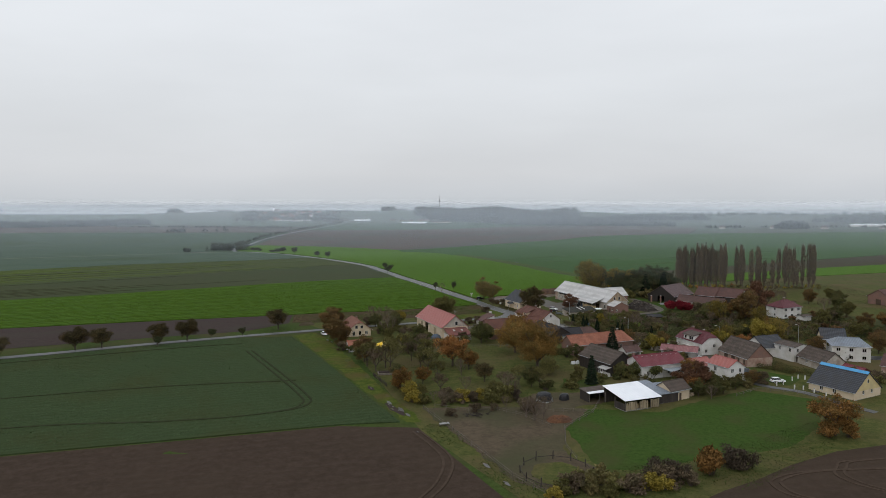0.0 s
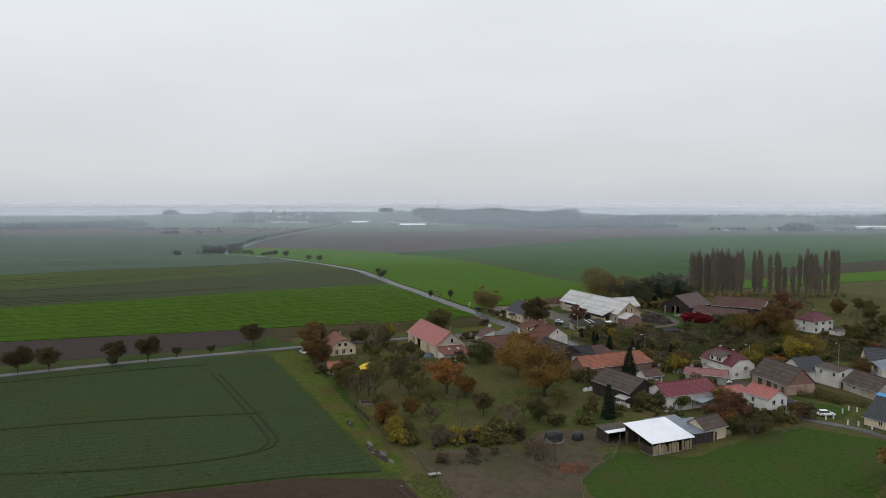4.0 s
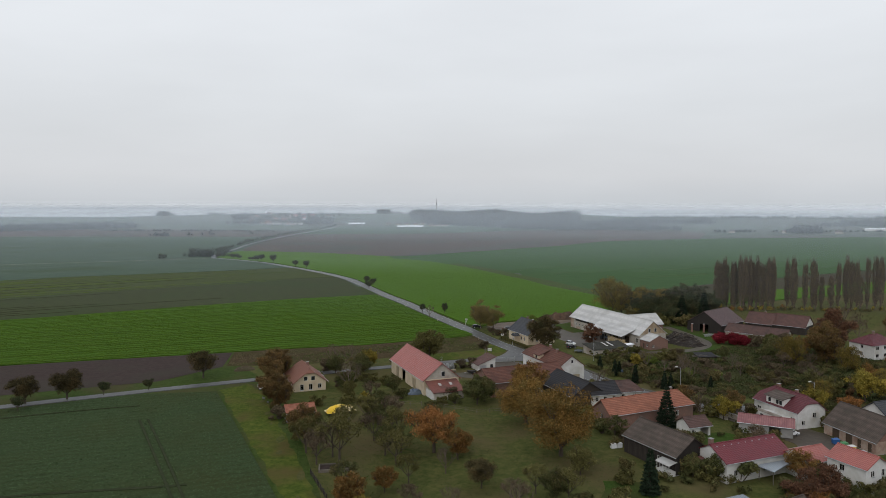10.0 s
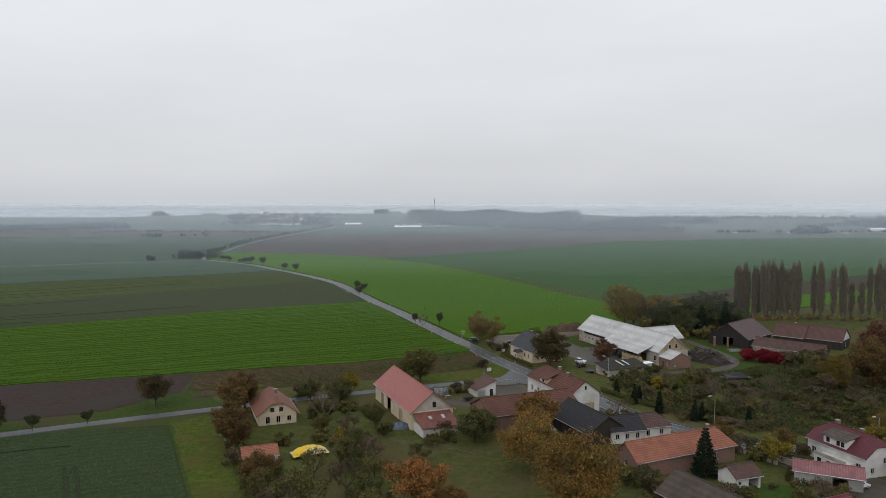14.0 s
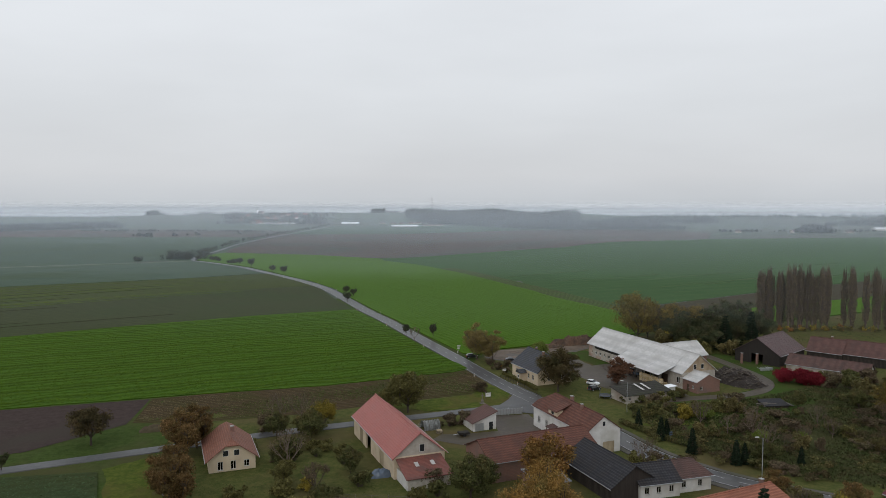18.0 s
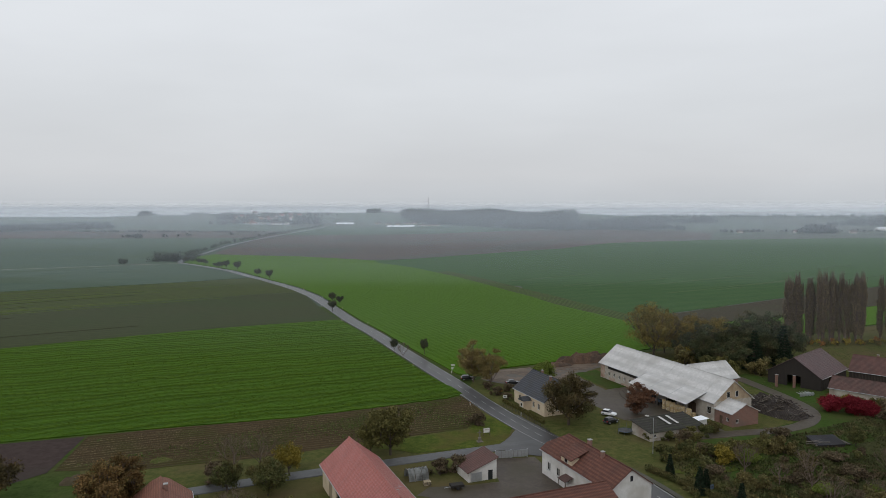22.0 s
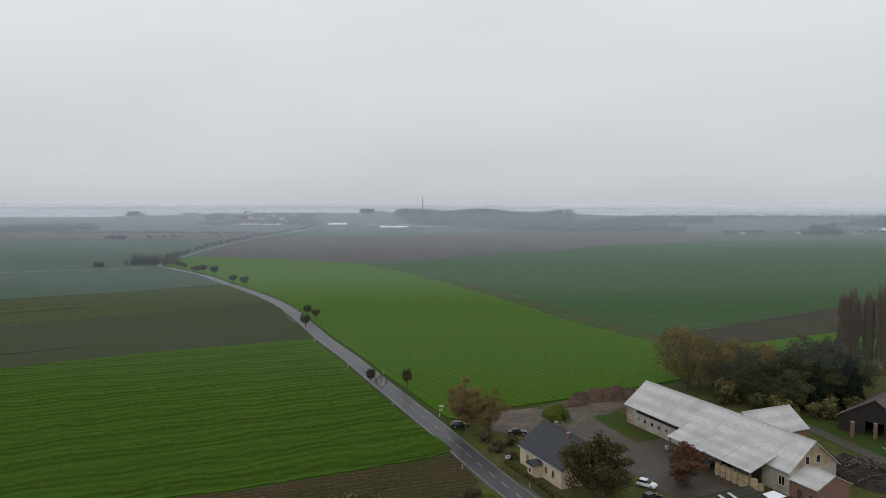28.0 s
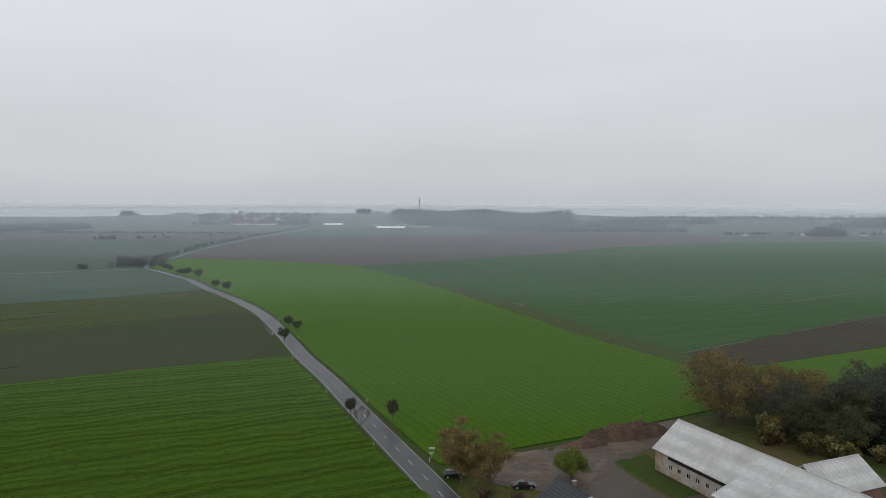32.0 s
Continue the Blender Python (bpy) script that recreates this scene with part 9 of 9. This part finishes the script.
# garden trampoline on the grass beside the low shed
tram = root("trampoline", 35.2, 350.4, 10, "round garden trampoline with a black mat and blue rim", "trampoline")
bm = bmesh.new()
for i in range(16):
    a, b = 2 * math.pi * i / 16, 2 * math.pi * (i + 1) / 16
    rod(bm, (1.75 * math.cos(a), 1.75 * math.sin(a), 0.85), (1.75 * math.cos(b), 1.75 * math.sin(b), 0.85), 0.07, 0.07, 5)
part("rim", bm, P_BLUE, tram)
part("mat", rod(bmesh.new(), (0, 0, 0.80), (0, 0, 0.82), 1.6, 1.6, 20), M_FOIL, tram)
for i in range(6):
    a = math.pi * i / 3
    part("leg", rod(bmesh.new(), (1.7 * math.cos(a), 1.7 * math.sin(a), -0.1), (1.7 * math.cos(a), 1.7 * math.sin(a), 0.82), 0.04, 0.04, 5), M_STEEL, tram)
    part("net_pole", rod(bmesh.new(), (1.8 * math.cos(a), 1.8 * math.sin(a), 0.1), (1.8 * math.cos(a), 1.8 * math.sin(a), 2.4), 0.03, 0.03, 5), M_MAST, tram)


# low table of old boards at the paddock fence
tab = root("timber_table", -10.5, 179.2, 25, "low grey timber table standing in the paddock", "table")
for i in range(4):
    part("plank", boxes((-1.3, 1.3, -0.62 + 0.32 * i, -0.34 + 0.32 * i, 0.62, 0.68)), M_CONC, tab)
for x in (-1.1, 1.1):
    for y in (-0.5, 0.5):
        part("leg", boxes((x - 0.06, x + 0.06, y - 0.06, y + 0.06, -0.1, 0.62)), M_TIMBER, tab)
    part("bearer", boxes((x - 0.05, x + 0.05, -0.6, 0.6, 0.54, 0.62)), M_TIMBER, tab)


# bins in the gravel yard
BIN_BLUE = mat("blue plastic", (0.03, 0.10, 0.28), (0.05, 0.14, 0.34), 1.0, 0.4)
BIN_GREEN = mat("green plastic", (0.06, 0.20, 0.08), (0.09, 0.26, 0.10), 1.0, 0.4)
for x, y, m, lab in ((81.6, 251.0, BIN_BLUE, "blue wheeled waste container in the yard"), (82.4, 248.6, BIN_GREEN, "green wheeled waste container in the yard"), (83.0, 246.4, M_TARP, "yellow wheeled waste container in the yard")):
    o = root("waste_container", x, y, 15, lab, "container", "yard containers")
    part("tub", prism(bmesh.new(), [(-0.6, -0.5, 0.18), (0.6, -0.5, 0.18), (0.75, -0.5, 1.15), (-0.75, -0.5, 1.15)], (0, 1.0, 0)), m, o)
    part("lid", slab(bmesh.new(), [(-0.8, -0.55, 1.22), (0.8, -0.55, 1.22), (0.8, 0.55, 1.34), (-0.8, 0.55, 1.34)], 0.07), M_WHITE if m is M_TARP else m, o)
    for sx in (-0.5, 0.5):
        for sy in (-0.38, 0.38):
            part("castor", rod(bmesh.new(), (sx, sy - 0.04, 0.1), (sx, sy + 0.04, 0.1), 0.1, 0.1, 8), P_RUBBER, o)


# stone-edged bed in the orchard
bed = root("raised_bed", -31.5, 229.3, 12, "low stone-edged garden bed with dark soil under fruit trees", "garden bed")
part("soil", boxes((-3.2, 3.2, -1.6, 1.6, -0.1, 0.35)), M_SOILD, bed, "dark bare soil")
for x0, x1, y0, y1 in ((-3.5, 3.5, -1.9, -1.6), (-3.5, 3.5, 1.6, 1.9), (-3.5, -3.2, -1.6, 1.6), (3.2, 3.5, -1.6, 1.6)):
    part("edging", boxes((x0, x1, y0, y1, -0.2, 0.6)), M_TIMBER, bed)


# ---- uncounted plants: crop leaves, tall grass, weeds ----
def land(y):
    k = np.clip((y - 150) / 120, 0, 1)
    z = -1.5 * (1 - k * k * (3 - 2 * k))
    return z + np.where(y > 600, np.interp(y, [a for a, _ in LEVELS], [b for _, b in LEVELS]), 0)


def carpet(name, label, poly, n, size, lift, material, seed, tall=0.5, patch=0.0, row=0.0, turn=0.0, category="plants", fade=None):
    """Thousands of small tilted leaves over a patch of land, thicker where patch noise or rows put them."""
    rng = np.random.default_rng(seed)
    xs, ys = [p[0] for p in poly], [p[1] for p in poly]
    x = rng.uniform(min(xs), max(xs), n * 3)
    y = rng.uniform(min(ys), max(ys), n * 3)
    if row:
        a = radians(turn)
        v = -x * math.sin(a) + y * math.cos(a)
        shift = (np.round(v / row) * row - v) * 0.75
        x, y = x - shift * math.sin(a), y + shift * math.cos(a)
    ok = inside(poly, x, y)
    if fade:
        ok &= rng.random(len(x)) > np.clip((np.hypot(x, y - 250) - fade[0]) / (fade[1] - fade[0]), 0, 1)
    if patch:
        d = np.sin(x * 0.21 + 1.3 * np.sin(y * 0.13 + seed)) + np.sin(y * 0.27 + 1.7 * np.sin(x * 0.11)) + rng.normal(size=len(x)) * 0.7
        ok &= d > patch - 1
    x, y = x[ok][:n], y[ok][:n]
    m = len(x)
    c = np.stack([x, y, land(y) + lift + rng.random(m) * size * 0.3], 1)
    a = rng.normal(size=(m, 3)) * (1, 1, tall)
    a /= np.linalg.norm(a, axis=1, keepdims=True)
    b = np.cross(a, rng.normal(size=(m, 3)) * (tall, tall, 1))
    b /= np.linalg.norm(b, axis=1, keepdims=True) + 1e-6
    s = size * (0.5 + rng.random((m, 1)))
    v = np.stack([c - a * s, c + b * s * 0.9, c + a * s], 1).reshape(-1, 3)
    me = bpy.data.meshes.new(name)
    me.from_pydata(v.tolist(), [], np.arange(3 * m).reshape(m, 3).tolist())
    me.materials.append(material)
    return tagged(new(name, me), label, category, "", "stuff")


carpet("mustard_plants", "lush mustard leaves standing in rows", [(-66, 510), (-113, 486), (-158, 455), (-240, 397), (-300, 358), (-300, 264), (-81, 349), (-46, 361), (-9.5, 380), (-5.5, 385), (-20, 413), (-33, 440), (-50, 477)], 130000, 0.19, 0.3, L_MUSTARD, 1, 0.22, row=1.3, turn=27, fade=(150, 400))
carpet("cover_crop_plants", "fine green crop leaves in drill rows", [(-1, 407), (26, 429), (54, 446), (66, 454), (74, 494), (40, 566), (18, 628), (-40, 810), (-205, 810), (-157, 718), (-94, 600), (-74, 556), (-56, 516), (-38, 480), (-22, 446), (-6, 410)], 130000, 0.17, 0.38, L_MUSTARD, 2, 0.22, row=1.2, turn=-62, fade=(170, 520))
carpet("rape_plants", "broad dark rape leaves", [(-79, 286), (-23, 182), (-40, 179), (-109, 154), (-200, 122), (-200, 222), (-133, 261), (-101, 281)], 80000, 0.19, 0.36, L_RAPE, 3, 0.25)
carpet("orchard_grass", "tufts of long green orchard grass", [(-62, 285), (-20, 185), (10, 196), (30, 212), (30, 230), (10, 280), (-20, 285)], 24000, 0.11, 0.1, L_GRASS, 4, 0.5, 0.25)
carpet("thicket_weeds", "tall green and dry weeds in the wasteland", [(40, 330), (60, 345), (78, 352), (100, 366), (160, 345), (190, 300), (90, 282), (66, 292), (50, 305)], 60000, 0.26, 0.3, L_WASTE, 5, 1.6, 0.2)
carpet("clearing_grass", "long green grass of the clearing", [(40, 324), (47, 333), (60, 344), (68, 346), (74, 335), (74, 327), (61, 322), (55, 328), (45, 322)], 9000, 0.2, 0.18, L_GRASS, 16, 0.9, 0.3)
carpet("verge_grass", "long grass on the road and lane verges", [(-4.5, 381), (-2, 366), (1, 356), (-28, 341), (-70, 323), (-86, 322), (-60, 345), (-10, 376)], 9000, 0.2, 0.2, L_GRASS, 6, 1.0, 0.7)
carpet("meadow_grass", "grass tufts of the far meadow", [(86, 395), (92, 455), (200, 515), (230, 470), (220, 380), (170, 372)], 18000, 0.18, 0.12, L_WEED, 7, 0.5, 0.2)
carpet("foreground_grass", "tufts of rough grass along the paddock", [(-16, 176), (4, 140), (12, 128), (50, 140), (80, 168), (95, 195), (70, 178), (48, 160), (24, 152), (6, 146), (-12, 186)], 20000, 0.15, 0.12, L_GRASS, 8, 0.6, 0.3)

carpet("straw_stubble", "pale straw stubs left standing in rows", [(-5, 380), (-10, 377), (-46, 358), (-81, 346), (-92, 341), (-88, 322), (-70, 324), (-44, 334), (-29, 343), (-4, 355), (0, 366)], 15000, 0.13, 0.14, L_STRAW, 9, 0.6, 0.15, row=1.8, turn=24, category="stubble")

# the plant patterns are no longer needed
for o in TEMPLATES:
    for c in (*o.children_recursive, o):
        bpy.data.objects.remove(c)
